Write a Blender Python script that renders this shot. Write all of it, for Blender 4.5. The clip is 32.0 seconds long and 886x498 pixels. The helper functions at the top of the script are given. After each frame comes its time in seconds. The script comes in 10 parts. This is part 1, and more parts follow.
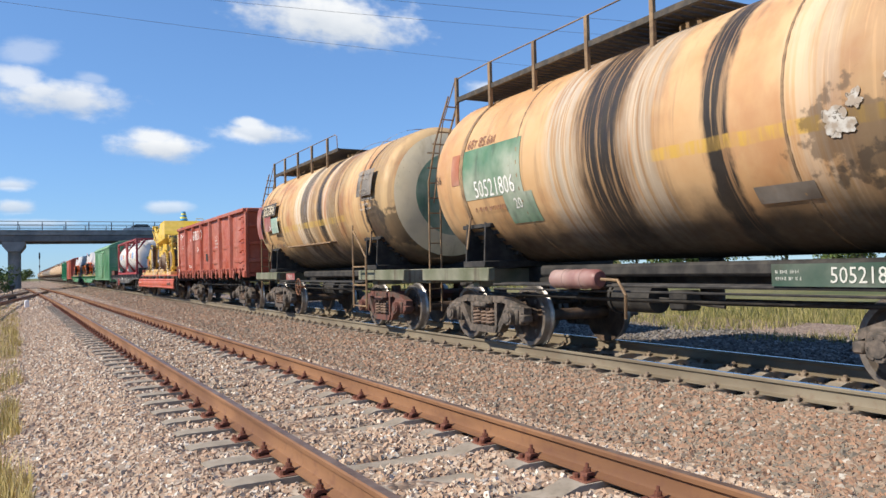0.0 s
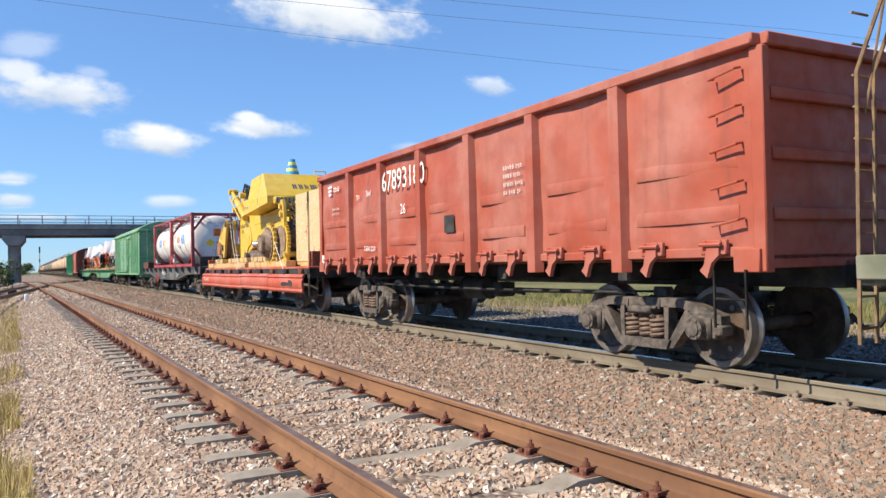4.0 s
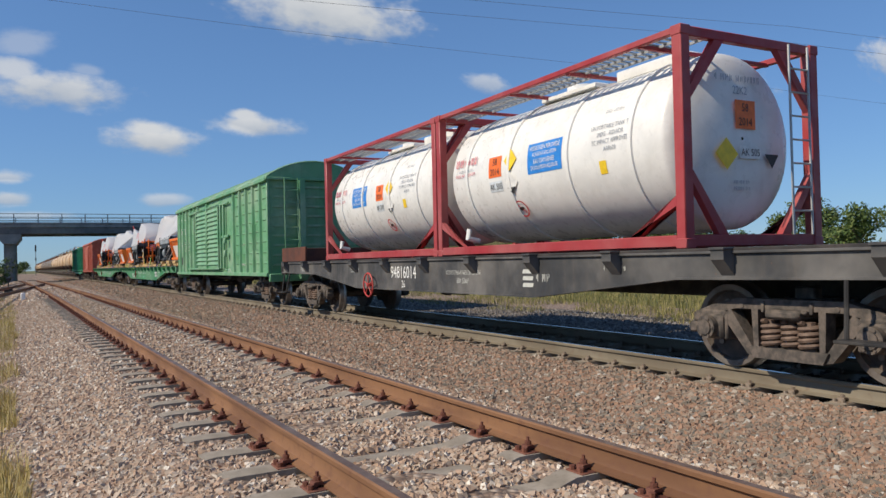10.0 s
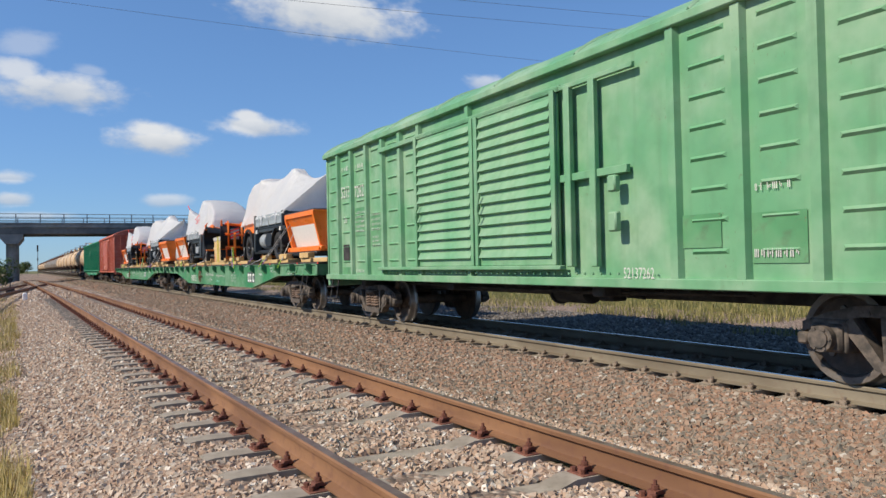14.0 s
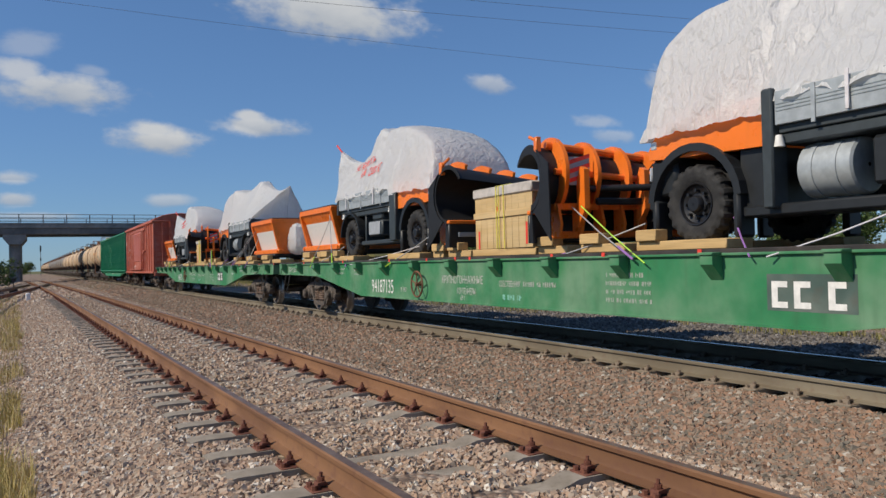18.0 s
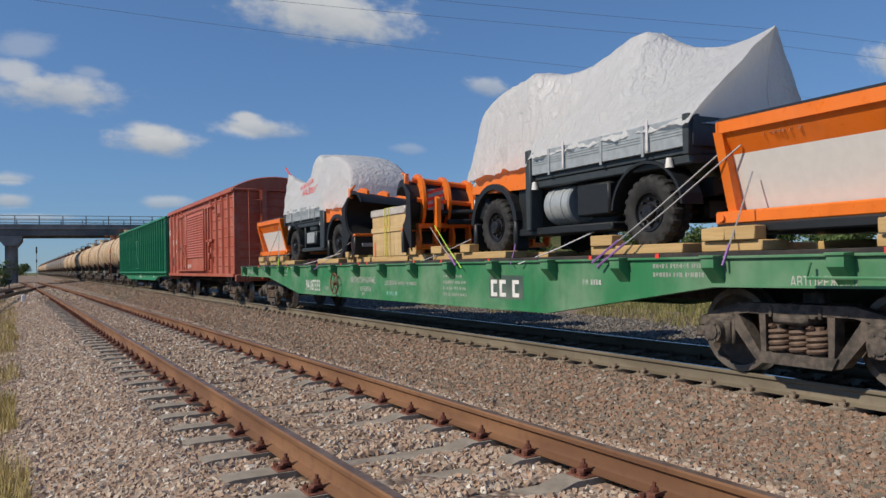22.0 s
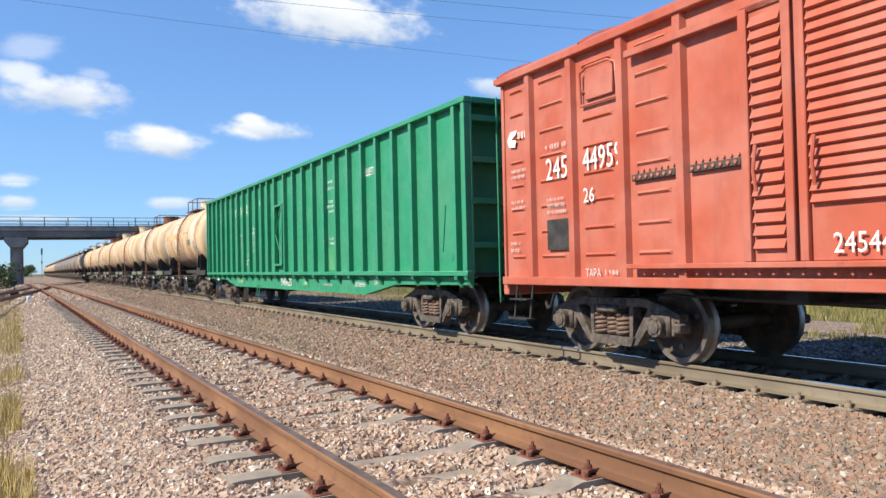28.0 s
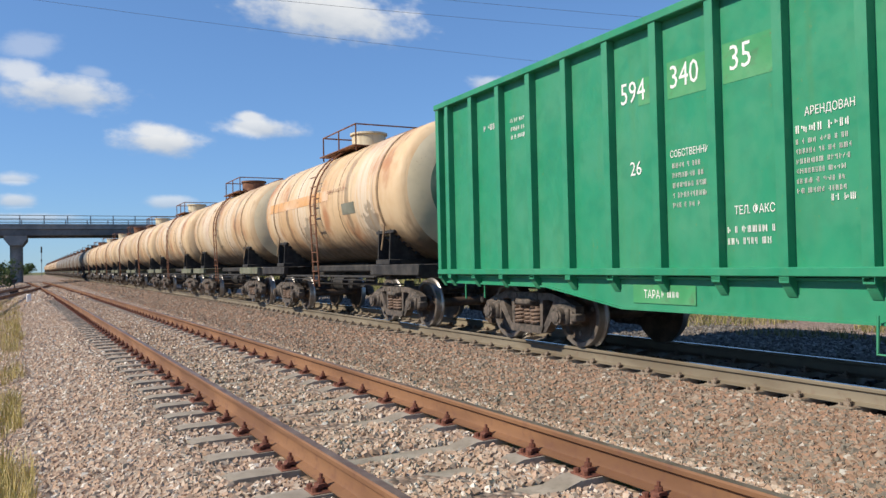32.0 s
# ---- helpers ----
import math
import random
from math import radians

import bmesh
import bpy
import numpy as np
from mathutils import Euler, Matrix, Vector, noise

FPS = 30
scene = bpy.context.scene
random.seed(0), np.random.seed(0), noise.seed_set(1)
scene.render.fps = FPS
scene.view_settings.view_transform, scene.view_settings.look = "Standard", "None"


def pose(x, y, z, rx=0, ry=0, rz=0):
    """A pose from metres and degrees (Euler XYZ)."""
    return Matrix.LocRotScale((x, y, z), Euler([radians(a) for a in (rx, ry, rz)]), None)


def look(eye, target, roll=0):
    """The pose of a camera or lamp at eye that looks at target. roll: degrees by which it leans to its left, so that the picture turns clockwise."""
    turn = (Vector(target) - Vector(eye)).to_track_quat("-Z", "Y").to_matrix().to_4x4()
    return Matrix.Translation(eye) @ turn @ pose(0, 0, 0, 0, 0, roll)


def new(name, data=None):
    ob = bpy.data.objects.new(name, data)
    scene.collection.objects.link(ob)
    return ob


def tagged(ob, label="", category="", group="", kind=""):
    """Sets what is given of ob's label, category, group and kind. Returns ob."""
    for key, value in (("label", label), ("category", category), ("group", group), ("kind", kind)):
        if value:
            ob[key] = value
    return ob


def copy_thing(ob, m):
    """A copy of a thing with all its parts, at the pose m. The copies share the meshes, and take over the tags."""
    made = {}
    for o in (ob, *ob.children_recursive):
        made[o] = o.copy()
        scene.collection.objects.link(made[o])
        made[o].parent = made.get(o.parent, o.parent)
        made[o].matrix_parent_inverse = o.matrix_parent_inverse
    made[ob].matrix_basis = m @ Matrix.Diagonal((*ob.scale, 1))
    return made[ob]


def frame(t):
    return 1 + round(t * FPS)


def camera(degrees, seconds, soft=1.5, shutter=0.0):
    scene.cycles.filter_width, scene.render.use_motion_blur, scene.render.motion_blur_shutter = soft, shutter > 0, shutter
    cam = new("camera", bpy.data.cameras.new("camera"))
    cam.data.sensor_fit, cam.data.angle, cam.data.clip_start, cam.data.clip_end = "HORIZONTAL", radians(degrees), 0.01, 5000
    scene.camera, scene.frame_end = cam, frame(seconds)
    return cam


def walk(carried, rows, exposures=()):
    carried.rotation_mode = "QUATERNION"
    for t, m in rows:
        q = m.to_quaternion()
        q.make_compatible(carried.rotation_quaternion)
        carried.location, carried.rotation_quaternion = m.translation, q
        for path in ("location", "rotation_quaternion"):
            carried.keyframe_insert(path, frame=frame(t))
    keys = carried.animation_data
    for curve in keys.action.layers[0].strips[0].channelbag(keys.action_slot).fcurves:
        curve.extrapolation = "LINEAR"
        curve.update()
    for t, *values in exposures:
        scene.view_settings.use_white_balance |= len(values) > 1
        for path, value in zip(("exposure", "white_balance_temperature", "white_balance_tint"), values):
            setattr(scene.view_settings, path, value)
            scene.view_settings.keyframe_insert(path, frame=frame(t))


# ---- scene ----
cam = camera(60.6, 32.0, soft=1.5)

# seconds, tilt, lean, turn of the hand-held camera, which stays in one spot
VIEW = [
    (0, 91.41, 1.43, -27.87), (0.5, 91.39, 1.40, -27.79), (1, 91.37, 1.52, -27.89), (1.5, 91.37, 1.37, -27.94),
    (2, 91.52, 1.36, -27.92), (2.5, 91.52, 1.35, -27.84), (3, 91.40, 1.24, -27.86), (3.5, 91.10, 1.29, -27.80),
    (5.5, 90.98, 1.24, -28.05), (6, 90.91, 1.22, -27.91), (6.5, 90.79, 1.07, -27.99), (7, 91.00, 1.06, -28.18),
    (7.5, 90.96, 1.13, -28.21), (8, 90.86, 1.30, -28.16), (8.5, 90.80, 1.31, -28.19), (9, 90.87, 1.27, -28.21),
    (9.5, 90.99, 1.34, -28.10), (10, 90.84, 1.43, -28.10), (10.5, 91.09, 1.38, -28.09), (11, 91.01, 1.23, -27.97),
    (11.5, 91.05, 1.10, -28.01), (12, 91.11, 1.31, -28.20), (12.5, 91.21, 1.16, -28.16), (13, 91.10, 1.27, -28.11),
    (13.5, 91.04, 1.27, -28.00), (15.5, 90.61, 1.33, -27.93), (16, 90.66, 1.40, -27.85), (16.5, 90.76, 1.40, -27.98),
    (17, 91.03, 1.52, -28.03), (17.5, 90.98, 1.33, -27.98), (18, 90.90, 1.39, -27.81), (18.5, 90.92, 1.21, -27.82),
    (19, 90.94, 1.08, -27.95), (19.5, 91.08, 1.16, -27.99), (20, 91.09, 1.14, -28.06), (20.5, 91.17, 1.31, -28.06),
    (21, 91.15, 1.11, -28.14), (21.5, 91.08, 1.17, -28.11), (22, 91.08, 1.24, -28.05), (22.5, 90.94, 1.21, -28.12),
    (23, 91.08, 1.40, -28.09), (23.5, 91.17, 1.19, -28.20), (24, 91.03, 1.19, -27.97), (24.5, 91.13, 1.24, -27.91),
    (25, 90.91, 1.26, -27.91), (25.5, 91.08, 1.25, -27.91), (27.5, 91.14, 1.19, -27.99), (28, 91.16, 1.30, -27.74),
    (28.5, 91.34, 1.14, -27.70), (29, 91.30, 1.21, -27.87), (29.5, 91.16, 1.27, -27.72), (30, 91.05, 1.36, -27.72),
    (30.5, 91.07, 1.39, -27.80), (31, 91.14, 1.28, -27.70), (31.5, 91.07, 1.34, -27.68), (32, 91.03, 1.30, -27.76),
]
# the camera darkens its picture as the bright loads pass
EXPOSURES = [(0, 0.5), (3.5, 0.66), (6, 0.55), (7.5, 0.2), (9, 0.08), (11, -0.08), (13, 0.22), (16, 0.1), (17.5, -0.18), (19, -0.2), (20.5, -0.15), (22, -0.25), (24, -0.22), (25.5, 0.1), (28, 0.66), (30, 0.4), (32, 0.3)]
walk(cam, [(t, pose(0, 0, 1.287, a, b, c)) for t, a, b, c in VIEW],
     exposures=EXPOSURES)


# ---- the line of the tracks ----
MAIN_X = 7.78        # centre of the main track abreast of the camera
SPEED = 5.2          # the train, metres a second


def main_x(y):
    """Lateral place of the main track's centre: an easy curve, then straight."""
    if y < 45:
        return MAIN_X - 0.000182 * y * y
    return MAIN_X - 0.000182 * 45 * 45 - 0.01638 * (y - 45)


def main_turn(y):
    return math.degrees(math.atan(0.000364 * min(y, 45)))


def near_x(y):
    return 2.5 - 0.02 * y - 0.00012 * y * y


def near_turn(y):
    return math.degrees(math.atan(0.02 + 0.00024 * y))


def side_x(y):
    return -0.15 + 0.058 * (y - 82) - 0.0003 * (y - 82) ** 2


# ---- sky and sun ----
SUN_FROM = Vector((-0.76, 0.08, 0.66)).normalized()
world = bpy.data.worlds.new("sky")
scene.world = world
world.use_nodes = True
wn, wl = world.node_tree.nodes, world.node_tree.links
wn.clear()
w_out = wn.new("ShaderNodeOutputWorld")
w_sky = wn.new("ShaderNodeTexSky")
w_sky.sky_type = "NISHITA"
w_sky.sun_disc = False
w_sky.sun_elevation = math.asin(SUN_FROM.z)
w_sky.sun_rotation = math.atan2(SUN_FROM.x, SUN_FROM.y) % (2 * math.pi)
w_sky.air_density, w_sky.dust_density, w_sky.ozone_density = 1.0, 0.0, 3.0
SKY_STRENGTH = 0.33
w_bg = wn.new("ShaderNodeBackground")
w_bg.inputs["Strength"].default_value = SKY_STRENGTH
w_bg2 = wn.new("ShaderNodeBackground")
w_bg2.inputs["Strength"].default_value = 0.72
w_mix = wn.new("ShaderNodeMixShader")
w_co = wn.new("ShaderNodeTexCoord")
w_sep = wn.new("ShaderNodeSeparateXYZ")
wl.new(w_co.outputs["Generated"], w_sep.inputs[0])


def wmath(op, a, b=None, c=None):
    n = wn.new("ShaderNodeMath")
    n.operation = op
    for i, v in enumerate((a, b, c)):
        if v is None:
            continue
        if isinstance(v, (int, float)):
            n.inputs[i].default_value = v
        else:
            wl.new(v, n.inputs[i])
    return n.outputs[0]


w_y = wmath("MAXIMUM", w_sep.outputs[1], 0.05)
w_px, w_pz = wmath("DIVIDE", w_sep.outputs[0], w_y), wmath("DIVIDE", w_sep.outputs[2], w_y)
w_flat = wn.new("ShaderNodeCombineXYZ")
wl.new(w_px, w_flat.inputs[0])
wl.new(w_pz, w_flat.inputs[2])
w_n1 = wn.new("ShaderNodeTexNoise")
w_n1.inputs["Scale"].default_value, w_n1.inputs["Detail"].default_value, w_n1.inputs["Roughness"].default_value = 17, 7, 0.58
w_n2 = wn.new("ShaderNodeTexNoise")
w_n2.inputs["Scale"].default_value, w_n2.inputs["Detail"].default_value = 42, 5
w_map = wn.new("ShaderNodeMapping")
w_map.inputs["Scale"].default_value = (1, 1, 1.8)
wl.new(w_flat.outputs[0], w_map.inputs[0])
wl.new(w_map.outputs[0], w_n1.inputs["Vector"])
wl.new(w_map.outputs[0], w_n2.inputs["Vector"])
# fair-weather clouds: place and half size on the sky, thickness
CLOUDS = [
    (0.362, 0.357, 0.138, 0.04, 1.0), (0.022, 0.218, 0.075, 0.023, 0.9), (-0.021, 0.233, 0.034, 0.017, 0.75), (0.133, 0.161, 0.062, 0.017, 1.0),
    (0.124, 0.172, 0.032, 0.013, 0.95), (0.25, 0.188, 0.058, 0.014, 0.92), (0.241, 0.198, 0.027, 0.01, 0.9), (0.622, 0.275, 0.045, 0.014, 0.62),
    (1.18, 0.327, 0.096, 0.028, 0.66), (1.019, 0.312, 0.092, 0.023, 0.5), (0.829, 0.229, 0.053, 0.011, 0.42), (0.856, 0.207, 0.052, 0.013, 0.42),
    (0.875, 0.137, 0.108, 0.015, 0.45), (-0.029, 0.109, 0.02, 0.008, 0.7), (-0.028, 0.085, 0.024, 0.009, 0.75), (-0.006, 0.064, 0.046, 0.005, 0.5),
    (0.143, 0.085, 0.03, 0.008, 0.6), (-0.012, 0.265, 0.036, 0.016, 0.34), (0.055, 0.24, 0.025, 0.008, 0.3), (1.676, 0.425, 0.109, 0.043, 0.75),
    (0.477, 0.169, 0.029, 0.008, 0.3),
]
w_ragged = wmath("ADD", wmath("MULTIPLY", wmath("SUBTRACT", w_n1.outputs[0], 0.5), 2.3),
                 wmath("MULTIPLY", wmath("SUBTRACT", w_n2.outputs[0], 0.5), 0.8))
w_cover, w_tone = None, None
for cx, cz, rx, rz, thick in CLOUDS:
    dx = wmath("MULTIPLY", wmath("SUBTRACT", w_px, cx), 1 / (rx * 1.22))
    dz = wmath("MULTIPLY", wmath("SUBTRACT", w_pz, cz - rz * 0.15), 1 / (rz * 1.32))
    d = wmath("SQRT", wmath("ADD", wmath("MULTIPLY", dx, dx), wmath("MULTIPLY", dz, dz)))
    body = wmath("ADD", wmath("SUBTRACT", 0.98, d), wmath("MULTIPLY", w_ragged, 0.62))
    step = wn.new("ShaderNodeMapRange")
    step.interpolation_type = "SMOOTHSTEP"
    step.inputs["From Min"].default_value, step.inputs["From Max"].default_value = 0.0, 0.72
    step.inputs["To Max"].default_value = thick
    wl.new(body, step.inputs["Value"])
    near = wn.new("ShaderNodeMapRange")
    near.inputs["From Min"].default_value, near.inputs["From Max"].default_value = 2.0, 1.4
    wl.new(d, near.inputs["Value"])
    c = wmath("MULTIPLY", step.outputs[0], near.outputs[0])
    w_cover = c if w_cover is None else wmath("MAXIMUM", w_cover, c)
    tone = wmath("MULTIPLY", wmath("ADD", dz, 0.9), near.outputs[0])
    w_tone = tone if w_tone is None else wmath("MAXIMUM", w_tone, tone)
w_ramp = wn.new("ShaderNodeValToRGB")
w_ramp.color_ramp.elements[0].position, w_ramp.color_ramp.elements[0].color = 0.15, (0.55, 0.62, 0.72, 1)
w_ramp.color_ramp.elements[1].position, w_ramp.color_ramp.elements[1].color = 1.1 / 1.2, (0.93, 0.95, 0.97, 1)
wl.new(wmath("ADD", wmath("MULTIPLY", w_tone, 0.7), wmath("MULTIPLY", wmath("SUBTRACT", w_n1.outputs[0], 0.5), 0.7)), w_ramp.inputs[0])
wl.new(w_ramp.outputs[0], w_bg2.inputs["Color"])
w_tint = wn.new("ShaderNodeMix")
w_tint.data_type, w_tint.blend_type = "RGBA", "MULTIPLY"
w_tint.inputs[0].default_value, w_tint.inputs[7].default_value = 1.0, (0.655, 1.0, 1.50, 1)
w_even = wn.new("ShaderNodeGamma")
w_even.inputs[1].default_value = 0.62
w_even_in = wn.new("ShaderNodeVectorMath")
w_even_in.operation = "SCALE"
w_even_in.inputs["Scale"].default_value = 0.25
wl.new(w_sky.outputs[0], w_even_in.inputs[0])
wl.new(w_even_in.outputs[0], w_even.inputs[0])
wl.new(w_even.outputs[0], w_tint.inputs[6])
wl.new(w_tint.outputs[2], w_bg.inputs["Color"])
wl.new(w_cover, w_mix.inputs[0])
wl.new(w_bg.outputs[0], w_mix.inputs[1])
wl.new(w_bg2.outputs[0], w_mix.inputs[2])
wl.new(w_mix.outputs[0], w_out.inputs["Surface"])

sun = new("sun", bpy.data.lights.new("sun", "SUN"))
sun.data.energy, sun.data.angle, sun.data.color = 4.55, radians(0.55), (1.0, 0.895, 0.735)
sun.matrix_world = look(SUN_FROM * 100, (0, 0, 0))


# ---- materials ----
def tint(c, k):
    return tuple(max(0, min(1, v * k)) for v in c[:3]) + (1,)


class Nodes:
    """A node material that is built up step by step."""

    def __init__(self, name, rough=0.7, metal=0.0, spec=0.4):
        self.mat = bpy.data.materials.new(name)
        self.mat.use_nodes = True
        self.n, self.l = self.mat.node_tree.nodes, self.mat.node_tree.links
        self.b = self.n["Principled BSDF"]
        self.b.inputs["Roughness"].default_value, self.b.inputs["Metallic"].default_value = rough, metal
        self.b.inputs["Specular IOR Level"].default_value = spec
        self.co = self.n.new("ShaderNodeTexCoord").outputs["Object"]

    def world_place(self):
        self.co = self.n.new("ShaderNodeNewGeometry").outputs["Position"]

    def noise(self, scale, detail=4, stretch=(1, 1, 1), rough=0.55, w=0.0):
        m = self.n.new("ShaderNodeMapping")
        m.inputs["Scale"].default_value = stretch
        m.inputs["Location"].default_value = (w, w * 1.7, w * 0.6)
        self.l.new(self.co, m.inputs[0])
        t = self.n.new("ShaderNodeTexNoise")
        t.inputs["Scale"].default_value, t.inputs["Detail"].default_value, t.inputs["Roughness"].default_value = scale, detail, rough
        self.l.new(m.outputs[0], t.inputs["Vector"])
        return t.outputs[0]

    def voronoi(self, scale, stretch=(1, 1, 1), out="Distance", feature="F1"):
        m = self.n.new("ShaderNodeMapping")
        m.inputs["Scale"].default_value = stretch
        self.l.new(self.co, m.inputs[0])
        t = self.n.new("ShaderNodeTexVoronoi")
        t.feature = feature
        t.inputs["Scale"].default_value = scale
        self.l.new(m.outputs[0], t.inputs["Vector"])
        return t.outputs[out]

    def step(self, v, lo, hi, a=0.0, b=1.0):
        r = self.n.new("ShaderNodeMapRange")
        r.interpolation_type = "SMOOTHSTEP"
        for k, x in (("From Min", lo), ("From Max", hi), ("To Min", a), ("To Max", b)):
            r.inputs[k].default_value = x
        self.l.new(v, r.inputs["Value"])
        return r.outputs[0]

    def math(self, op, a, b=0.0):
        m = self.n.new("ShaderNodeMath")
        m.operation = op
        for i, v in enumerate((a, b)):
            if isinstance(v, (int, float)):
                m.inputs[i].default_value = v
            else:
                self.l.new(v, m.inputs[i])
        return m.outputs[0]

    def axis(self, i):
        s = self.n.new("ShaderNodeSeparateXYZ")
        self.l.new(self.co, s.inputs[0])
        return s.outputs[i]

    def mix(self, fac, a, b, kind="MIX"):
        m = self.n.new("ShaderNodeMix")
        m.data_type, m.blend_type = "RGBA", kind
        for i, v in ((0, fac), (6, a), (7, b)):
            if isinstance(v, (int, float)):
                m.inputs[i].default_value = v
            elif isinstance(v, tuple):
                m.inputs[i].default_value = v if len(v) == 4 else (*v, 1)
            else:
                self.l.new(v, m.inputs[i])
        return m.outputs[2]

    def island(self):
        return self.n.new("ShaderNodeNewGeometry").outputs["Random Per Island"]

    def each(self):
        return self.n.new("ShaderNodeObjectInfo").outputs["Random"]

    def ramp(self, v, stops):
        r = self.n.new("ShaderNodeValToRGB")
        e = r.color_ramp.elements
        while len(e) < len(stops):
            e.new(0.5)
        for el, (p, c) in zip(e, stops):
            el.position, el.color = p, (*c[:3], 1)
        self.l.new(v, r.inputs[0])
        return r.outputs[0]

    def color(self, v):
        if isinstance(v, tuple):
            self.b.inputs["Base Color"].default_value = v if len(v) == 4 else (*v, 1)
        else:
            self.l.new(v, self.b.inputs["Base Color"])
        return self

    def roughness(self, v):
        self.l.new(v, self.b.inputs["Roughness"])

    def bump(self, v, strength=0.3, depth=0.01):
        b = self.n.new("ShaderNodeBump")
        b.inputs["Strength"].default_value, b.inputs["Distance"].default_value = strength, depth
        self.l.new(v, b.inputs["Height"])
        self.l.new(b.outputs[0], self.b.inputs["Normal"])


def painted(name, base, rough=0.5, fade=0.18, dirt=(0.10, 0.08, 0.06), dirty=0.45, rust=(0.20, 0.09, 0.045), rusty=0.25, seed=0.0):
    """Weathered paint on steel: faded patches, grime that runs down, small chips of rust, dents."""
    k = Nodes(name, rough)
    faded = k.step(k.noise(0.9, 4, w=seed), 0.35, 0.7)
    c = k.mix(k.math("MULTIPLY", faded, fade * 2), (*base, 1), k.mix(0.45, (*base, 1), (0.72, 0.66, 0.58, 1)))
    blotch = k.step(k.noise(3.1, 5, w=seed + 4), 0.42, 0.68, 0, 0.28)
    c = k.mix(blotch, c, tint(base, 0.66))
    runs = k.step(k.noise(5, 5, (1.0, 1.0, 0.09), w=seed + 2), 0.52, 0.74)
    c = k.mix(k.math("MULTIPLY", runs, dirty), c, (*dirt, 1))
    chips = k.step(k.noise(26, 6, (1, 1, 0.7), w=seed + 7), 0.64, 0.70)
    zone = k.step(k.noise(1.6, 3, w=seed + 9), 0.45, 0.65)
    c = k.mix(k.math("MULTIPLY", k.math("MULTIPLY", chips, zone), min(1, rusty * 2.2)), c, (*rust, 1))
    k.color(c)
    k.roughness(k.step(k.noise(7, 4, w=seed), 0.3, 0.7, rough - 0.1, rough + 0.18))
    k.bump(k.math("ADD", k.noise(1.5, 2, w=seed), k.math("MULTIPLY", k.noise(40, 3), 0.06)), 0.35, 0.03)
    return k.mat


def grimy(name, base, other, scale=6.0, rough=0.75, metal=0.0, grain=70.0, bump=0.4):
    """Greasy or rusty ironwork, concrete, rubber: two tones and a fine grain."""
    k = Nodes(name, rough, metal)
    c = k.mix(k.step(k.noise(scale, 6), 0.36, 0.66), (*base, 1), (*other, 1))
    c = k.mix(k.step(k.noise(scale * 5, 4), 0.5, 0.75, 0, 0.4), c, tint(base, 0.55))
    k.color(c)
    k.bump(k.math("ADD", k.noise(grain, 3), k.noise(scale, 3)), bump, 0.006)
    return k.mat


def plain(name, base, rough=0.6, metal=0.0, spec=0.4, vary=0.12):
    k = Nodes(name, rough, metal, spec)
    k.color(k.mix(k.step(k.noise(9, 5), 0.3, 0.7, 0, 1), tint(base, 1 - vary), tint(base, 1 + vary)))
    return k.mat


M_BOGIE = grimy("bogie_iron", (0.060, 0.052, 0.045), (0.15, 0.12, 0.098), 9)
M_BOGIE_RED = grimy("bogie_iron_red_lead", (0.15, 0.060, 0.045), (0.08, 0.06, 0.05), 5)
M_SPRING = grimy("spring_steel", (0.13, 0.085, 0.062), (0.22, 0.15, 0.11), 9)
M_WHEEL = grimy("wheel_disc", (0.060, 0.042, 0.032), (0.13, 0.088, 0.062), 5, 0.6)
M_TREAD = plain("wheel_tread", (0.34, 0.32, 0.30), 0.48, 1.0)
M_RIM = grimy("wheel_rim", (0.16, 0.13, 0.11), (0.24, 0.21, 0.18), 6, 0.5, 0.5)
M_BLACK = grimy("black_underframe", (0.022, 0.021, 0.021), (0.055, 0.050, 0.045), 4)
M_DARKGREY = painted("dark_grey_paint", (0.045, 0.046, 0.048), 0.6, 0.2, (0.13, 0.11, 0.09), 0.4)
M_RED = painted("oxide_red_paint", (0.36, 0.076, 0.040), 0.52, 0.15, (0.17, 0.06, 0.04), 0.38, (0.09, 0.04, 0.03), 0.25)
M_RED_FLAT = painted("coral_red_paint", (0.47, 0.092, 0.045), 0.5, 0.13, (0.20, 0.06, 0.04), 0.25, (0.10, 0.05, 0.04), 0.2, 3.0)
M_RED_BOX = painted("brick_red_paint", (0.44, 0.098, 0.052), 0.5, 0.13, (0.22, 0.07, 0.05), 0.3, (0.12, 0.05, 0.04), 0.15, 5.0)
M_GREEN_BOX = painted("pale_green_paint", (0.128, 0.330, 0.165), 0.5, 0.26, (0.10, 0.20, 0.10), 0.35, (0.13, 0.09, 0.05), 0.2, 1.0)
M_GREEN = painted("emerald_green_paint", (0.024, 0.255, 0.130), 0.45, 0.05, (0.07, 0.20, 0.06), 0.25, (0.16, 0.22, 0.05), 0.2, 6.0)
M_GREEN_FLAT = painted("flat_wagon_green_paint", (0.035, 0.215, 0.085), 0.5, 0.22, (0.05, 0.10, 0.05), 0.3, (0.12, 0.10, 0.05), 0.15, 8.0)
M_FRAME_GREEN = painted("old_green_frame_paint", (0.12, 0.13, 0.08), 0.7, 0.35, (0.07, 0.05, 0.035), 0.85, (0.16, 0.07, 0.035), 0.6)
M_FRAME_DARKGREEN = painted("dark_green_frame_paint", (0.025, 0.065, 0.045), 0.7, 0.2, (0.05, 0.04, 0.03), 0.5)
M_BLACKDECK = grimy("dark_deck", (0.028, 0.026, 0.026), (0.06, 0.05, 0.045), 3)
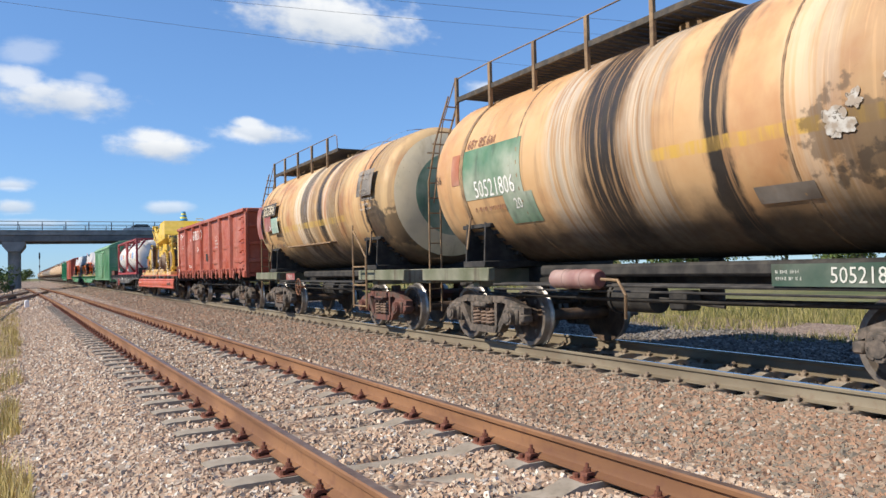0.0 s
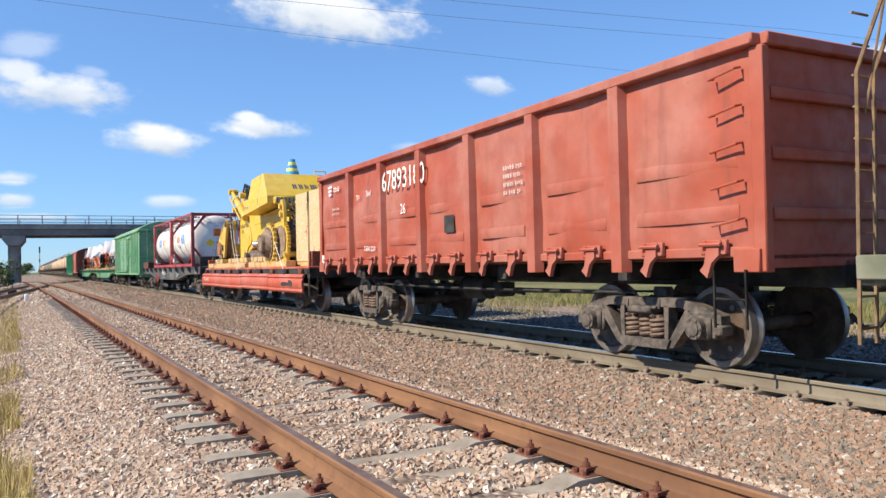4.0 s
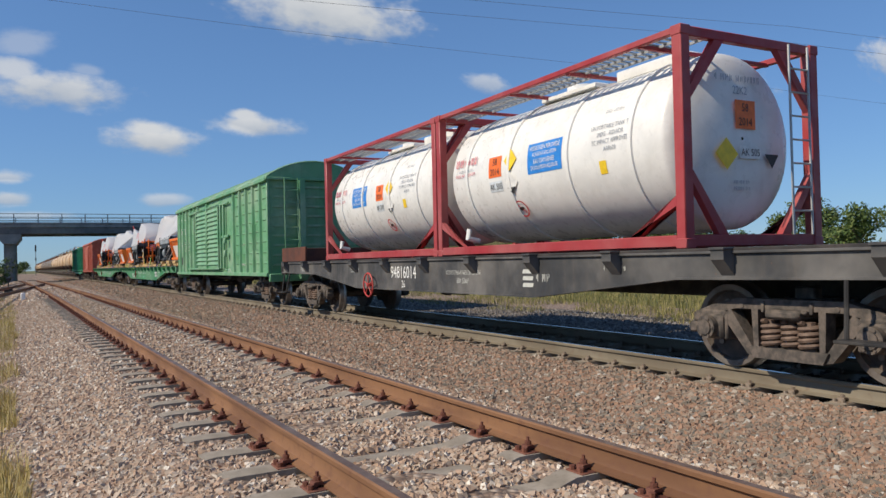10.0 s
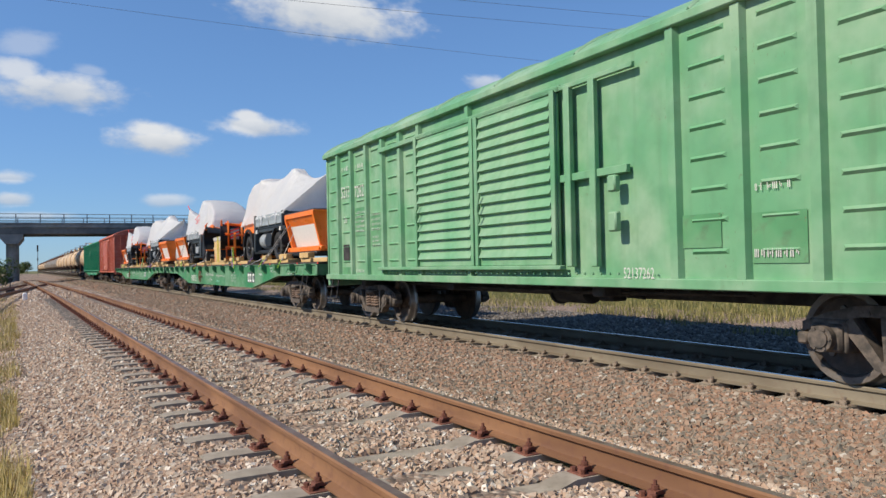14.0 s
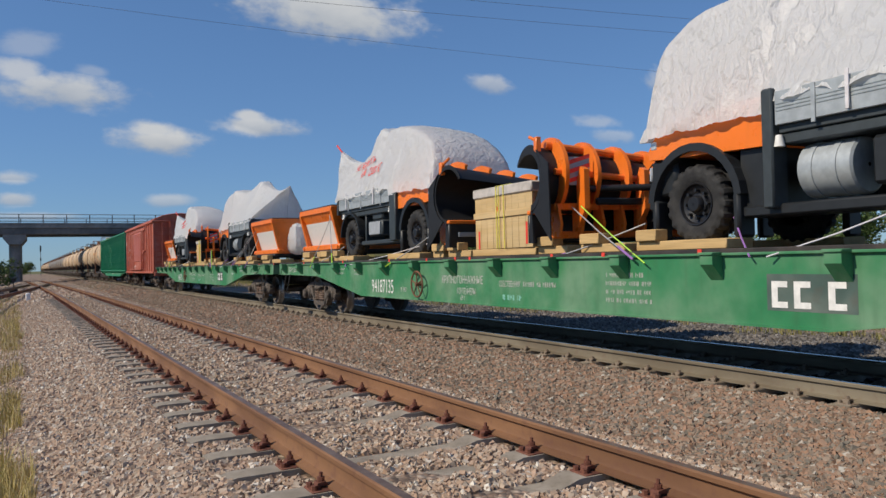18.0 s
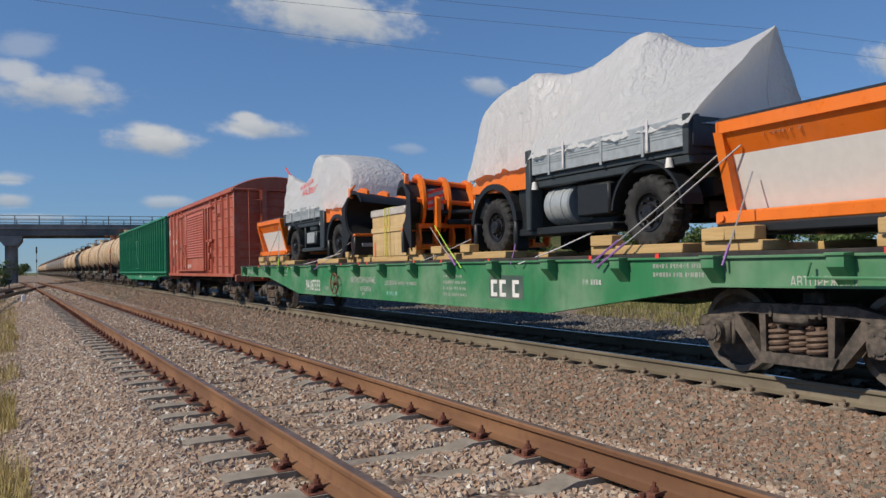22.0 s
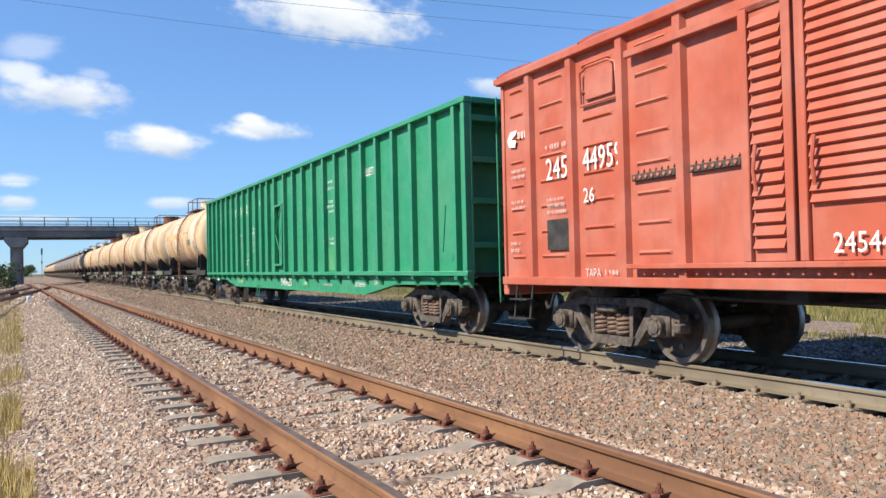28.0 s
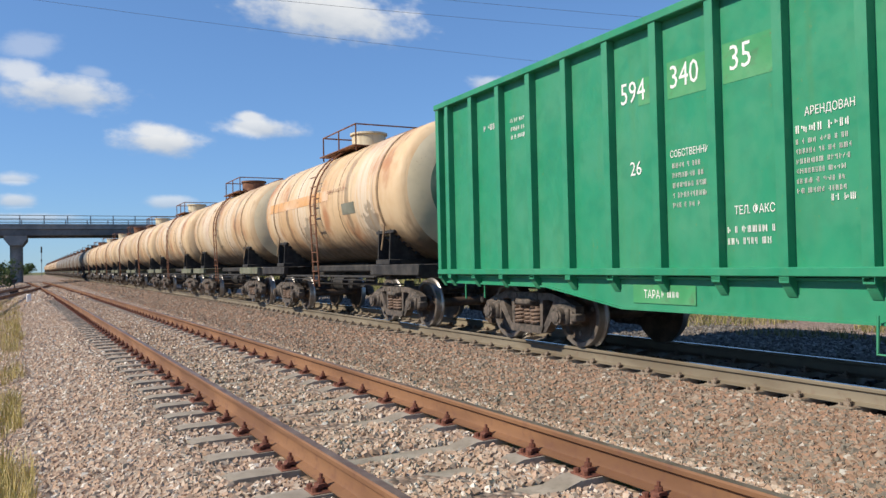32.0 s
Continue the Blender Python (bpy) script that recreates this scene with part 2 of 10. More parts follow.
M_WHITE = plain("white_stencil", (0.78, 0.77, 0.73), 0.6)
M_DIMWHITE = plain("worn_white_stencil", (0.55, 0.55, 0.50), 0.65)
M_DARKSTENCIL = plain("dark_stencil", (0.07, 0.055, 0.045), 0.7)
M_BROWNSTENCIL = plain("brown_stencil", (0.22, 0.10, 0.06), 0.7)
M_RUSTBOARD = grimy("rusty_board", (0.14, 0.048, 0.028), (0.085, 0.036, 0.025), 2.5, 0.8)


# ---- mesh building ----
class Shape:
    """Vertices, faces and a material slot for each face, gathered piece by piece."""

    def __init__(self):
        self.v, self.f, self.m = [], [], []

    def add(self, verts, faces, slot=0, at=None):
        o = len(self.v)
        self.v.extend(tuple(at @ Vector(p)) for p in verts) if at else self.v.extend(verts)
        self.f.extend([tuple(i + o for i in f) for f in faces])
        self.m.extend([slot] * len(faces))
        return self

    def box(self, x0, x1, y0, y1, z0, z1, b=0.008, slot=0, at=None):
        """A box with chamfered edges."""
        x0, x1, y0, y1, z0, z1 = min(x0, x1), max(x0, x1), min(y0, y1), max(y0, y1), min(z0, z1), max(z0, z1)
        b = min(b, (x1 - x0) * 0.3, (y1 - y0) * 0.3, (z1 - z0) * 0.3)
        lo, hi = (x0, y0, z0), (x1, y1, z1)
        verts, idx = [], {}
        for sx in (0, 1):
            for sy in (0, 1):
                for sz in (0, 1):
                    s = (sx, sy, sz)
                    for a in range(3):
                        p = [hi[i] if s[i] else lo[i] for i in range(3)]
                        for i in range(3):
                            if i != a:
                                p[i] += -b if s[i] else b
                        idx[s, a] = len(verts)
                        verts.append(tuple(p))
        faces = []
        for a in range(3):
            u, w = (a + 1) % 3, (a + 2) % 3
            for side in (0, 1):
                q = []
                for du, dw in ((0, 0), (1, 0), (1, 1), (0, 1)):
                    s = [0, 0, 0]
                    s[a], s[u], s[w] = side, du, dw
                    q.append(idx[tuple(s), a])
                faces.append(tuple(q if side else q[::-1]))
            for du in (0, 1):
                for dw in (0, 1):
                    s0, s1 = [0, 0, 0], [0, 0, 0]
                    s0[u] = s1[u] = du
                    s0[w] = s1[w] = dw
                    s0[a], s1[a] = 0, 1
                    q = [idx[tuple(s0), u], idx[tuple(s1), u], idx[tuple(s1), w], idx[tuple(s0), w]]
                    faces.append(tuple(q if du != dw else q[::-1]))
        for s in [(i, j, k) for i in (0, 1) for j in (0, 1) for k in (0, 1)]:
            q = [idx[s, 0], idx[s, 1], idx[s, 2]]
            faces.append(tuple(q if sum(s) % 2 else q[::-1]))
        return self.add(verts, faces, slot, at)

    def cyl(self, p, q, r, n=12, r2=None, slot=0, caps=True):
        p, q = Vector(p), Vector(q)
        d = (q - p).normalized()
        u = d.cross(Vector((0, 0, 1)) if abs(d.z) < 0.9 else Vector((1, 0, 0))).normalized()
        w = d.cross(u)
        r2 = r if r2 is None else r2
        vs = []
        for c, rr in ((p, r), (q, r2)):
            for i in range(n):
                a = 2 * math.pi * i / n
                vs.append(tuple(c + (u * math.cos(a) + w * math.sin(a)) * rr))
        fs = [(i, (i + 1) % n, n + (i + 1) % n, n + i) for i in range(n)]
        if caps:
            fs += [tuple(range(n - 1, -1, -1)), tuple(range(n, 2 * n))]
        return self.add(vs, fs, slot)

    def pipe(self, pts, r, n=6, slot=0, closed=False):
        """A round bar along a line of points."""
        pts = [Vector(p) for p in pts]
        k = len(pts)
        vs, last = [], None
        for i, p in enumerate(pts):
            a, c = pts[i - 1 if i or closed else 0], pts[(i + 1) % k if i < k - 1 or closed else k - 1]
            d = (c - a).normalized()
            u = last - d * last.dot(d) if last else d.cross(Vector((0.13, 0.27, 0.95)))
            if u.length < 1e-4:
                u = d.cross(Vector((1, 0, 0)))
            u.normalize()
            last = u
            w = d.cross(u)
            for j in range(n):
                t = 2 * math.pi * j / n
                vs.append(tuple(p + (u * math.cos(t) + w * math.sin(t)) * r))
        fs = []
        for i in range(k if closed else k - 1):
            i2 = (i + 1) % k
            for j in range(n):
                fs.append((i * n + j, i * n + (j + 1) % n, i2 * n + (j + 1) % n, i2 * n + j))
        if not closed:
            fs += [tuple(range(n - 1, -1, -1)), tuple((k - 1) * n + j for j in range(n))]
        return self.add(vs, fs, slot)

    def prism(self, poly, a0, a1, axis="x", slot=0, at=None):
        """A flat outline pushed along an axis: (y, z) for x, (x, z) for y, (x, y) for z."""
        area = sum(p[0] * q[1] - q[0] * p[1] for p, q in zip(poly, poly[1:] + poly[:1]))
        if (area < 0) != (axis == "y"):
            poly = poly[::-1]
        n = len(poly)
        put = {"x": lambda a, p: (a, p[0], p[1]), "y": lambda a, p: (p[0], a, p[1]), "z": lambda a, p: (p[0], p[1], a)}[axis]
        a0, a1 = min(a0, a1), max(a0, a1)
        vs = [put(a0, p) for p in poly] + [put(a1, p) for p in poly]
        fs = [(i, (i + 1) % n, n + (i + 1) % n, n + i) for i in range(n)]
        fs += [tuple(range(n - 1, -1, -1)), tuple(range(n, 2 * n))]
        return self.add(vs, fs, slot, at)

    def lathe(self, prof, axis="x", n=24, at=(0, 0, 0), slots=None, part=(0, 1)):
        """A profile of (along, radius) turned round an axis."""
        full = part == (0, 1)
        cols = n if full else n + 1
        vs = []
        for h, r in prof:
            for i in range(cols):
                a = 2 * math.pi * (part[0] + (part[1] - part[0]) * i / n)
                c, s = math.cos(a) * r, math.sin(a) * r
                p = {"x": (h, c, s), "y": (s, h, c), "z": (c, s, h)}[axis]
                vs.append(tuple(p[k] + at[k] for k in range(3)))
        for j in range(len(prof) - 1):
            fs = []
            for i in range(n):
                i2 = (i + 1) % cols
                fs.append((j * cols + i, j * cols + i2, (j + 1) * cols + i2, (j + 1) * cols + i))
            if j == 0:
                o = len(self.v)
                self.v.extend(vs)
            self.f.extend([tuple(k + o for k in f) for f in fs])
            self.m.extend([slots[j] if slots else 0] * len(fs))
        return self

    def sheet(self, fn, us, vs, slot=0):
        pts = [fn(u, v) for u in us for v in vs]
        n = len(vs)
        fs = [(i * n + j, (i + 1) * n + j, (i + 1) * n + j + 1, i * n + j + 1) for i in range(len(us) - 1) for j in range(n - 1)]
        return self.add(pts, fs, slot)

    def weld(self):
        """Joins points that lie in one place."""
        seen, to, vs = {}, [], []
        for p in self.v:
            key = (round(p[0], 4), round(p[1], 4), round(p[2], 4))
            if key not in seen:
                seen[key] = len(vs)
                vs.append(p)
            to.append(seen[key])
        fs, ms = [], []
        for f, m in zip(self.f, self.m):
            g = []
            for i in f:
                if to[i] not in g:
                    g.append(to[i])
            if len(g) > 2:
                fs.append(tuple(g))
                ms.append(m)
        self.v, self.f, self.m = vs, fs, ms
        return self

    def mesh(self, name, *mats, angle=38):
        me = bpy.data.meshes.new(name)
        me.from_pydata(self.v, [], self.f)
        for m in mats:
            me.materials.append(m)
        if len(mats) > 1:
            me.polygons.foreach_set("material_index", self.m)
        me.shade_smooth()
        me.set_sharp_from_angle(angle=radians(angle))
        me.update()
        return me


def part(name, shape, mats, parent=None, label="", m=None, angle=38):
    """One mesh object under a thing or a part."""
    if isinstance(shape, Shape):
        mats = mats if isinstance(mats, (tuple, list)) else (mats,)
        shape = shape.mesh(name, *mats, angle=angle)
    ob = new(name, shape)
    if parent:
        ob.parent = parent
    if m is not None:
        ob.matrix_basis = m
    if label:
        ob["label"] = label
    return ob


def thing(name, label, category, group="", kind="", m=None):
    ob = new(name)
    ob.empty_display_size = 0.3
    if m is not None:
        ob.matrix_basis = m
    return tagged(ob, label, category, group, kind)


def span(a, b, n):
    return [a + (b - a) * i / n for i in range(n + 1)]


# ---- lettering, made once from the built-in font ----
WORDS = {}


def letter_all(words):
    obs = []
    for w in words:
        cu = bpy.data.curves.new("writing", "FONT")
        cu.body, cu.align_x, cu.align_y, cu.resolution_u = w, "CENTER", "CENTER", 2
        obs.append((w, new("writing", cu)))
    deps = bpy.context.evaluated_depsgraph_get()
    for w, ob in obs:
        me = bpy.data.meshes.new_from_object(ob.evaluated_get(deps))
        xs = [v.co.x for v in me.vertices]
        ys = [v.co.y for v in me.vertices]
        cx, cy = (max(xs) + min(xs)) / 2, (max(ys) + min(ys)) / 2
        for v in me.vertices:
            v.co.x, v.co.y = (v.co.x - cx) / max(0.01, max(ys) - min(ys)), (v.co.y - cy) / max(0.01, max(ys) - min(ys))
        WORDS[w] = me
    for w, ob in obs:
        cu = ob.data
        bpy.data.objects.remove(ob)
        bpy.data.curves.remove(cu)


SIDE = Matrix(((0, 0, -1, 0), (-1, 0, 0, 0), (0, 1, 0, 0), (0, 0, 0, 1)))   # writing on a wall that faces -x
FRONT = Matrix(((1, 0, 0, 0), (0, 0, -1, 0), (0, 1, 0, 0), (0, 0, 0, 1)))   # writing on a wall that faces -y


def write(parent, text, x, y, z, high, mat, squeeze=0.85, name="stencil", turn=SIDE, wide=None, lean=0):
    """Stencilled writing of a given height, centred at a place on a side wall."""
    src = WORDS[text]
    me = src.copy()
    me.materials.clear()
    me.materials.append(mat)
    w = max(v.co.x for v in src.vertices) * 2 * high
    if wide:
        squeeze = wide / w
    ob = part(name, me, None, parent)
    ob.matrix_basis = Matrix.Translation((x, y, z)) @ turn @ pose(0, 0, 0, 0, 0, lean) @ Matrix.Diagonal((high * squeeze, high, 1, 1))
    return ob


def bars(parent, x, y, z, wide, high, mat, rows=1, name="stencil", turn=SIDE, seed=1):
    """Lines of writing too worn or too small to read: short bars."""
    rng = random.Random(seed)
    s = Shape()
    step = high / rows
    for r in range(rows):
        u, v = -wide / 2, high / 2 - step * (r + 0.5)
        end = wide / 2 - rng.random() * wide * 0.2
        t = step * (0.34 if rows == 1 else 0.26)
        while u < end:
            k = t * rng.uniform(0.22, 0.34)
            for e in range(rng.choice((2, 2, 3))):
                lo, hi = (t, t) if rng.random() < 0.7 else (t * rng.uniform(-0.2, 1), t * rng.uniform(0.2, 1))
                s.add([(u, v - lo, 0), (u + k, v - lo, 0), (u + k, v + hi, 0), (u, v + hi, 0)], [(0, 1, 2, 3)])
                u += k * 1.9
            u += t * (0.45 if rng.random() < 0.8 else 1.6)
    ob = tagged(part(name, s, mat, parent), kind="stuff")
    ob.matrix_basis = Matrix.Translation((x, y, z)) @ turn
    return ob


def patch(parent, x, y, z, wide, high, mat, name="painted_panel", turn=SIDE, label=""):
    s = Shape()
    s.add([(-wide / 2, -high / 2, 0), (wide / 2, -high / 2, 0), (wide / 2, high / 2, 0), (-wide / 2, high / 2, 0)], [(0, 1, 2, 3)])
    ob = part(name, s, mat, parent, label)
    ob.matrix_basis = Matrix.Translation((x, y, z)) @ turn
    return ob


letter_all(["50521806", "20", "68т 85.6м", "66", "50522846", "ТАРА 25т", "71т", "76м³", "ТАРА 22.5т", "67893180", "26", "5213", "7262", "52137262", "245", "44959", "24544959", "ТАРА", "594", "340", "35", "60", "59434035", "ЩЕПА", "СОБСТВЕННИК", "ТЕЛ. ФАКС", "АРЕНДОВАН", "АВТОРЕЖИМ", "(ДБ)", "КРУПНОТОННАЖНЫЕ", "КОНТЕЙНЕРЫ", "69 т", "ТАРА 25,00т", "94816014", "КРУПНОТОННАЖНЫЕ КОНТЕЙНЕРЫ", "68т 53м³", "ТАРА 24т", "44723724[76]", "58", "2014", "AK 505", "22K2", "НЕГАБАРИТНОСТЬ", "Н0210", "HYDROGEN PEROXIDE", "AQUEOUS SOLUTION", "EAU OXYGENEE", "EN SOLUTION AQUEUSE", "22K2   L4DV(+)", "UN PORTABLE TANK T13", "IMDG - RID/ADR", "TC IMPACT APPROVED", "AAR600", "Н0200", "23000 КГ", "94187135", "94187333"])


# ---- ground, tracks and ballast ----
def stone_mat(name, stops, rough=0.85):
    k = Nodes(name, rough)
    c = k.ramp(k.island(), stops)
    c = k.mix(k.step(k.noise(30, 4), 0.35, 0.7, 0, 0.35), c, (0.20, 0.16, 0.125, 1))
    k.color(c)
    k.bump(k.noise(55, 4), 0.35, 0.006)
    return k.mat


M_STONE = stone_mat("crushed_granite", [(0.0, (0.274, 0.201, 0.149)), (0.18, (0.399, 0.271, 0.186)), (0.42, (0.490, 0.333, 0.232)), (0.62, (0.416, 0.337, 0.260)),
                                        (0.86, (0.536, 0.418, 0.316)), (0.985, (0.730, 0.678, 0.588))])
M_STONE_BROWN = stone_mat("dusty_granite", [(0.0, (0.152, 0.135, 0.107)), (0.18, (0.202, 0.171, 0.134)), (0.3, (0.267, 0.167, 0.109)), (0.55, (0.350, 0.200, 0.126)), (0.75, (0.285, 0.205, 0.147)),
                                            (0.95, (0.340, 0.270, 0.205)), (0.995, (0.534, 0.495, 0.427))])
k = Nodes("ballast_bed", 0.95)
k.world_place()
cells = k.voronoi(19, out="Color")
sep = k.n.new("ShaderNodeSeparateColor")
k.l.new(cells, sep.inputs[0])
bed = k.ramp(sep.outputs[0], [(0.0, (0.15, 0.105, 0.078)), (0.3, (0.30, 0.20, 0.14)), (0.6, (0.38, 0.27, 0.20)), (0.9, (0.46, 0.37, 0.29))])
gap = k.step(k.voronoi(19), 0.25, 0.75)
bed = k.mix(k.math("MULTIPLY", gap, 0.6), bed, (0.07, 0.055, 0.045, 1))
bed = k.mix(k.step(k.noise(0.35, 4), 0.4, 0.65, 0, 0.35), bed, (0.24, 0.17, 0.12, 1))
k.color(bed)
k.bump(k.voronoi(19), 0.9, -0.03)
M_BED = k.mat

k = Nodes("field", 0.95)
k.world_place()
fc = k.mix(k.step(k.noise(0.09, 5), 0.35, 0.65), (0.085, 0.105, 0.030, 1), (0.22, 0.19, 0.075, 1))
fc = k.mix(k.step(k.noise(2.5, 5), 0.4, 0.7, 0, 0.6), fc, (0.05, 0.07, 0.022, 1))
k.color(fc)
k.bump(k.noise(5, 5), 0.8, 0.15)
M_FIELD = k.mat
M_CONCRETE = grimy("sleeper_concrete", (0.255, 0.215, 0.165), (0.345, 0.295, 0.235), 5, 0.9, 0, 120, 0.5)
k = Nodes("rusty_rail", 0.75)
rc = k.mix(k.step(k.noise(3, 5, (1, 0.25, 1)), 0.35, 0.65), (0.155, 0.074, 0.036, 1), (0.235, 0.118, 0.056, 1))
rc = k.mix(k.step(k.noise(14, 5), 0.5, 0.75, 0, 0.5), rc, (0.12, 0.05, 0.035, 1))
k.color(rc)
k.bump(k.noise(90, 3), 0.3, 0.003)
M_RUST_RAIL = k.mat
k = Nodes("dusty_rail", 0.8)
rc = k.mix(k.step(k.noise(2.2, 5, (1, 0.4, 1)), 0.35, 0.65), (0.145, 0.118, 0.082, 1), (0.21, 0.178, 0.128, 1))
rc = k.mix(k.step(k.noise(11, 5), 0.5, 0.8, 0, 0.5), rc, (0.15, 0.09, 0.06, 1))
k.color(rc)
M_DUST_RAIL = k.mat
M_RAILTOP = plain("polished_rail_head", (0.46, 0.46, 0.47), 0.22, 1.0)
M_RAILTOP_DULL = grimy("dull_rail_head", (0.13, 0.085, 0.065), (0.20, 0.145, 0.115), 4, 0.5, 0.2)
M_FIXING = grimy("rusty_fastening", (0.11, 0.038, 0.024), (0.20, 0.075, 0.045), 12)
M_FIXING_DUST = grimy("dusty_fastening", (0.20, 0.15, 0.11), (0.27, 0.22, 0.17), 10)

GROUND = -0.55


def bed_height(x, y):
    """Height of the ballast and the land across the tracks."""
    m, n = x - main_x(y), x - near_x(y)
    pts = [(-60, -0.9), (-3.2, -0.62), (-2.35, -0.40), (-1.55, -0.145), (1.5, -0.15), (1.95, -0.33)]
    if n < 1.95:
        for (a, p), (b, q) in zip(pts, pts[1:]):
            if a <= n <= b:
                return p + (q - p) * (n - a) / (b - a)
        return -0.9
    lo = -0.33
    pts = [(-3.3 + 0.15, lo), (-2.9, -0.36), (-1.75, -0.205), (-1.12, -0.215), (-0.93, -0.275), (0.95, -0.275), (1.7, -0.215), (2.7, -0.36), (4.2, -0.38), (9, -0.30), (60, -0.3)]
    if m < pts[0][0]:
        return lo
    for (a, p), (b, q) in zip(pts, pts[1:]):
        if a <= m <= b:
            return p + (q - p) * (m - a) / (b - a)
    return -0.3


g = Shape()
gy = span(-14, 30, 110) + span(31, 140, 109) + span(144, 400, 64)
offs = [-13, -8, -5, -4, -3.2, -2.8, -2.35, -2.0, -1.55, -1.2, -0.8, -0.4, 0, 0.4, 0.8, 1.2, 1.5, 1.75, 1.95, 2.2]
offs_m = [-2.9, -2.5, -2.1, -1.75, -1.3, -1.12, -0.93, -0.4, 0, 0.4, 0.95, 1.3, 1.7, 2.2, 2.7, 3.4, 4.2, 5.5, 7, 9]


def bed_point(y, i):
    if i < len(offs):
        x = near_x(min(y, 110)) + offs[i] - (0 if y < 110 else (y - 110) * 0.0165)
    else:
        x = main_x(y) + offs_m[i - len(offs)]
    z = bed_height(x, y) + noise.noise((x * 1.3, y * 1.3, 0)) * 0.018
    return (x, y, z)


g.sheet(lambda u, v: bed_point(u, v), gy, list(range(len(offs) + len(offs_m))))
g.f = [f[::-1] for f in g.f]
part("ballast", g, M_BED).data.name = "ballast"
tagged(bpy.data.objects["ballast"], "pinkish crushed stone ballast bed under the tracks", "ballast", kind="structure")

land = Shape()
ring = [-2600, -900, -300, -120, -60, -30, -14, -6, 0, 6, 12, 18, 30, 60, 120, 300, 900, 2600]


def land_height(x, y):
    c = (main_x(min(max(y, -14), 400)) + near_x(min(max(y, 0), 110))) / 2
    d = abs(x - c)
    z = GROUND - 0.55 if d < 9 else GROUND - 0.25
    return z + noise.noise((x * 0.02, y * 0.02, 3)) * (0.3 if d > 12 else 0)


land.sheet(lambda u, v: (u, v + 40, land_height(u, v + 40)), ring, [-2600, -900, -300, -120, -60, -40, -20, 0, 20, 40, 60, 90, 120, 160, 220, 300, 420, 900, 2600])
land.f = [f[::-1] for f in land.f]
tagged(part("ground", land, M_FIELD), "flat rough grassland around the railway", "ground", kind="structure")


def rail_mesh(name, line, y0, y1, dx, top, mats, step=1.0):
    """A flat-bottomed rail along a line: foot, web and head."""
    prof = [(-0.075, 0), (-0.075, 0.012), (-0.02, 0.03), (-0.009, 0.05), (-0.009, 0.125), (-0.036, 0.142), (-0.037, 0.168), (-0.028, 0.180),
            (0.028, 0.180), (0.037, 0.168), (0.036, 0.142), (0.009, 0.125), (0.009, 0.05), (0.02, 0.03), (0.075, 0.012), (0.075, 0)]
    ys = []
    y = y0
    while y < y1:
        ys.append(y)
        y += step if y < 60 else step * 4
    ys.append(y1)
    s = Shape()
    n = len(prof)
    for y in ys:
        for px, pz in prof:
            s.v.append((line(y) + dx + px, y, top - 0.18 + pz))
    for i in range(len(ys) - 1):
        for j in range(n):
            s.f.append((i * n + j, i * n + (j + 1) % n, (i + 1) * n + (j + 1) % n, (i + 1) * n + j))
            s.m.append(1 if j == 7 else 0)
    s.f += [tuple(range(n)), tuple((len(ys) - 1) * n + j for j in range(n - 1, -1, -1))]
    s.m += [0, 0]
    return s


def fastening(tall=1.0):
    """Plate, two clips, bolts and nuts that hold a rail on a sleeper."""
    s = Shape()
    s.box(-0.19, 0.19, -0.085, 0.085, 0, 0.022, 0.005)
    for d in (-1, 1):
        s.prism([(d * 0.055, 0.030), (d * 0.085, 0.062), (d * 0.135, 0.058), (d * 0.15, 0.022), (d * 0.125, 0.022), (d * 0.11, 0.04)], -0.035, 0.035, "y")
        s.cyl((d * 0.105, 0, 0.02), (d * 0.105, 0, 0.115 * tall), 0.012, 7)
        s.cyl((d * 0.105, 0, 0.058), (d * 0.105, 0, 0.086), 0.024, 6)
        s.cyl((d * 0.105, 0, 0.05), (d * 0.105, 0, 0.058), 0.032, 8)
        s.cyl((d * 0.165, 0.045, 0.02), (d * 0.165, 0.045, 0.05), 0.02, 6)
        s.cyl((d * 0.165, -0.045, 0.02), (d * 0.165, -0.045, 0.05), 0.02, 6)
    return s


def sleeper_shape():
    s = Shape()
    s.prism([(-1.35, -0.16), (-1.35, 0.0), (-1.28, 0.012), (-0.55, 0.012), (-0.4, -0.03), (0.4, -0.03), (0.55, 0.012), (1.28, 0.012), (1.35, 0.0), (1.35, -0.16)],
            -0.125, 0.125, "y")
    s.v = [(x, y * (1.0 if z < -0.1 else 0.80), z) for x, y, z in s.v]
    return s


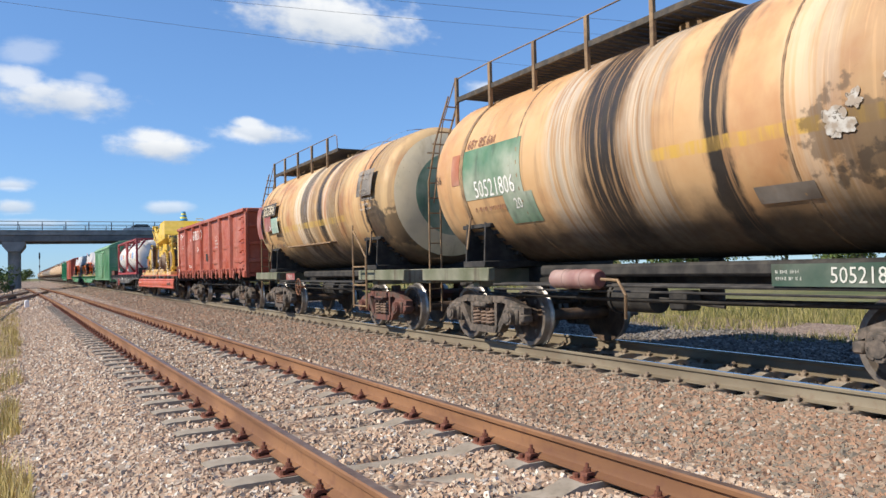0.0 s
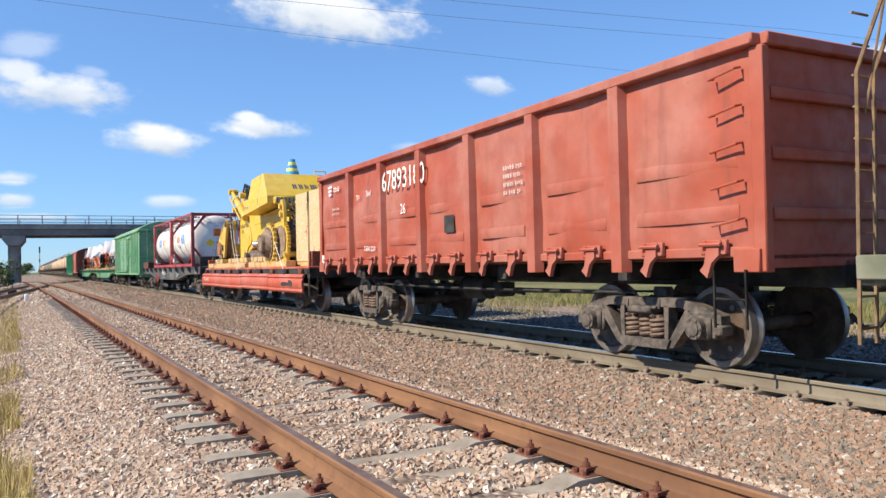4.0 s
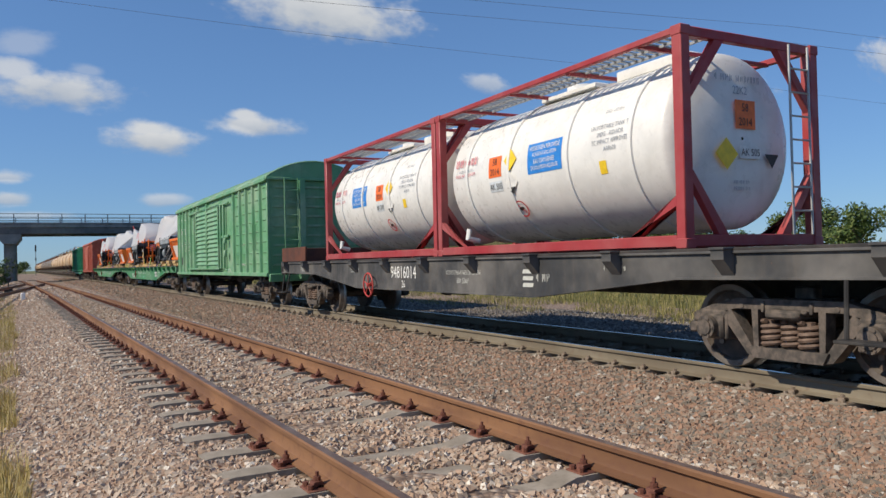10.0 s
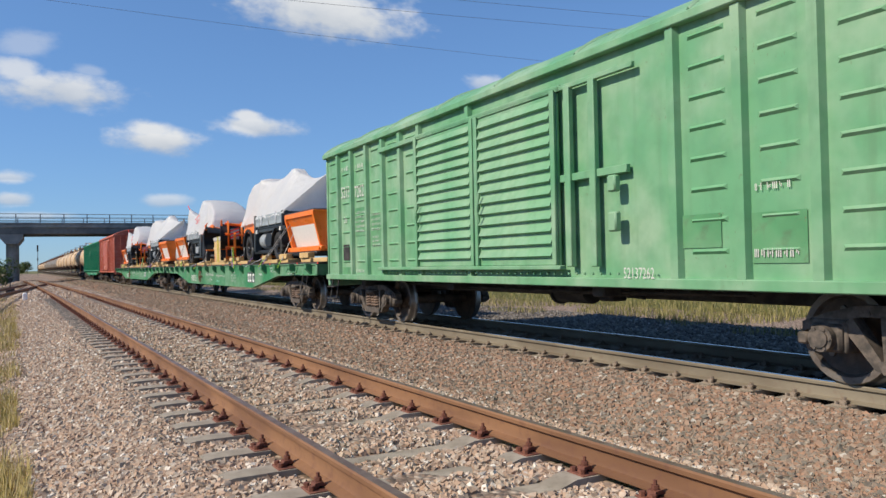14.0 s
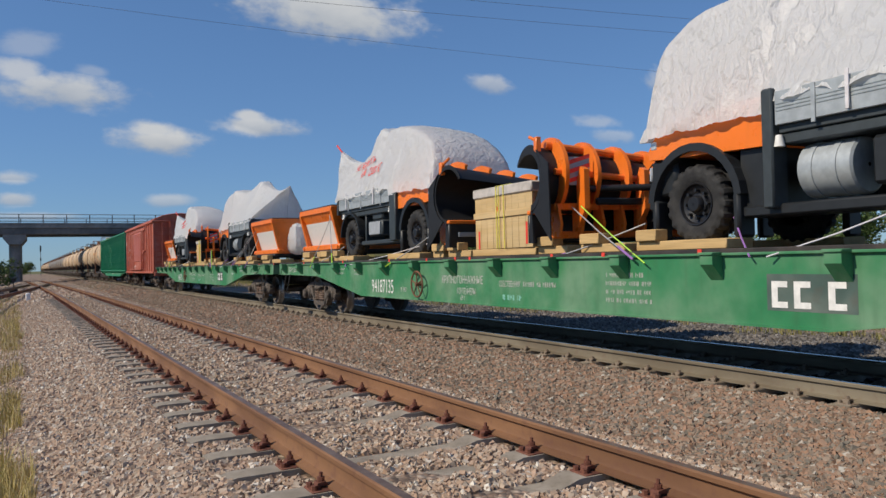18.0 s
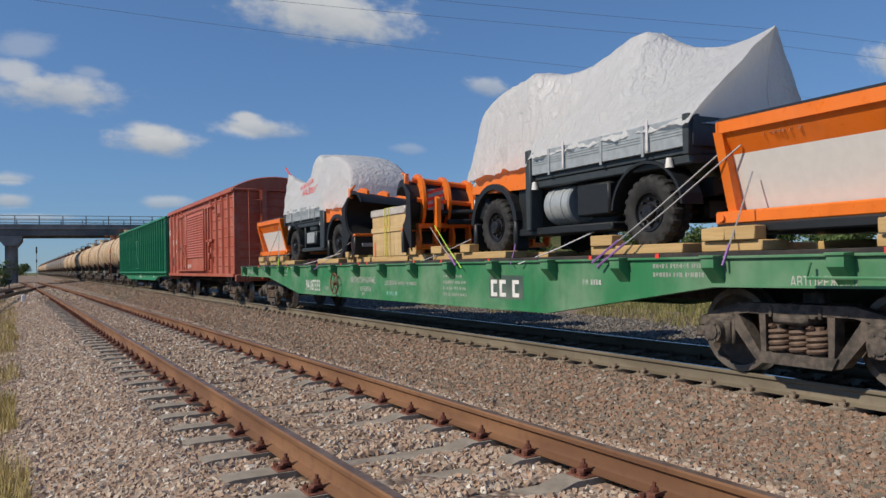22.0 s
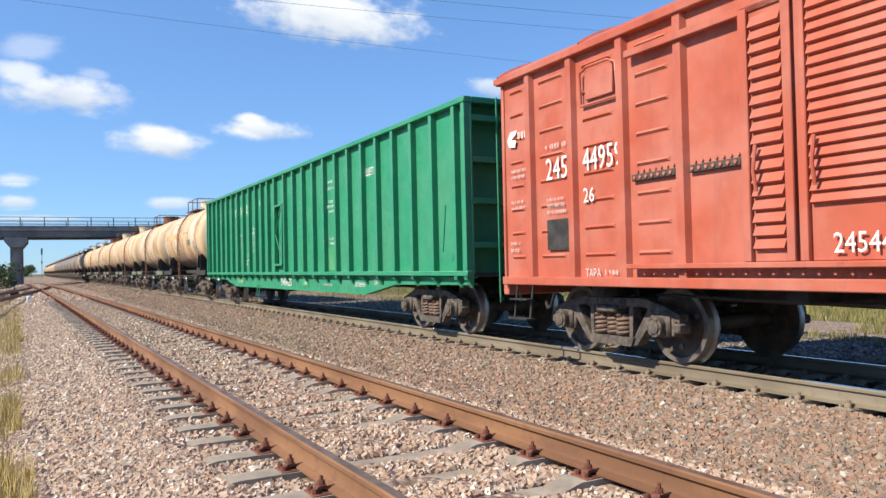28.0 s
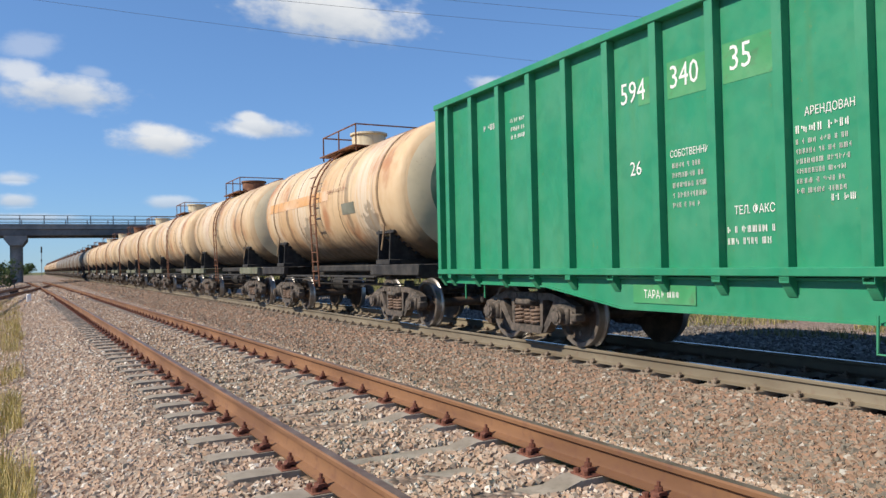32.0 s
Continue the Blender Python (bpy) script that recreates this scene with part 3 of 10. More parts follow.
def track(name, label, line, turn, y0, y1, top, pitch, rail_mats, fix_mat, start, far, tall=1.0):
    t = tagged(new(name), label, "railway track", kind="structure")
    for d in (-0.797, 0.797):
        part("rail", rail_mesh("rail", line, y0, y1, d, top, rail_mats), rail_mats, t)
    sl = sleeper_shape().mesh("sleeper", M_CONCRETE)
    fx = fastening(tall).mesh("fastening", fix_mat)
    y, z = start, top - 0.18 - 0.022
    rng = random.Random(5)
    rest_s, rest_f = Shape(), Shape()
    base_s, base_f = sleeper_shape(), fastening(tall)
    while y < y1:
        m = pose(line(y), y, z, 0, 0, turn(y) + rng.uniform(-0.4, 0.4))
        if y < far:
            part("sleeper", sl, None, t, m=m)
            for d in (-0.797, 0.797):
                part("fastening", fx, None, t, m=m @ pose(d, 0, 0))
        elif y < 110:
            rest_s.add(base_s.v, base_s.f, 0, m)
            for d in (-0.797, 0.797):
                rest_f.add(base_f.v, base_f.f, 0, m @ pose(d, 0, 0))
        y += pitch
    if rest_s.v:
        tagged(part("distant_sleepers", rest_s, M_CONCRETE, t), kind="stuff")
        tagged(part("distant_fastenings", rest_f, fix_mat, t), kind="stuff")
    return t


NEAR_TOP = 0.085
track("main_track", "straight main railway track with dusty rails on concrete sleepers", main_x, main_turn, -12, 420, 0.0, 0.55,
      (M_DUST_RAIL, M_RAILTOP), M_FIXING_DUST, 1.4 - 0.55 * 22, 42, 0.6)
track("near_track", "rusty side track on concrete sleepers", near_x, near_turn, -12, 105, NEAR_TOP, 0.622, (M_RUST_RAIL, M_RAILTOP_DULL), M_FIXING, 1.45 - 0.622 * 20, 52)
side = tagged(new("turnout_track"), "rusty turnout rails that join the side track", "railway track", kind="structure")
for d in (-0.797, 0.797):
    part("rail", rail_mesh("rail", side_x, 30, 80, d, NEAR_TOP, (M_RUST_RAIL, M_RAILTOP_DULL)), (M_RUST_RAIL, M_RAILTOP_DULL), side)


# ---- loose stones ----
def stones(name, label, spots, size, mat, seed):
    """Thousands of broken stones in one mesh, from numpy arrays of places."""
    rng = np.random.default_rng(seed)
    n = len(spots)
    base = np.array([(x, y, z) for x in (-1, 1) for y in (-1, 1) for z in (-1, 1)], float)
    quads = np.array([(0, 1, 3, 2), (4, 6, 7, 5), (0, 4, 5, 1), (2, 3, 7, 6), (0, 2, 6, 4), (1, 5, 7, 3)])
    v = base[None] * rng.uniform(0.45, 1.0, (n, 8, 3))
    v *= (size * rng.uniform(0.55, 1.35, n) ** 1.0)[:, None, None] * 0.5
    v[:, :, 2] *= 0.8
    q = rng.normal(size=(n, 4))
    q /= np.linalg.norm(q, axis=1)[:, None]
    w, x, y, z = q.T
    r = np.empty((n, 3, 3))
    r[:, 0, 0], r[:, 0, 1], r[:, 0, 2] = 1 - 2 * (y * y + z * z), 2 * (x * y - w * z), 2 * (x * z + w * y)
    r[:, 1, 0], r[:, 1, 1], r[:, 1, 2] = 2 * (x * y + w * z), 1 - 2 * (x * x + z * z), 2 * (y * z - w * x)
    r[:, 2, 0], r[:, 2, 1], r[:, 2, 2] = 2 * (x * z - w * y), 2 * (y * z + w * x), 1 - 2 * (x * x + y * y)
    v = np.einsum("nij,nkj->nki", r, v) + np.asarray(spots)[:, None, :]
    me = bpy.data.meshes.new(name)
    me.vertices.add(n * 8)
    me.vertices.foreach_set("co", v.ravel())
    f = (quads[None] + (np.arange(n) * 8)[:, None, None]).reshape(-1, 4)
    me.loops.add(f.size)
    me.loops.foreach_set("vertex_index", f.ravel())
    me.polygons.add(len(f))
    me.polygons.foreach_set("loop_start", np.arange(len(f)) * 4)
    me.materials.append(mat)
    me.update(calc_edges=True)
    me.validate()
    me.shade_flat()
    return tagged(part(name, me, None), label, "stones", kind="stuff")


def scatter(seed, y0, y1, count, lo, hi, line, skip=None, sink=0.0):
    rng = np.random.default_rng(seed)
    ys = y0 * (y1 / y0) ** rng.random(count)
    out = []
    for y, u in zip(ys, rng.random(count)):
        x = line(y) + lo + (hi - lo) * u
        z = bed_height(x, y)
        if skip and skip(x, y):
            continue
        out.append((x, y, z + sink + rng.uniform(-0.012, 0.014)))
    return out


def near_skip(x, y):
    n = abs(x - near_x(y))
    if abs(n - 0.797) < 0.085:
        return True
    k = abs((y - 1.45 + 0.311) % 0.622 - 0.311)
    if k < 0.125 and n < 1.36:
        return noise.noise((x * 2.3, y * 2.3, 7)) > (-0.20 if n > 0.95 else -0.24)
    return abs(n - 0.797) < 0.21 and k < 0.15


def main_skip(x, y):
    n = abs(x - main_x(y))
    k = abs((y - 1.4 + 0.275) % 0.55 - 0.275)
    return abs(n - 0.797) < 0.10 or (k < 0.135 and n < 1.14 + 0.08 * noise.noise((y * 9, x * 3, 4))) or (k > 0.135 and n < 0.98)


def inner_skip(x, y):
    return abs(abs(x - main_x(y)) - 0.797) < 0.10


# near-black stone colour paints in the deep shade beneath the train
M_STONE_SHADED = stone_mat("shade_dark_stones", [(0.0, (0.014, 0.013, 0.012)), (0.5, (0.028, 0.025, 0.022)), (0.9, (0.055, 0.046, 0.038)), (1.0, (0.10, 0.085, 0.07))])
stones("track_stones", "pinkish grey crushed stones between the rails", scatter(1, 2.6, 44, 76000, -1.75, 2.1, near_x, near_skip), 0.045, M_STONE, 1)
stones("shoulder_stones", "pale crushed stones on the track shoulder", scatter(2, 3.2, 48, 62000, -3.3, -1.35, near_x, near_skip), 0.048, M_STONE, 2)
stones("main_stones", "brown dusty crushed stones beside the main track", scatter(3, 3.0, 52, 94000, -3.6, -0.9, main_x, main_skip), 0.060, M_STONE_BROWN, 3)
stones("inner_stones", "crushed stones between the main rails and beyond, coloured dark for the train's shade", scatter(4, 3.0, 60, 34000, -0.72, 3.2, main_x, inner_skip), 0.06, M_STONE_SHADED, 4)
stones("far_track_stones", "crushed stones of the side track further off", scatter(11, 42, 112, 15000, -3.3, 2.1, near_x, near_skip), 0.13, M_STONE, 11)
stones("far_main_stones", "brown crushed stones beside the main track further off", scatter(12, 48, 150, 12000, -3.4, -1.1, main_x, None), 0.14, M_STONE_BROWN, 12)
M_STONE_GREY = stone_mat("grey_gravel", [(0.0, (0.06, 0.056, 0.05)), (0.4, (0.12, 0.11, 0.10)), (0.8, (0.18, 0.165, 0.15)), (1.0, (0.30, 0.28, 0.26))])
stones("verge_gravel", "grey gravel strip beyond the main track", scatter(6, 3.0, 45, 24000, 2.6, 6.4, main_x, None), 0.075, M_STONE_GREY, 6)


# ---- rolling stock ----
RIDES, ROLLS = [], []
CACHE = {}


def rides(ob, s, x=0.0, z=0.0, turn=0.0):
    """A thing that goes with the train; s is its distance along the line at the start."""
    RIDES.append((ob, s, x, z, turn))
    ob.matrix_basis = pose(main_x(s) + x, s, z, 0, 0, main_turn(s) + turn)
    return ob


def cached(key, make, *mats, angle=38):
    if key not in CACHE:
        CACHE[key] = make().mesh(key.split(":")[0], *mats, angle=angle)
    return CACHE[key]


def wheelset_shape():
    s = Shape()
    for d in (-1, 1):
        a = d * 0.735
        prof = [(a - d * 0.02, 0.10), (a - d * 0.02, 0.40), (a - d * 0.03, 0.505), (a, 0.512), (a + d * 0.025, 0.482), (a + d * 0.04, 0.474), (a + d * 0.115, 0.470),
                (a + d * 0.13, 0.462), (a + d * 0.13, 0.40), (a + d * 0.075, 0.375), (a + d * 0.05, 0.17), (a + d * 0.09, 0.135), (a + d * 0.12, 0.13), (a + d * 0.12, 0.085)]
        if d < 0:
            prof = prof[::-1]
        n = len(prof) - 1
        slots = [0, 0, 1, 1, 1, 1, 1, 2, 2, 0, 0, 0, 0]
        s.lathe(prof, "x", 32, (0, 0, 0), slots if d > 0 else slots[::-1])
    s.cyl((-1.05, 0, 0), (1.05, 0, 0), 0.085, 12)
    s.cyl((-0.58, 0, 0), (0.58, 0, 0), 0.095, 12)
    # lifting holes and chalk-marked bosses show the turning
    for d in (-1, 1):
        for a in range(3):
            t = a * 2.094
            s.cyl((d * 0.80, math.cos(t) * 0.27, math.sin(t) * 0.27), (d * 0.815, math.cos(t) * 0.27, math.sin(t) * 0.27), 0.035, 8, slot=2)
    return s


def side_frame_shape():
    s = Shape()
    x0, x1 = -0.075, 0.075
    s.prism([(-1.22, 0.62), (-0.95, 0.72), (-0.62, 0.80), (0.62, 0.80), (0.95, 0.72), (1.22, 0.62), (1.22, 0.52), (0.98, 0.61), (0.62, 0.69), (-0.62, 0.69),
             (-0.98, 0.61), (-1.22, 0.52)], x0, x1)
    s.prism([(-0.46, 0.30), (-0.40, 0.185), (0.40, 0.185), (0.46, 0.30), (0.40, 0.30), (-0.40, 0.30)], x0 - 0.03, x1 + 0.03)
    for d in (-1, 1):
        s.prism([(d * 0.80, 0.62), (d * 0.70, 0.68), (d * 0.44, 0.31), (d * 0.40, 0.19), (d * 0.49, 0.21), (d * 0.75, 0.52)], x0, x1)
        s.prism([(d * 0.43, 0.70), (d * 0.35, 0.70), (d * 0.35, 0.28), (d * 0.41, 0.28)], x0, x1)
        s.box(x0 - 0.015, x1 + 0.02, d * 0.74, d * 0.80, 0.34, 0.62, 0.015)
        s.box(x0 - 0.015, x1 + 0.02, d * 1.08, d * 1.15, 0.36, 0.62, 0.015)
        s.box(x0 - 0.02, x1, d * 0.76, d * 1.14, 0.58, 0.66, 0.02)
        s.box(x0 - 0.045, x1, d * 1.14, d * 1.26, 0.40, 0.52, 0.02)
    for d in (-1, 1):
        s.cyl((x0 - 0.008, d * 0.55, 0.725), (x0, d * 0.55, 0.725), 0.03, 8)
        s.box(x0 - 0.02, x0 + 0.02, d * 0.26, d * 0.30, 0.66, 0.78, 0.008)
    s.box(x0 - 0.035, x0 + 0.02, -0.24, 0.24, 0.655, 0.70, 0.015)
    return s


def axle_box_shape():
    s = Shape()
    s.box(-0.14, 0.11, -0.165, 0.165, -0.13, 0.14, 0.03)
    s.cyl((-0.215, 0, 0), (-0.13, 0, 0), 0.125, 18)
    s.cyl((-0.235, 0, 0), (-0.21, 0, 0), 0.085, 14)
    for i in range(6):
        a = i * math.pi / 3
        s.cyl((-0.228, math.cos(a) * 0.102, math.sin(a) * 0.102), (-0.21, math.cos(a) * 0.102, math.sin(a) * 0.102), 0.014, 6)
    return s


def coil_shape():
    s = Shape()
    pts = []
    for i in range(46):
        a = i / 10 * 2 * math.pi
        pts.append((math.cos(a) * 0.098, math.sin(a) * 0.098, 0.018 + 0.262 * i / 45))
    s.pipe(pts, 0.025, 6)
    s.cyl((0, 0, 0), (0, 0, 0.285), 0.06, 8)
    return s


def bolster_shape():
    s = Shape()
    s.box(-1.24, 1.24, -0.2, 0.2, 0.60, 0.70, 0.03)
    s.box(-1.0, 1.0, -0.24, 0.24, 0.66, 0.80, 0.04)
    s.cyl((0, 0, 0.78), (0, 0, 0.95), 0.16, 16)
    for d in (-1, 1):
        s.box(d * 0.72, d * 0.86, -0.12, 0.12, 0.78, 0.92, 0.02)
        for e in (-1, 1):
            s.box(d * 0.55, d * 0.72, e * 0.36, e * 0.42, 0.36, 0.58, 0.015)   # brake shoes and hangers
            s.box(d * 0.60, d * 0.66, e * 0.36, e * 0.40, 0.58, 0.80, 0.01)
    for e in (-1, 1):
        s.pipe([(-0.65, e * 0.36, 0.42), (0, e * 0.28, 0.40), (0.65, e * 0.36, 0.42)], 0.028, 6)
    return s


def bogie(wagon, y, roll=True, iron=None, fine=True):
    iron = iron or M_BOGIE
    tag = iron.name
    b = part("bogie", cached("bolster:" + tag, bolster_shape, iron), None, wagon, "", pose(0, y, 0))
    for d in (-1, 1):
        part("side_frame", cached("side_frame:" + tag, side_frame_shape, iron), None, b, "", pose(d * 1.06, 0, 0, 0, 0, 0 if d < 0 else 180))
        for e in (-1, 1):
            part("axle_box", cached("axle_box:" + tag, axle_box_shape, iron), None, b, "", pose(d * 1.06, e * 0.94, 0.475, 0, 0, 0 if d < 0 else 180))
        if fine:
            for e in (-0.215, 0.0, 0.215):
                part("spring", cached("spring", coil_shape, M_SPRING), None, b, "", pose(d * (1.08 if e else 1.05), e, 0.30))
    for e in (-1, 1):
        w = part("wheelset", cached("wheelset", wheelset_shape, M_WHEEL, M_TREAD, M_RIM), None, b, "", pose(0, e * 0.94, 0.472))
        if roll:
            ROLLS.append((w, e * 0.94))
    return b


def coupler_shape():
    s = Shape()
    s.box(-0.13, 0.13, -0.55, 0.05, 0.93, 1.13, 0.03)
    s.box(-0.22, 0.16, -0.82, -0.5, 0.88, 1.18, 0.05)
    s.prism([(-0.22, -0.8), (0.05, -0.78), (-0.05, -0.98), (-0.26, -0.95)], 0.90, 1.16, "z")
    s.pipe([(0.3, 0.05, 0.98), (0.34, -0.25, 0.85), (0.26, -0.5, 0.55), (0.15, -0.75, 0.50), (0.05, -0.95, 0.62)], 0.028, 7)
    return s


def couplers(wagon, half):
    for d in (-1, 1):
        part("coupler", cached("coupler", coupler_shape, M_BLACK), None, wagon, "", pose(0, d * half, 0, 0, 0, 0 if d < 0 else 180))


def brake_gear(wagon, where=0.0, tank_mat=None):
    s = Shape()
    s.cyl((-0.45, where - 0.3, 0.80), (-0.45, where + 0.45, 0.80), 0.20, 18)
    s.cyl((-0.45, where + 0.45, 0.80), (-0.45, where + 0.50, 0.80), 0.23, 18)
    s.pipe([(-0.45, where - 0.3, 0.80), (-0.45, where - 1.4, 0.72)], 0.025, 6)
    s.box(-0.6, -0.3, where - 0.9, where - 0.6, 0.66, 0.92, 0.03)
    part("brake_cylinder", s, M_BLACK, wagon)
    for x, z, e in ((-0.9, 0.82, 3.4), (0.5, 0.78, 3.4), (-1.05, 0.85, 4.2)):
        s = Shape()
        s.pipe([(x, -e, z), (x, -1, z - 0.03), (x, 1, z - 0.03), (x, e, z)], 0.02, 6)
        part("brake_rod", s, M_BLACK, wagon)


def hand_wheel(wagon, x, y, z, r, mat):
    s = Shape()
    s.pipe([(x, y + math.cos(a) * r, z + math.sin(a) * r) for a in span(0, 2 * math.pi, 20)[:-1]], 0.017, 6, closed=True)
    for i in range(5):
        a = i * 2 * math.pi / 5 + 0.3
        s.pipe([(x, y, z), (x, y + math.cos(a) * r, z + math.sin(a) * r)], 0.012, 5)
    s.cyl((x - 0.03, y, z), (x + 0.2, y, z), 0.035, 8)
    part("hand_wheel", s, mat, wagon, "spoked brake hand wheel")


def ladder(s, x, y, z0, z1, wide=0.4, along="y", r=0.016, x1=None, step=0.3):
    x1 = x if x1 is None else x1
    d = (wide / 2, 0) if along == "x" else (0, wide / 2)
    for e in (-1, 1):
        s.pipe([(x + e * d[0], y + e * d[1], z0), (x1 + e * d[0], y + e * d[1], z1)], r, 5)
    n = max(2, int((z1 - z0) / step))
    for i in range(1, n):
        t = i / n
        xx, zz = x + (x1 - x) * t, z0 + (z1 - z0) * t
        s.pipe([(xx - d[0], y - d[1], zz), (xx + d[0], y + d[1], zz)], r * 0.8, 5)


def sill_shape(half, top, end_z, mid_z, a, b, x0=-1.42, x1=-1.30, flange=0.06):
    """A long side girder with a fish belly, its flanges and the same on the far side."""
    s = Shape()
    out = [(-half, top), (half, top), (half, end_z), (b, end_z - 0.03), (a, mid_z), (-a, mid_z), (-b, end_z - 0.03), (-half, end_z)]
    for d in (1, -1):
        s.prism([(y, z) for y, z in out], x0 * d, (x0 + 0.03) * d)
        low = [(half, end_z), (b, end_z - 0.03), (a, mid_z), (-a, mid_z), (-b, end_z - 0.03), (-half, end_z)]
        for (p, q), (r, t) in zip(low, low[1:]):
            s.prism([(p, q), (r, t), (r, t + 0.025), (p, q + 0.025)], (x0 - flange * 0.5) * d, (x0 + 0.12) * d)
        s.box((x0 - flange * 0.6) * d, (x0 + 0.12) * d, -half, half, top - 0.03, top, 0.006)
    return s


# ---- tank wagons ----
def tank_paint(name, base, bands, low=(0.055, 0.042, 0.03), rust=0.5, seed=0.0, dark=(0.03, 0.024, 0.02), runs=0.55, blots=(), stripes=(), pale=()):
    """Old tank enamel with oil runs down from the hatches; bands are (place along, half width, strength)."""
    k = Nodes(name, 0.55)
    c = k.mix(k.step(k.noise(0.8, 5, w=seed), 0.35, 0.68, 0, 0.8), (*base, 1), (base[0] * 0.85, base[1] * 0.72, base[2] * 0.60, 1))
    c = k.mix(k.step(k.noise(1.3, 5, (1, 1, 0.6), w=seed + 3), 0.5, 0.72, 0, rust), c, (0.40, 0.17, 0.075, 1))
    streak = k.noise(7, 6, (0.35, 1.0, 0.05), w=seed + 1)
    c = k.mix(k.step(streak, 0.52, 0.70, 0, runs * 0.8), c, (0.24, 0.15, 0.09, 1))
    y = k.axis(1)
    z = k.axis(2)
    wob = k.math("MULTIPLY", k.math("SUBTRACT", k.noise(3, 5, (1, 1, 0.25), w=seed + 5), 0.5), 0.5)
    for at, half, force in pale:      # bleached and scrubbed runs
        d = k.math("ABSOLUTE", k.math("ADD", k.math("SUBTRACT", y, at), wob))
        lines = k.step(k.noise(16, 5, (0.05, 1.0, 0.04), w=at + 3), 0.38, 0.56)
        c = k.mix(k.math("MULTIPLY", k.math("MULTIPLY", k.step(d, half, half * 0.4), lines), force), c, (0.66, 0.58, 0.47, 1))
    for at, half, force in bands:
        d = k.math("ABSOLUTE", k.math("ADD", k.math("SUBTRACT", y, at), wob))
        inside = k.step(d, half, half * 0.45)
        lines = k.step(k.noise(22, 4, (0.05, 1.0, 0.03), w=at), 0.36, 0.50, 0.48, 1.0)
        c = k.mix(k.math("MULTIPLY", k.math("MULTIPLY", inside, lines), force), c, (*dark, 1))
    for up, high, y0, y1, col, force in stripes:      # worn painted stripes along the shell
        d = k.math("ABSOLUTE", k.math("ADD", k.math("SUBTRACT", z, up), k.math("MULTIPLY", k.math("SUBTRACT", k.noise(4, 5, w=2.2), 0.5), 0.06)))
        f = k.math("MULTIPLY", k.step(d, high, high * 0.7), k.step(k.noise(9, 6, (0.3, 1, 0.15), w=1.1), 0.40, 0.60, 1.0, 0.25))
        f = k.math("MULTIPLY", f, k.math("MULTIPLY", k.step(y, y0 - 0.2, y0 + 0.2), k.step(y, y1 + 0.2, y1 - 0.2)))
        c = k.mix(k.math("MULTIPLY", f, force), c, (*col, 1))
    for at, up, wide, high, force in blots:      # smeared and scorched places
        u = k.math("DIVIDE", k.math("SUBTRACT", y, at), wide)
        v = k.math("DIVIDE", k.math("SUBTRACT", z, up), high)
        d = k.math("SQRT", k.math("ADD", k.math("MULTIPLY", u, u), k.math("MULTIPLY", v, v)))
        d = k.math("ADD", d, k.math("MULTIPLY", k.math("SUBTRACT", k.noise(5, 6, w=at), 0.5), 3.0))
        c = k.mix(k.step(d, 1.15, 0.85, 0, force), c, (0.05, 0.04, 0.032, 1))
    # the shell turns to the low colour towards its bottom, along an uneven edge
    low_zone = k.math("ADD", z, k.math("MULTIPLY", k.noise(2.2, 4, w=seed), 0.7))
    c = k.mix(k.step(low_zone, -0.30, -0.95, 0, 0.88), c, (*low, 1))
    k.color(c)
    k.roughness(k.step(k.noise(6, 4), 0.3, 0.7, 0.42, 0.7))
    k.bump(k.math("ADD", k.noise(1.2, 2, w=seed), k.math("MULTIPLY", k.noise(30, 4), 0.07)), 0.3, 0.03)
    return k.mat


BEIGE = (0.58, 0.375, 0.195)
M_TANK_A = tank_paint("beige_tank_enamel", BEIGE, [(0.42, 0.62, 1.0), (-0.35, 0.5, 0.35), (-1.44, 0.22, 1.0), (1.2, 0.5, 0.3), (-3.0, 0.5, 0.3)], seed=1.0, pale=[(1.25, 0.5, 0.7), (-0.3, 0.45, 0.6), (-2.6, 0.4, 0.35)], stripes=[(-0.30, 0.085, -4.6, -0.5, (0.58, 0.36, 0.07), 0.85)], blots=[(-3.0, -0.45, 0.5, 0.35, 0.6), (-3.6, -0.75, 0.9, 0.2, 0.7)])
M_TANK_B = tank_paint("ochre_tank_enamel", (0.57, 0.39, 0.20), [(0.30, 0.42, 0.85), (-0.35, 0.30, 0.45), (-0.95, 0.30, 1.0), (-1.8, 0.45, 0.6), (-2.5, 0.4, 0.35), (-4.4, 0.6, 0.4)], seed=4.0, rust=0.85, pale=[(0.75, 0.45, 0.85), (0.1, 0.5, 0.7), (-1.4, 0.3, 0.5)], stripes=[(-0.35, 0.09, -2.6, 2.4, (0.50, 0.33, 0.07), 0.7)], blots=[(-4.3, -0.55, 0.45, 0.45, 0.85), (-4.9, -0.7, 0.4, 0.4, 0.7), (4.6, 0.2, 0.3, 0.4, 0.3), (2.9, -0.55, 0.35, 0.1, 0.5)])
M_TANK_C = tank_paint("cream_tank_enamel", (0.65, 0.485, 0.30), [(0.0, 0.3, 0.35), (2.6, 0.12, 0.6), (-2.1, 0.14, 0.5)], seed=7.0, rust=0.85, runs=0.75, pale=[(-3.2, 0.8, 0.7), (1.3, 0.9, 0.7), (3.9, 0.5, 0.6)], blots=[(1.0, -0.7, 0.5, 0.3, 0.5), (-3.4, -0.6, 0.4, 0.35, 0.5)])
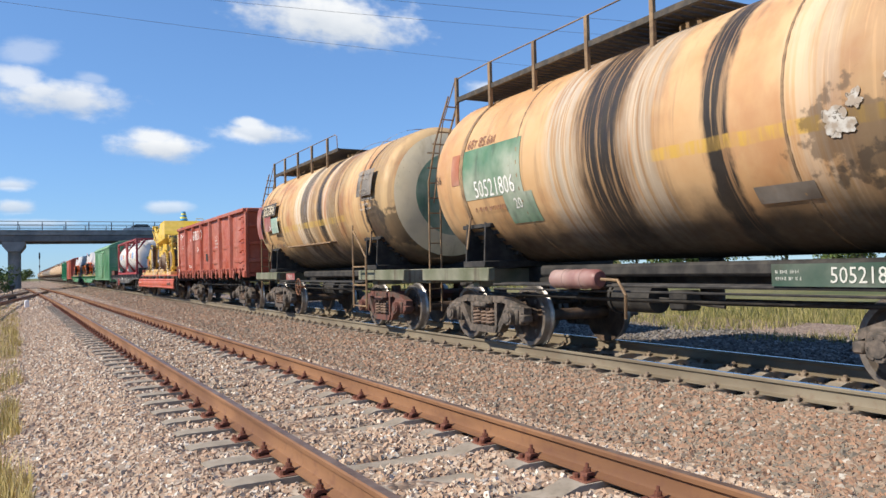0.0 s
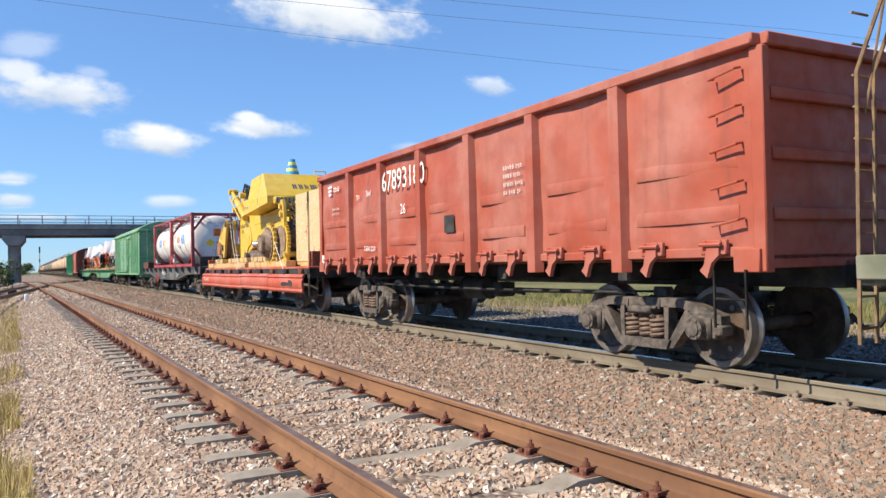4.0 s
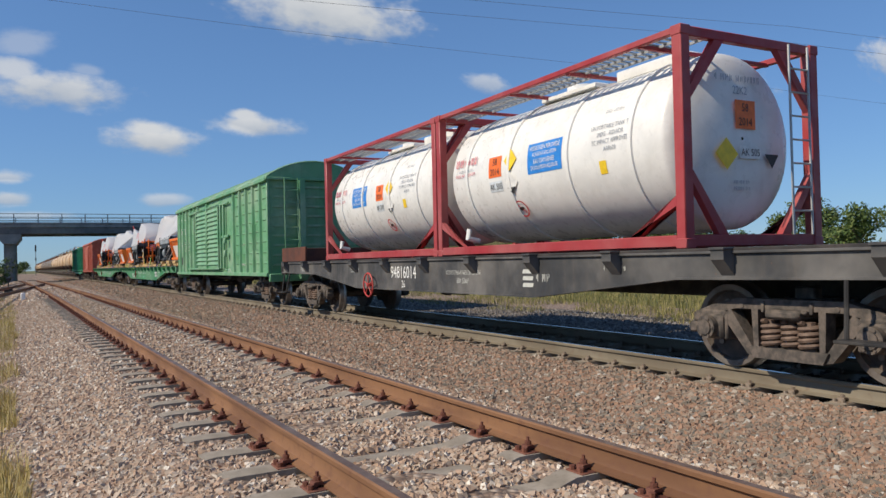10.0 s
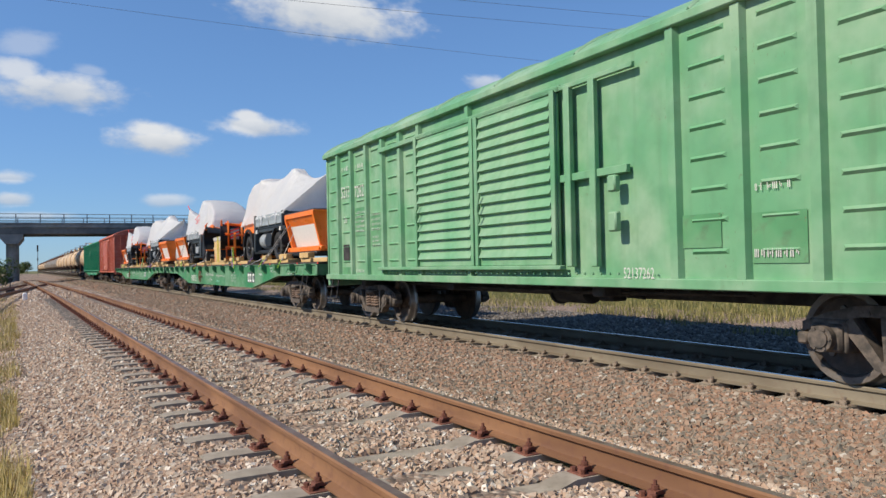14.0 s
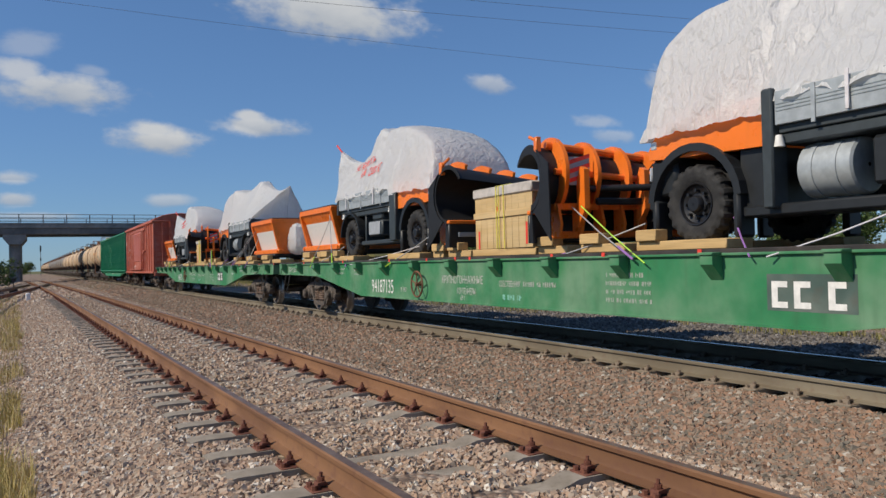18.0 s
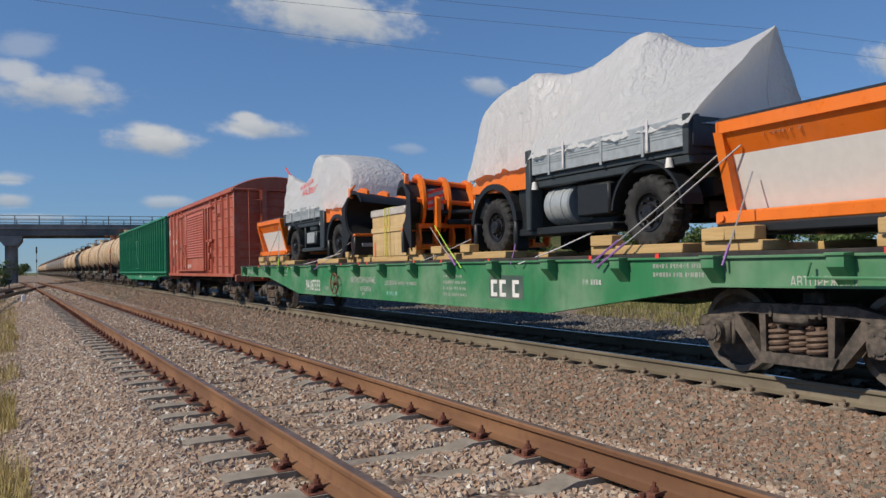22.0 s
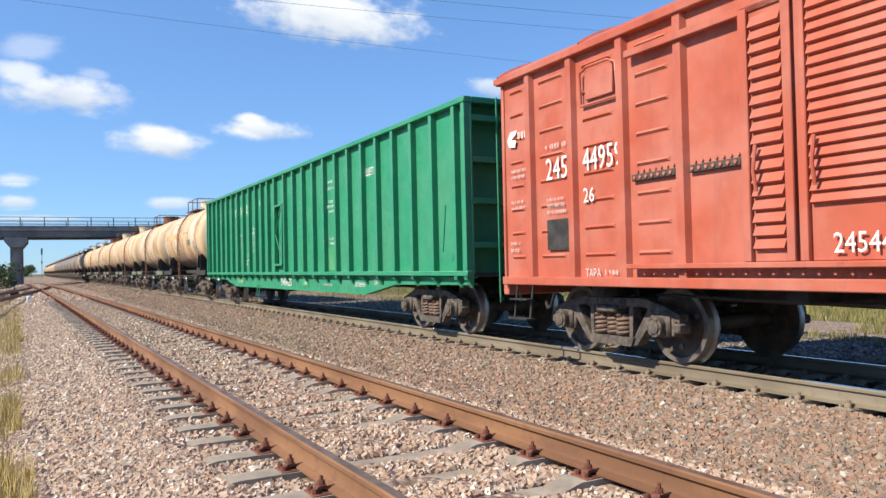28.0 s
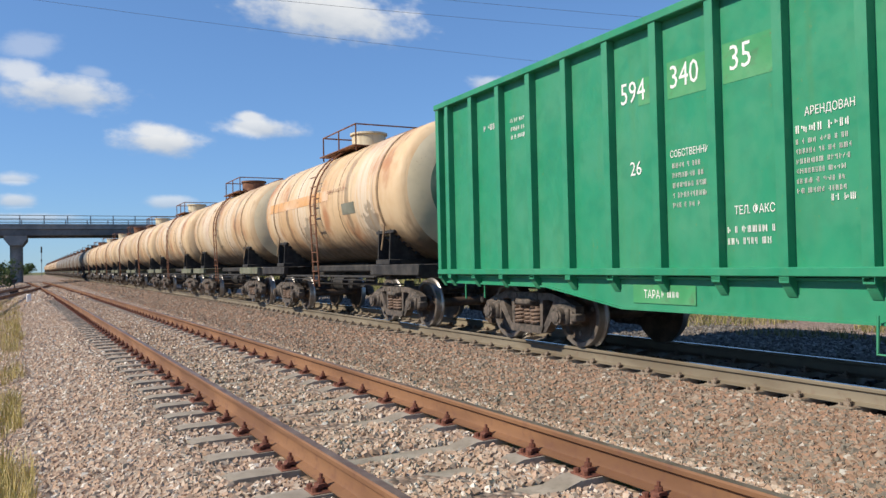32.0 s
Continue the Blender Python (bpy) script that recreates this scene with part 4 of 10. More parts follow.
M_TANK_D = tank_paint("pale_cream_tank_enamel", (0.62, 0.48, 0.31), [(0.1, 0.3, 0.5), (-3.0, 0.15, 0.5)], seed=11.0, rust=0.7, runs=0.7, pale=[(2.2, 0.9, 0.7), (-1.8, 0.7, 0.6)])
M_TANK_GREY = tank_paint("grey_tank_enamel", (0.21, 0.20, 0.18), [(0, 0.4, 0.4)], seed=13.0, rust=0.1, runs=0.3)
M_TANKIRON = grimy("tank_ironwork", (0.17, 0.11, 0.065), (0.30, 0.20, 0.11), 5)
M_RUSTIRON = grimy("rusty_ironwork", (0.15, 0.062, 0.035), (0.25, 0.12, 0.065), 5)
M_MESHDECK = grimy("walkway_mesh", (0.05, 0.045, 0.04), (0.10, 0.08, 0.06), 8)
M_TANKGREEN = painted("faded_green_panel", (0.085, 0.195, 0.115), 0.6, 0.5, (0.05, 0.06, 0.05), 0.5)
M_CREAMRING = painted("cream_ring_paint", (0.66, 0.56, 0.37), 0.6, 0.3, (0.3, 0.2, 0.1), 0.4)
M_PINKTANK = painted("faded_maroon_paint", (0.21, 0.075, 0.070), 0.55, 0.4)
TANK_Z, TANK_R, TANK_H = 2.83, 1.5, 5.32


def shell_profile(half=TANK_H, r=TANK_R):
    prof = []
    for i in range(9):
        a = math.pi / 2 * i / 8
        prof.append((-half - 0.0 + 0.52 - 0.52 * math.cos(a), r * math.sin(a) if i else 0.02))
    prof += [(-half + 0.9, r), (-half * 0.5, r), (0, r), (half * 0.5, r), (half - 0.9, r)]
    return prof + [(-h, q) for h, q in prof[8::-1]]


def on_shell(parent, name, ang0, ang1, y0, y1, mat, lift=0.006, label=""):
    """A painted panel that follows the shell; angles in degrees up from the camera side."""
    s = Shape()
    r = TANK_R + lift
    s.sheet(lambda a, y: (-r * math.cos(radians(a)), y, TANK_Z + r * math.sin(radians(a))), span(ang0, ang1, 8), [y0, y1])
    return part(name, s, mat, parent, label)


def shell_write(parent, text, ang, y, high, mat, squeeze=0.85):
    r = TANK_R + 0.012
    m = Matrix.Translation((-r * math.cos(radians(ang)), y, TANK_Z + r * math.sin(radians(ang)))) @ Matrix.Rotation(radians(ang), 4, "Y")
    src = WORDS[text]
    me = src.copy()
    me.materials.clear()
    me.materials.append(mat)
    for v in me.vertices:      # bend round the shell
        a = radians(ang) + v.co.y * high / r
        v.co = Vector((-r * math.cos(a), y - v.co.x * high * squeeze, TANK_Z + r * math.sin(a)))
    return part("stencil", me, None, parent)


def tank_wagon(s, label, shell, kind, frame_mat=None, roll=True, fine=True, seed=0):
    w = thing("tank_wagon", label, "tank wagon", "train wagons")
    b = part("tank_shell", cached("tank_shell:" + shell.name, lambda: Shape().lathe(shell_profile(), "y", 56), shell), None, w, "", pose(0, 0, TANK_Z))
    f = frame_mat or M_FRAME_GREEN

    for key, box, spots in (("centre_sill", (-0.32, 0.32, -5.6, 5.6, 0.95, 1.27), [(0, 0)]), ("end_beam", (-1.36, 1.36, -0.115, 0.115, 1.0, 1.27), [(0, 5.565), (0, -5.565)]),
                            ("bolster_beam", (-1.27, 1.27, -0.15, 0.15, 0.95, 1.25), [(0, 3.9), (0, -3.9)]),
                            ("side_sill", (-0.07, 0.07, -1.19, 1.19, 1.05, 1.272), [(x, y) for x in (-1.35, 1.35) for y in (-4.49, 4.49)])):
        for x, y in spots:
            fm = M_BLACK if key == "centre_sill" else f
            part(key, cached(key + ":" + fm.name, lambda: Shape().box(*box, 0.015), fm), None, w, "", pose(x, y, 0))

    def plate_shape():
        return Shape().prism([(-1.34, 1.27), (-1.30, 2.02), (-1.05, 1.75), (-0.5, 1.40), (-0.3, 1.27)], -0.02, 0.02, "y")

    def bearer_shape():
        return Shape().box(-0.06, 0.06, -0.45, 0.45, -0.05, 0.02, 0.01)

    for e in (-1, 1):
        sd = part("saddle", cached("saddle", lambda: Shape().box(-1.36, 1.36, -0.35, 0.35, 1.275, 1.38, 0.01), M_BLACK), None, w, "", pose(0, e * 3.85, 0))
        for d in (-1, 1):
            for y in (-0.3, 0.3):
                part("saddle_plate", cached("saddle_plate", plate_shape, M_BLACK), None, sd, "", pose(0, y, 0, 0, 0, 0 if d < 0 else 180))
            if fine:
                for i in range(5):
                    part("bearer", cached("bearer", bearer_shape, M_BLACK), None, sd, "", pose(d * (1.24 - i * 0.13), 0, 1.98 - i * 0.115))

    def strap_shape():
        q = Shape()
        pts = [(-(TANK_R + 0.012) * math.cos(a), (TANK_R + 0.012) * math.sin(a)) for a in span(radians(-28), radians(208), 30)]
        for (p, z), (p2, z2) in zip(pts, pts[1:]):
            q.add([(p, -0.05, z), (p2, -0.05, z2), (p2, 0.05, z2), (p, 0.05, z)], [(0, 1, 2, 3)])
        for d in (-1, 1):
            q.pipe([(d * 1.34, 0, -0.72), (d * 1.42, 0, -1.25)], 0.022, 6)
        return q

    for d in (-1, 1):
        part("tank_strap", cached("tank_strap:%.2f" % TANK_R, strap_shape, M_TANKIRON), None, w, "", pose(0, d * 3.95, TANK_Z))
    seam = cached("shell_seam:%.2f" % TANK_R, lambda: Shape().lathe([(-0.02, TANK_R), (-0.012, TANK_R + 0.007), (0.012, TANK_R + 0.007), (0.02, TANK_R)], "y", 48), M_TANKIRON)
    for y in (-2.3, 2.3) if kind == "walk" else (-1.6, 1.6):
        part("weld_seam", seam, None, w, "", pose(0, y, TANK_Z))

    def belly_shape():
        q = Shape()
        q.box(-0.7, 0.7, -2.9, 2.9, 1.10, 1.28, 0.04)
        q.cyl((0, 0, 0.75), (0, 0, 1.4), 0.16, 12)
        q.box(-1.25, -1.05, -3.2, 3.2, 0.98, 1.03, 0.01)
        q.pipe([(-1.32, -3.3, 1.0), (-1.32, 3.3, 1.0)], 0.02, 6)
        q.pipe([(-1.32, -3.3, 0.93), (-1.32, 3.3, 0.93)], 0.015, 6)
        return q

    part("drain_gear", cached("drain_gear", belly_shape, M_BLACK), None, w)
    if kind == "walk":
        # long walkway with a handrail over the half away from the camera's first sight
        def walk_shape():
            q = Shape()
            for y in (5.1, 3.92, 2.6, 1.3, 0.0):
                q.box(-0.93, -0.87, y - 0.035, y + 0.035, TANK_Z + (1.17 if y < 4.9 else 0.95), TANK_Z + 1.98, 0.006)
            q.pipe([(-0.9, -0.75, TANK_Z + 1.62), (-0.9, -0.72, TANK_Z + 1.92), (-0.9, -0.6, TANK_Z + 1.98), (-0.9, 3.9, TANK_Z + 1.98), (-0.9, 5.15, TANK_Z + 1.95), (-1.0, 5.5, TANK_Z + 1.2), (-1.1, 5.75, TANK_Z - 0.3)], 0.012, 6)
            for x in (-0.95, -1.2):
                q.pipe([(x * 0.9, 5.1, TANK_Z + 1.62), (x, 5.45, TANK_Z + 0.8), (x, 5.75, TANK_Z + 0.1), (x, 5.80, 0.45)], 0.02, 6)
            for i in range(11):
                z = 0.6 + i * 0.29
                q.pipe([(-0.95, 5.79, z), (-1.2, 5.79, z)], 0.013, 5)
            for i in range(4):
                t = i / 3
                q.pipe([(-0.95, 5.0 + 0.55 * t, TANK_Z + 1.4 - 0.6 * t), (-1.2, 5.0 + 0.55 * t, TANK_Z + 1.4 - 0.6 * t)], 0.013, 5)
            return q

        def walk_deck():
            q = Shape()
            for x in (-0.88, 0.42):
                q.box(x - 0.03, x + 0.03, -0.8, 5.15, TANK_Z + 1.52, TANK_Z + 1.61, 0.006)
            return q

        part("handrail", cached("handrail:walk%.2f" % TANK_R, walk_shape, M_TANKIRON), None, w, "handrail and end ladder")
        deck = part("walkway", cached("walkway:walk%.2f" % TANK_R, walk_deck, M_MESHDECK), None, w, "slatted walkway")
        for i in range(38):
            part("slat", cached("slat:walk%.2f" % TANK_R, lambda: Shape().box(-0.85, 0.39, 0, 0.10, 1.575, 1.605, 0.004), M_MESHDECK), None, deck, "", pose(0, -0.76 + i * 0.155, TANK_Z))

        def hatch():
            q = Shape()
            q.cyl((0, 0, TANK_Z + 1.45), (0, 0, TANK_Z + 1.62), 0.32, 20)
            q.cyl((0, 0, TANK_Z + 1.62), (0, 0, TANK_Z + 1.66), 0.38, 20)
            return q

        part("hatch", cached("hatch:walk%.2f" % TANK_R, hatch, M_TANKIRON), None, w)

        def gutter():
            q = Shape()
            q.box(-1.40, -1.22, -1.46, 2.2, TANK_Z - 0.88, TANK_Z - 0.84, 0.006)
            return q

        if seed == 2:
            part("step_board", cached("step_board:walk%.2f" % TANK_R, gutter, M_TANKIRON), None, w)
    else:
        def dome():
            q = Shape()
            q.cyl((0, 0, TANK_Z + 1.40), (0, 0, TANK_Z + 1.88), 0.45, 24)
            q.cyl((0, 0, TANK_Z + 1.88), (0, 0, TANK_Z + 1.93), 0.50, 24)
            return q

        def dome_side():
            top = TANK_Z + 1.95
            return Shape().pipe([(0.85, -1.2, TANK_Z + 1.3), (0.85, -1.2, top), (0.85, 1.2, top), (0.85, 1.2, TANK_Z + 1.3)], 0.02, 6)

        def dome_post():
            return Shape().pipe([(0.85, 0, TANK_Z + 1.3), (0.85, 0, TANK_Z + 1.95)], 0.02, 6)

        def dome_cross():
            return Shape().pipe([(-0.85, 1.2, TANK_Z + 1.95), (0.85, 1.2, TANK_Z + 1.95)], 0.02, 6)

        def dome_step():
            return Shape().box(0.45, 0.95, -1.25, 1.25, TANK_Z + 1.40, TANK_Z + 1.43, 0.005)

        def ladders():
            q = Shape()
            for d in (-1,):
                pts = [(d * (TANK_R + 0.1) * math.cos(a), 0, TANK_Z + (TANK_R + 0.1) * math.sin(a)) for a in span(radians(-8), radians(60), 8)]
                for e in (-0.2, 0.2):
                    q.pipe([(d * 1.52, e, 0.75), (d * 1.60, e, TANK_Z - 0.3)] + [(x, e, z) for x, _, z in pts], 0.022, 6)
                for i in range(12):
                    z = 0.9 + i * 0.24
                    q.pipe([(d * 1.57, -0.2, z), (d * 1.57, 0.2, z)], 0.014, 5)
            return q

        part("dome", cached("dome:" + kind, dome, M_CREAMRING if kind == "dome" else M_RUSTIRON), None, w, "filler dome with lid")
        for key, make in (("side_rail", dome_side), ("rail_post", dome_post), ("cross_rail", dome_cross), ("foot_board", dome_step)):
            for turn in (0, 180):
                part(key, cached(key + ":dome", make, M_RUSTIRON), None, w, "", pose(0, 0, 0, 0, 0, turn))
        for turn in (0, 180):
            part("side_ladder", cached("side_ladder", ladders, M_RUSTIRON), None, w, "", pose(0, 0, 0, 0, 0, turn))
    couplers(w, 5.7)
    if fine:
        brake_gear(w, 0.8)
    for d in (-1, 1):
        bogie(w, d * 3.95, roll, M_BOGIE_RED if (seed == 2 and d < 0) else None, fine)
    return rides(w, s)


def ring_paint(w, y, sign):
    """Cream and green discs on a domed end."""
    for name, r0, r1, mat in (("end_ring", 0.88, 1.32, M_CREAMRING), ("end_disc", 0.0, 0.88, M_TANKGREEN)):
        prof = []
        for i in range(7):
            r = r0 + (r1 - r0) * i / 6
            a = math.asin(min(1, r / TANK_R))
            prof.append((sign * (TANK_H - 0.52 + 0.52 * math.cos(a) + 0.008), max(r, 0.01)))
        if sign < 0:
            prof = prof[::-1]
        part(name, Shape().lathe(prof, "y", 48), mat, w, "", pose(0, y, TANK_Z))


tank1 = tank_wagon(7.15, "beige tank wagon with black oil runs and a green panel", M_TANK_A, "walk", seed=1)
on_shell(tank1, "painted_panel", -17, 15, 2.2, 4.0, M_TANKGREEN, label="faded green number panel")
on_shell(tank1, "painted_panel", -36, -17, 2.0, 2.78, M_TANKGREEN, label="faded green panel")
shell_write(tank1, "50521806", -11, 2.98, 0.28, M_WHITE, 0.74)
shell_write(tank1, "20", -23, 2.42, 0.17, M_WHITE)
shell_write(tank1, "68т 85.6м", 19, 3.4, 0.17, M_BROWNSTENCIL)
shell_write(tank1, "66", 0, 4.75, 0.15, M_DARKSTENCIL)
on_shell(tank1, "painted_panel", -6, 14, 4.03, 4.30, painted("faded_rust_panel", (0.36, 0.13, 0.07), 0.7, 0.5), label="rusty red panel")
M_SOOTPATCH = painted("sooty_patch", (0.10, 0.075, 0.055), 0.7, 0.4, (0.2, 0.12, 0.07), 0.7)
on_shell(tank1, "painted_panel", -40, -32, -2.45, -1.75, M_SOOTPATCH, label="sooty black patch")
bars(tank1, -1.385, 3.2, TANK_Z - 0.60, 1.0, 0.14, M_BROWNSTENCIL, 1, seed=3)
k = Nodes("bare_scraped_patch", 0.6)
sc = k.mix(k.step(k.noise(9, 5), 0.40, 0.60), (0.56, 0.54, 0.50, 1), (0.36, 0.30, 0.24, 1))
sc = k.mix(k.step(k.math("ABSOLUTE", k.math("SUBTRACT", k.noise(7, 3), 0.5)), 0.02, 0.0), sc, (0.10, 0.08, 0.06, 1))
k.color(sc)
k.bump(k.noise(14, 4), 0.5, 0.01)
M_SCRAPED = k.mat
for y, z, r in ((-2.83, -0.34, 0.20), (-3.02, -0.16, 0.12), (-3.42, -0.02, 0.15)):
    q = Shape()
    n = 44
    rim = [r * (0.72 + 0.55 * noise.noise((math.cos(i * 6.283 / n) * 1.6, math.sin(i * 6.283 / n) * 1.6, y * 5)) + 0.22 * noise.noise((i * 0.9, y, 3))) for i in range(n)]
    pts = [(-math.sqrt(1.512 ** 2 - z * z), y, z + TANK_Z)]
    for i in range(n):
        zz = z + rim[i] * math.sin(i * 2 * math.pi / n)
        pts.append((-math.sqrt(1.512 ** 2 - zz * zz), y + rim[i] * math.cos(i * 2 * math.pi / n), zz + TANK_Z))
    q.add(pts, [(0, 1 + (i + 1) % n, 1 + i) for i in range(n)])
    part("scraped_patch", q, M_SCRAPED, tank1, "scraped bare patch")
patch(tank1, -1.36, -2.95, 1.13, 1.9, 0.22, M_FRAME_DARKGREEN, "frame_panel", label="dark green frame panel")
write(tank1, "50521806", -1.368, -3.0, 1.13, 0.15, M_DIMWHITE)
bars(tank1, -1.368, -2.2, 1.13, 0.3, 0.13, M_DIMWHITE, 2, seed=5)
res = Shape()
res.lathe([(-0.50, 0.02), (-0.49, 0.10), (-0.45, 0.128), (-0.22, 0.128), (-0.21, 0.138), (-0.17, 0.138), (-0.16, 0.128), (0.16, 0.128), (0.17, 0.138), (0.21, 0.138), (0.22, 0.128), (0.45, 0.128), (0.49, 0.10), (0.50, 0.02)], "y", 20, (-1.42, 1.03, 1.09))
part("air_reservoir", res, M_PINKTANK, tank1, "faded maroon air reservoir")
res = Shape()
res.pipe([(-1.5, 0.43, 1.09), (-1.5, 0.12, 1.08), (-1.5, -0.02, 0.9), (-1.4, 0.1, 0.6)], 0.02, 6)
part("air_pipe", res, M_TANKIRON, tank1)
TANK_Z, TANK_R = 2.85, 1.59      # the second tank is a little fatter
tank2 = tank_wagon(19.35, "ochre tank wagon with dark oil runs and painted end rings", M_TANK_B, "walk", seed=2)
ring_paint(tank2, 0, -1)
M_BLACKPANEL = painted("worn_black_panel", (0.05, 0.043, 0.04), 0.7, 0.4, (0.3, 0.2, 0.12), 0.6)
on_shell(tank2, "painted_panel", 1, 22, -4.52, -3.70, M_BLACKPANEL, label="worn black panel")
M_FAINT = plain("faint_chalk", (0.33, 0.30, 0.26), 0.8, 0, 0.3, 0.3)
bars(tank2, -1.56, -4.1, TANK_Z + 0.40, 0.66, 0.36, M_FAINT, 3, seed=4)
bars(tank2, -1.605, -4.1, TANK_Z + 0.12, 0.62, 0.16, M_FAINT, 2, seed=6)
bars(tank2, -1.595, -4.25, TANK_Z - 0.16, 0.7, 0.3, M_SCRAPED, 3, seed=7)
on_shell(tank2, "painted_panel", 4, 17.5, 2.75, 4.15, M_BLACKPANEL, label="black number panel")
shell_write(tank2, "50522846", 10.5, 3.45, 0.28, painted("cream_stencil", (0.70, 0.62, 0.46), 0.6), 0.70)
shell_write(tank2, "68т 85.6м", 21, 3.3, 0.16, M_BROWNSTENCIL)
M_MAROON = painted("maroon_panel_paint", (0.27, 0.055, 0.05), 0.6, 0.35)
on_shell(tank2, "painted_panel", -12, 3.5, 3.22, 3.90, M_MAROON, label="maroon panel")
shell_write(tank2, "20", -9, 3.33, 0.12, M_WHITE)
on_shell(tank2, "painted_panel", -15, 1, 2.52, 3.20, painted("teal_panel_paint", (0.20, 0.36, 0.29), 0.6, 0.5), label="pale teal panel")
bars(tank2, -1.60, 2.86, TANK_Z - 0.16, 0.44, 0.24, M_DIMWHITE, 3, seed=12)
on_shell(tank2, "painted_panel", -19, 18, 4.33, 4.78, M_MAROON, label="maroon panel")
bars(tank2, -1.395, 2.8, TANK_Z - 0.80, 0.9, 0.18, M_DARKSTENCIL, 1, seed=14)
patch(tank2, -1.40, 1.95, 1.14, 0.8, 0.18, M_MAROON, "frame_panel", label="maroon tare panel")
write(tank2, "ТАРА 25т", -1.41, 1.95, 1.14, 0.10, M_DIMWHITE)
hand_wheel(tank2, -1.45, 1.05, 0.86, 0.22, M_RUSTIRON)
part("ladder_post", Shape().pipe([(-1.6, -3.46, 0.45), (-1.6, -3.46, 2.28)], 0.022, 6), M_TANKIRON, tank2)
part("ladder_post", Shape().pipe([(-1.6, -4.2, 0.45), (-1.6, -4.2, 1.55), (-1.6, -3.50, 2.15)], 0.022, 6), M_TANKIRON, tank2)
for z in (0.5, 0.95, 1.35):
    part("ladder_rung", Shape().pipe([(-1.6, -3.46, z), (-1.6, -4.2, z)], 0.018, 6), M_TANKIRON, tank2)

TANK_Z, TANK_R = 2.83, 1.5
ring_paint(tank1, 0, -1)
S_AFTER = 185.15
for i in range(32):
    s = S_AFTER + i * 12.08
    if i < 8:
        shell, kind, lab = (M_TANK_C, "dome", "cream tank wagon with rusty straps and a filler dome") if i % 3 != 1 else (M_TANK_D, "round", "pale cream tank wagon with a rusty filler dome")
    elif i < 18:
        shell, kind, lab = M_TANK_GREY, "round", "dark grey tank wagon"
    else:
        shell, kind, lab = M_TANK_D, "round", "pale cream tank wagon far down the train"
    tk = tank_wagon(s, lab, shell, kind, M_BLACK if i == 0 else None, i < 4, i < 4, seed=10 + i)
    if i == 0:
        on_shell(tk, "painted_panel", 2, 12, -0.9, 4.4, painted("faded_orange_band", (0.62, 0.33, 0.13), 0.6, 0.5), label="faded orange band")
        on_shell(tk, "painted_panel", -14, -4, -2.6, -1.8, painted("dull_green_grey_panel", (0.13, 0.14, 0.10), 0.6))
        bars(tk, -1.515, -1.6, TANK_Z + 0.25, 1.4, 0.12, M_BROWNSTENCIL, 1, seed=9)
        ring_paint(tk, 0, -1)
    elif i == 1:
        ring_paint(tk, 0, -1)


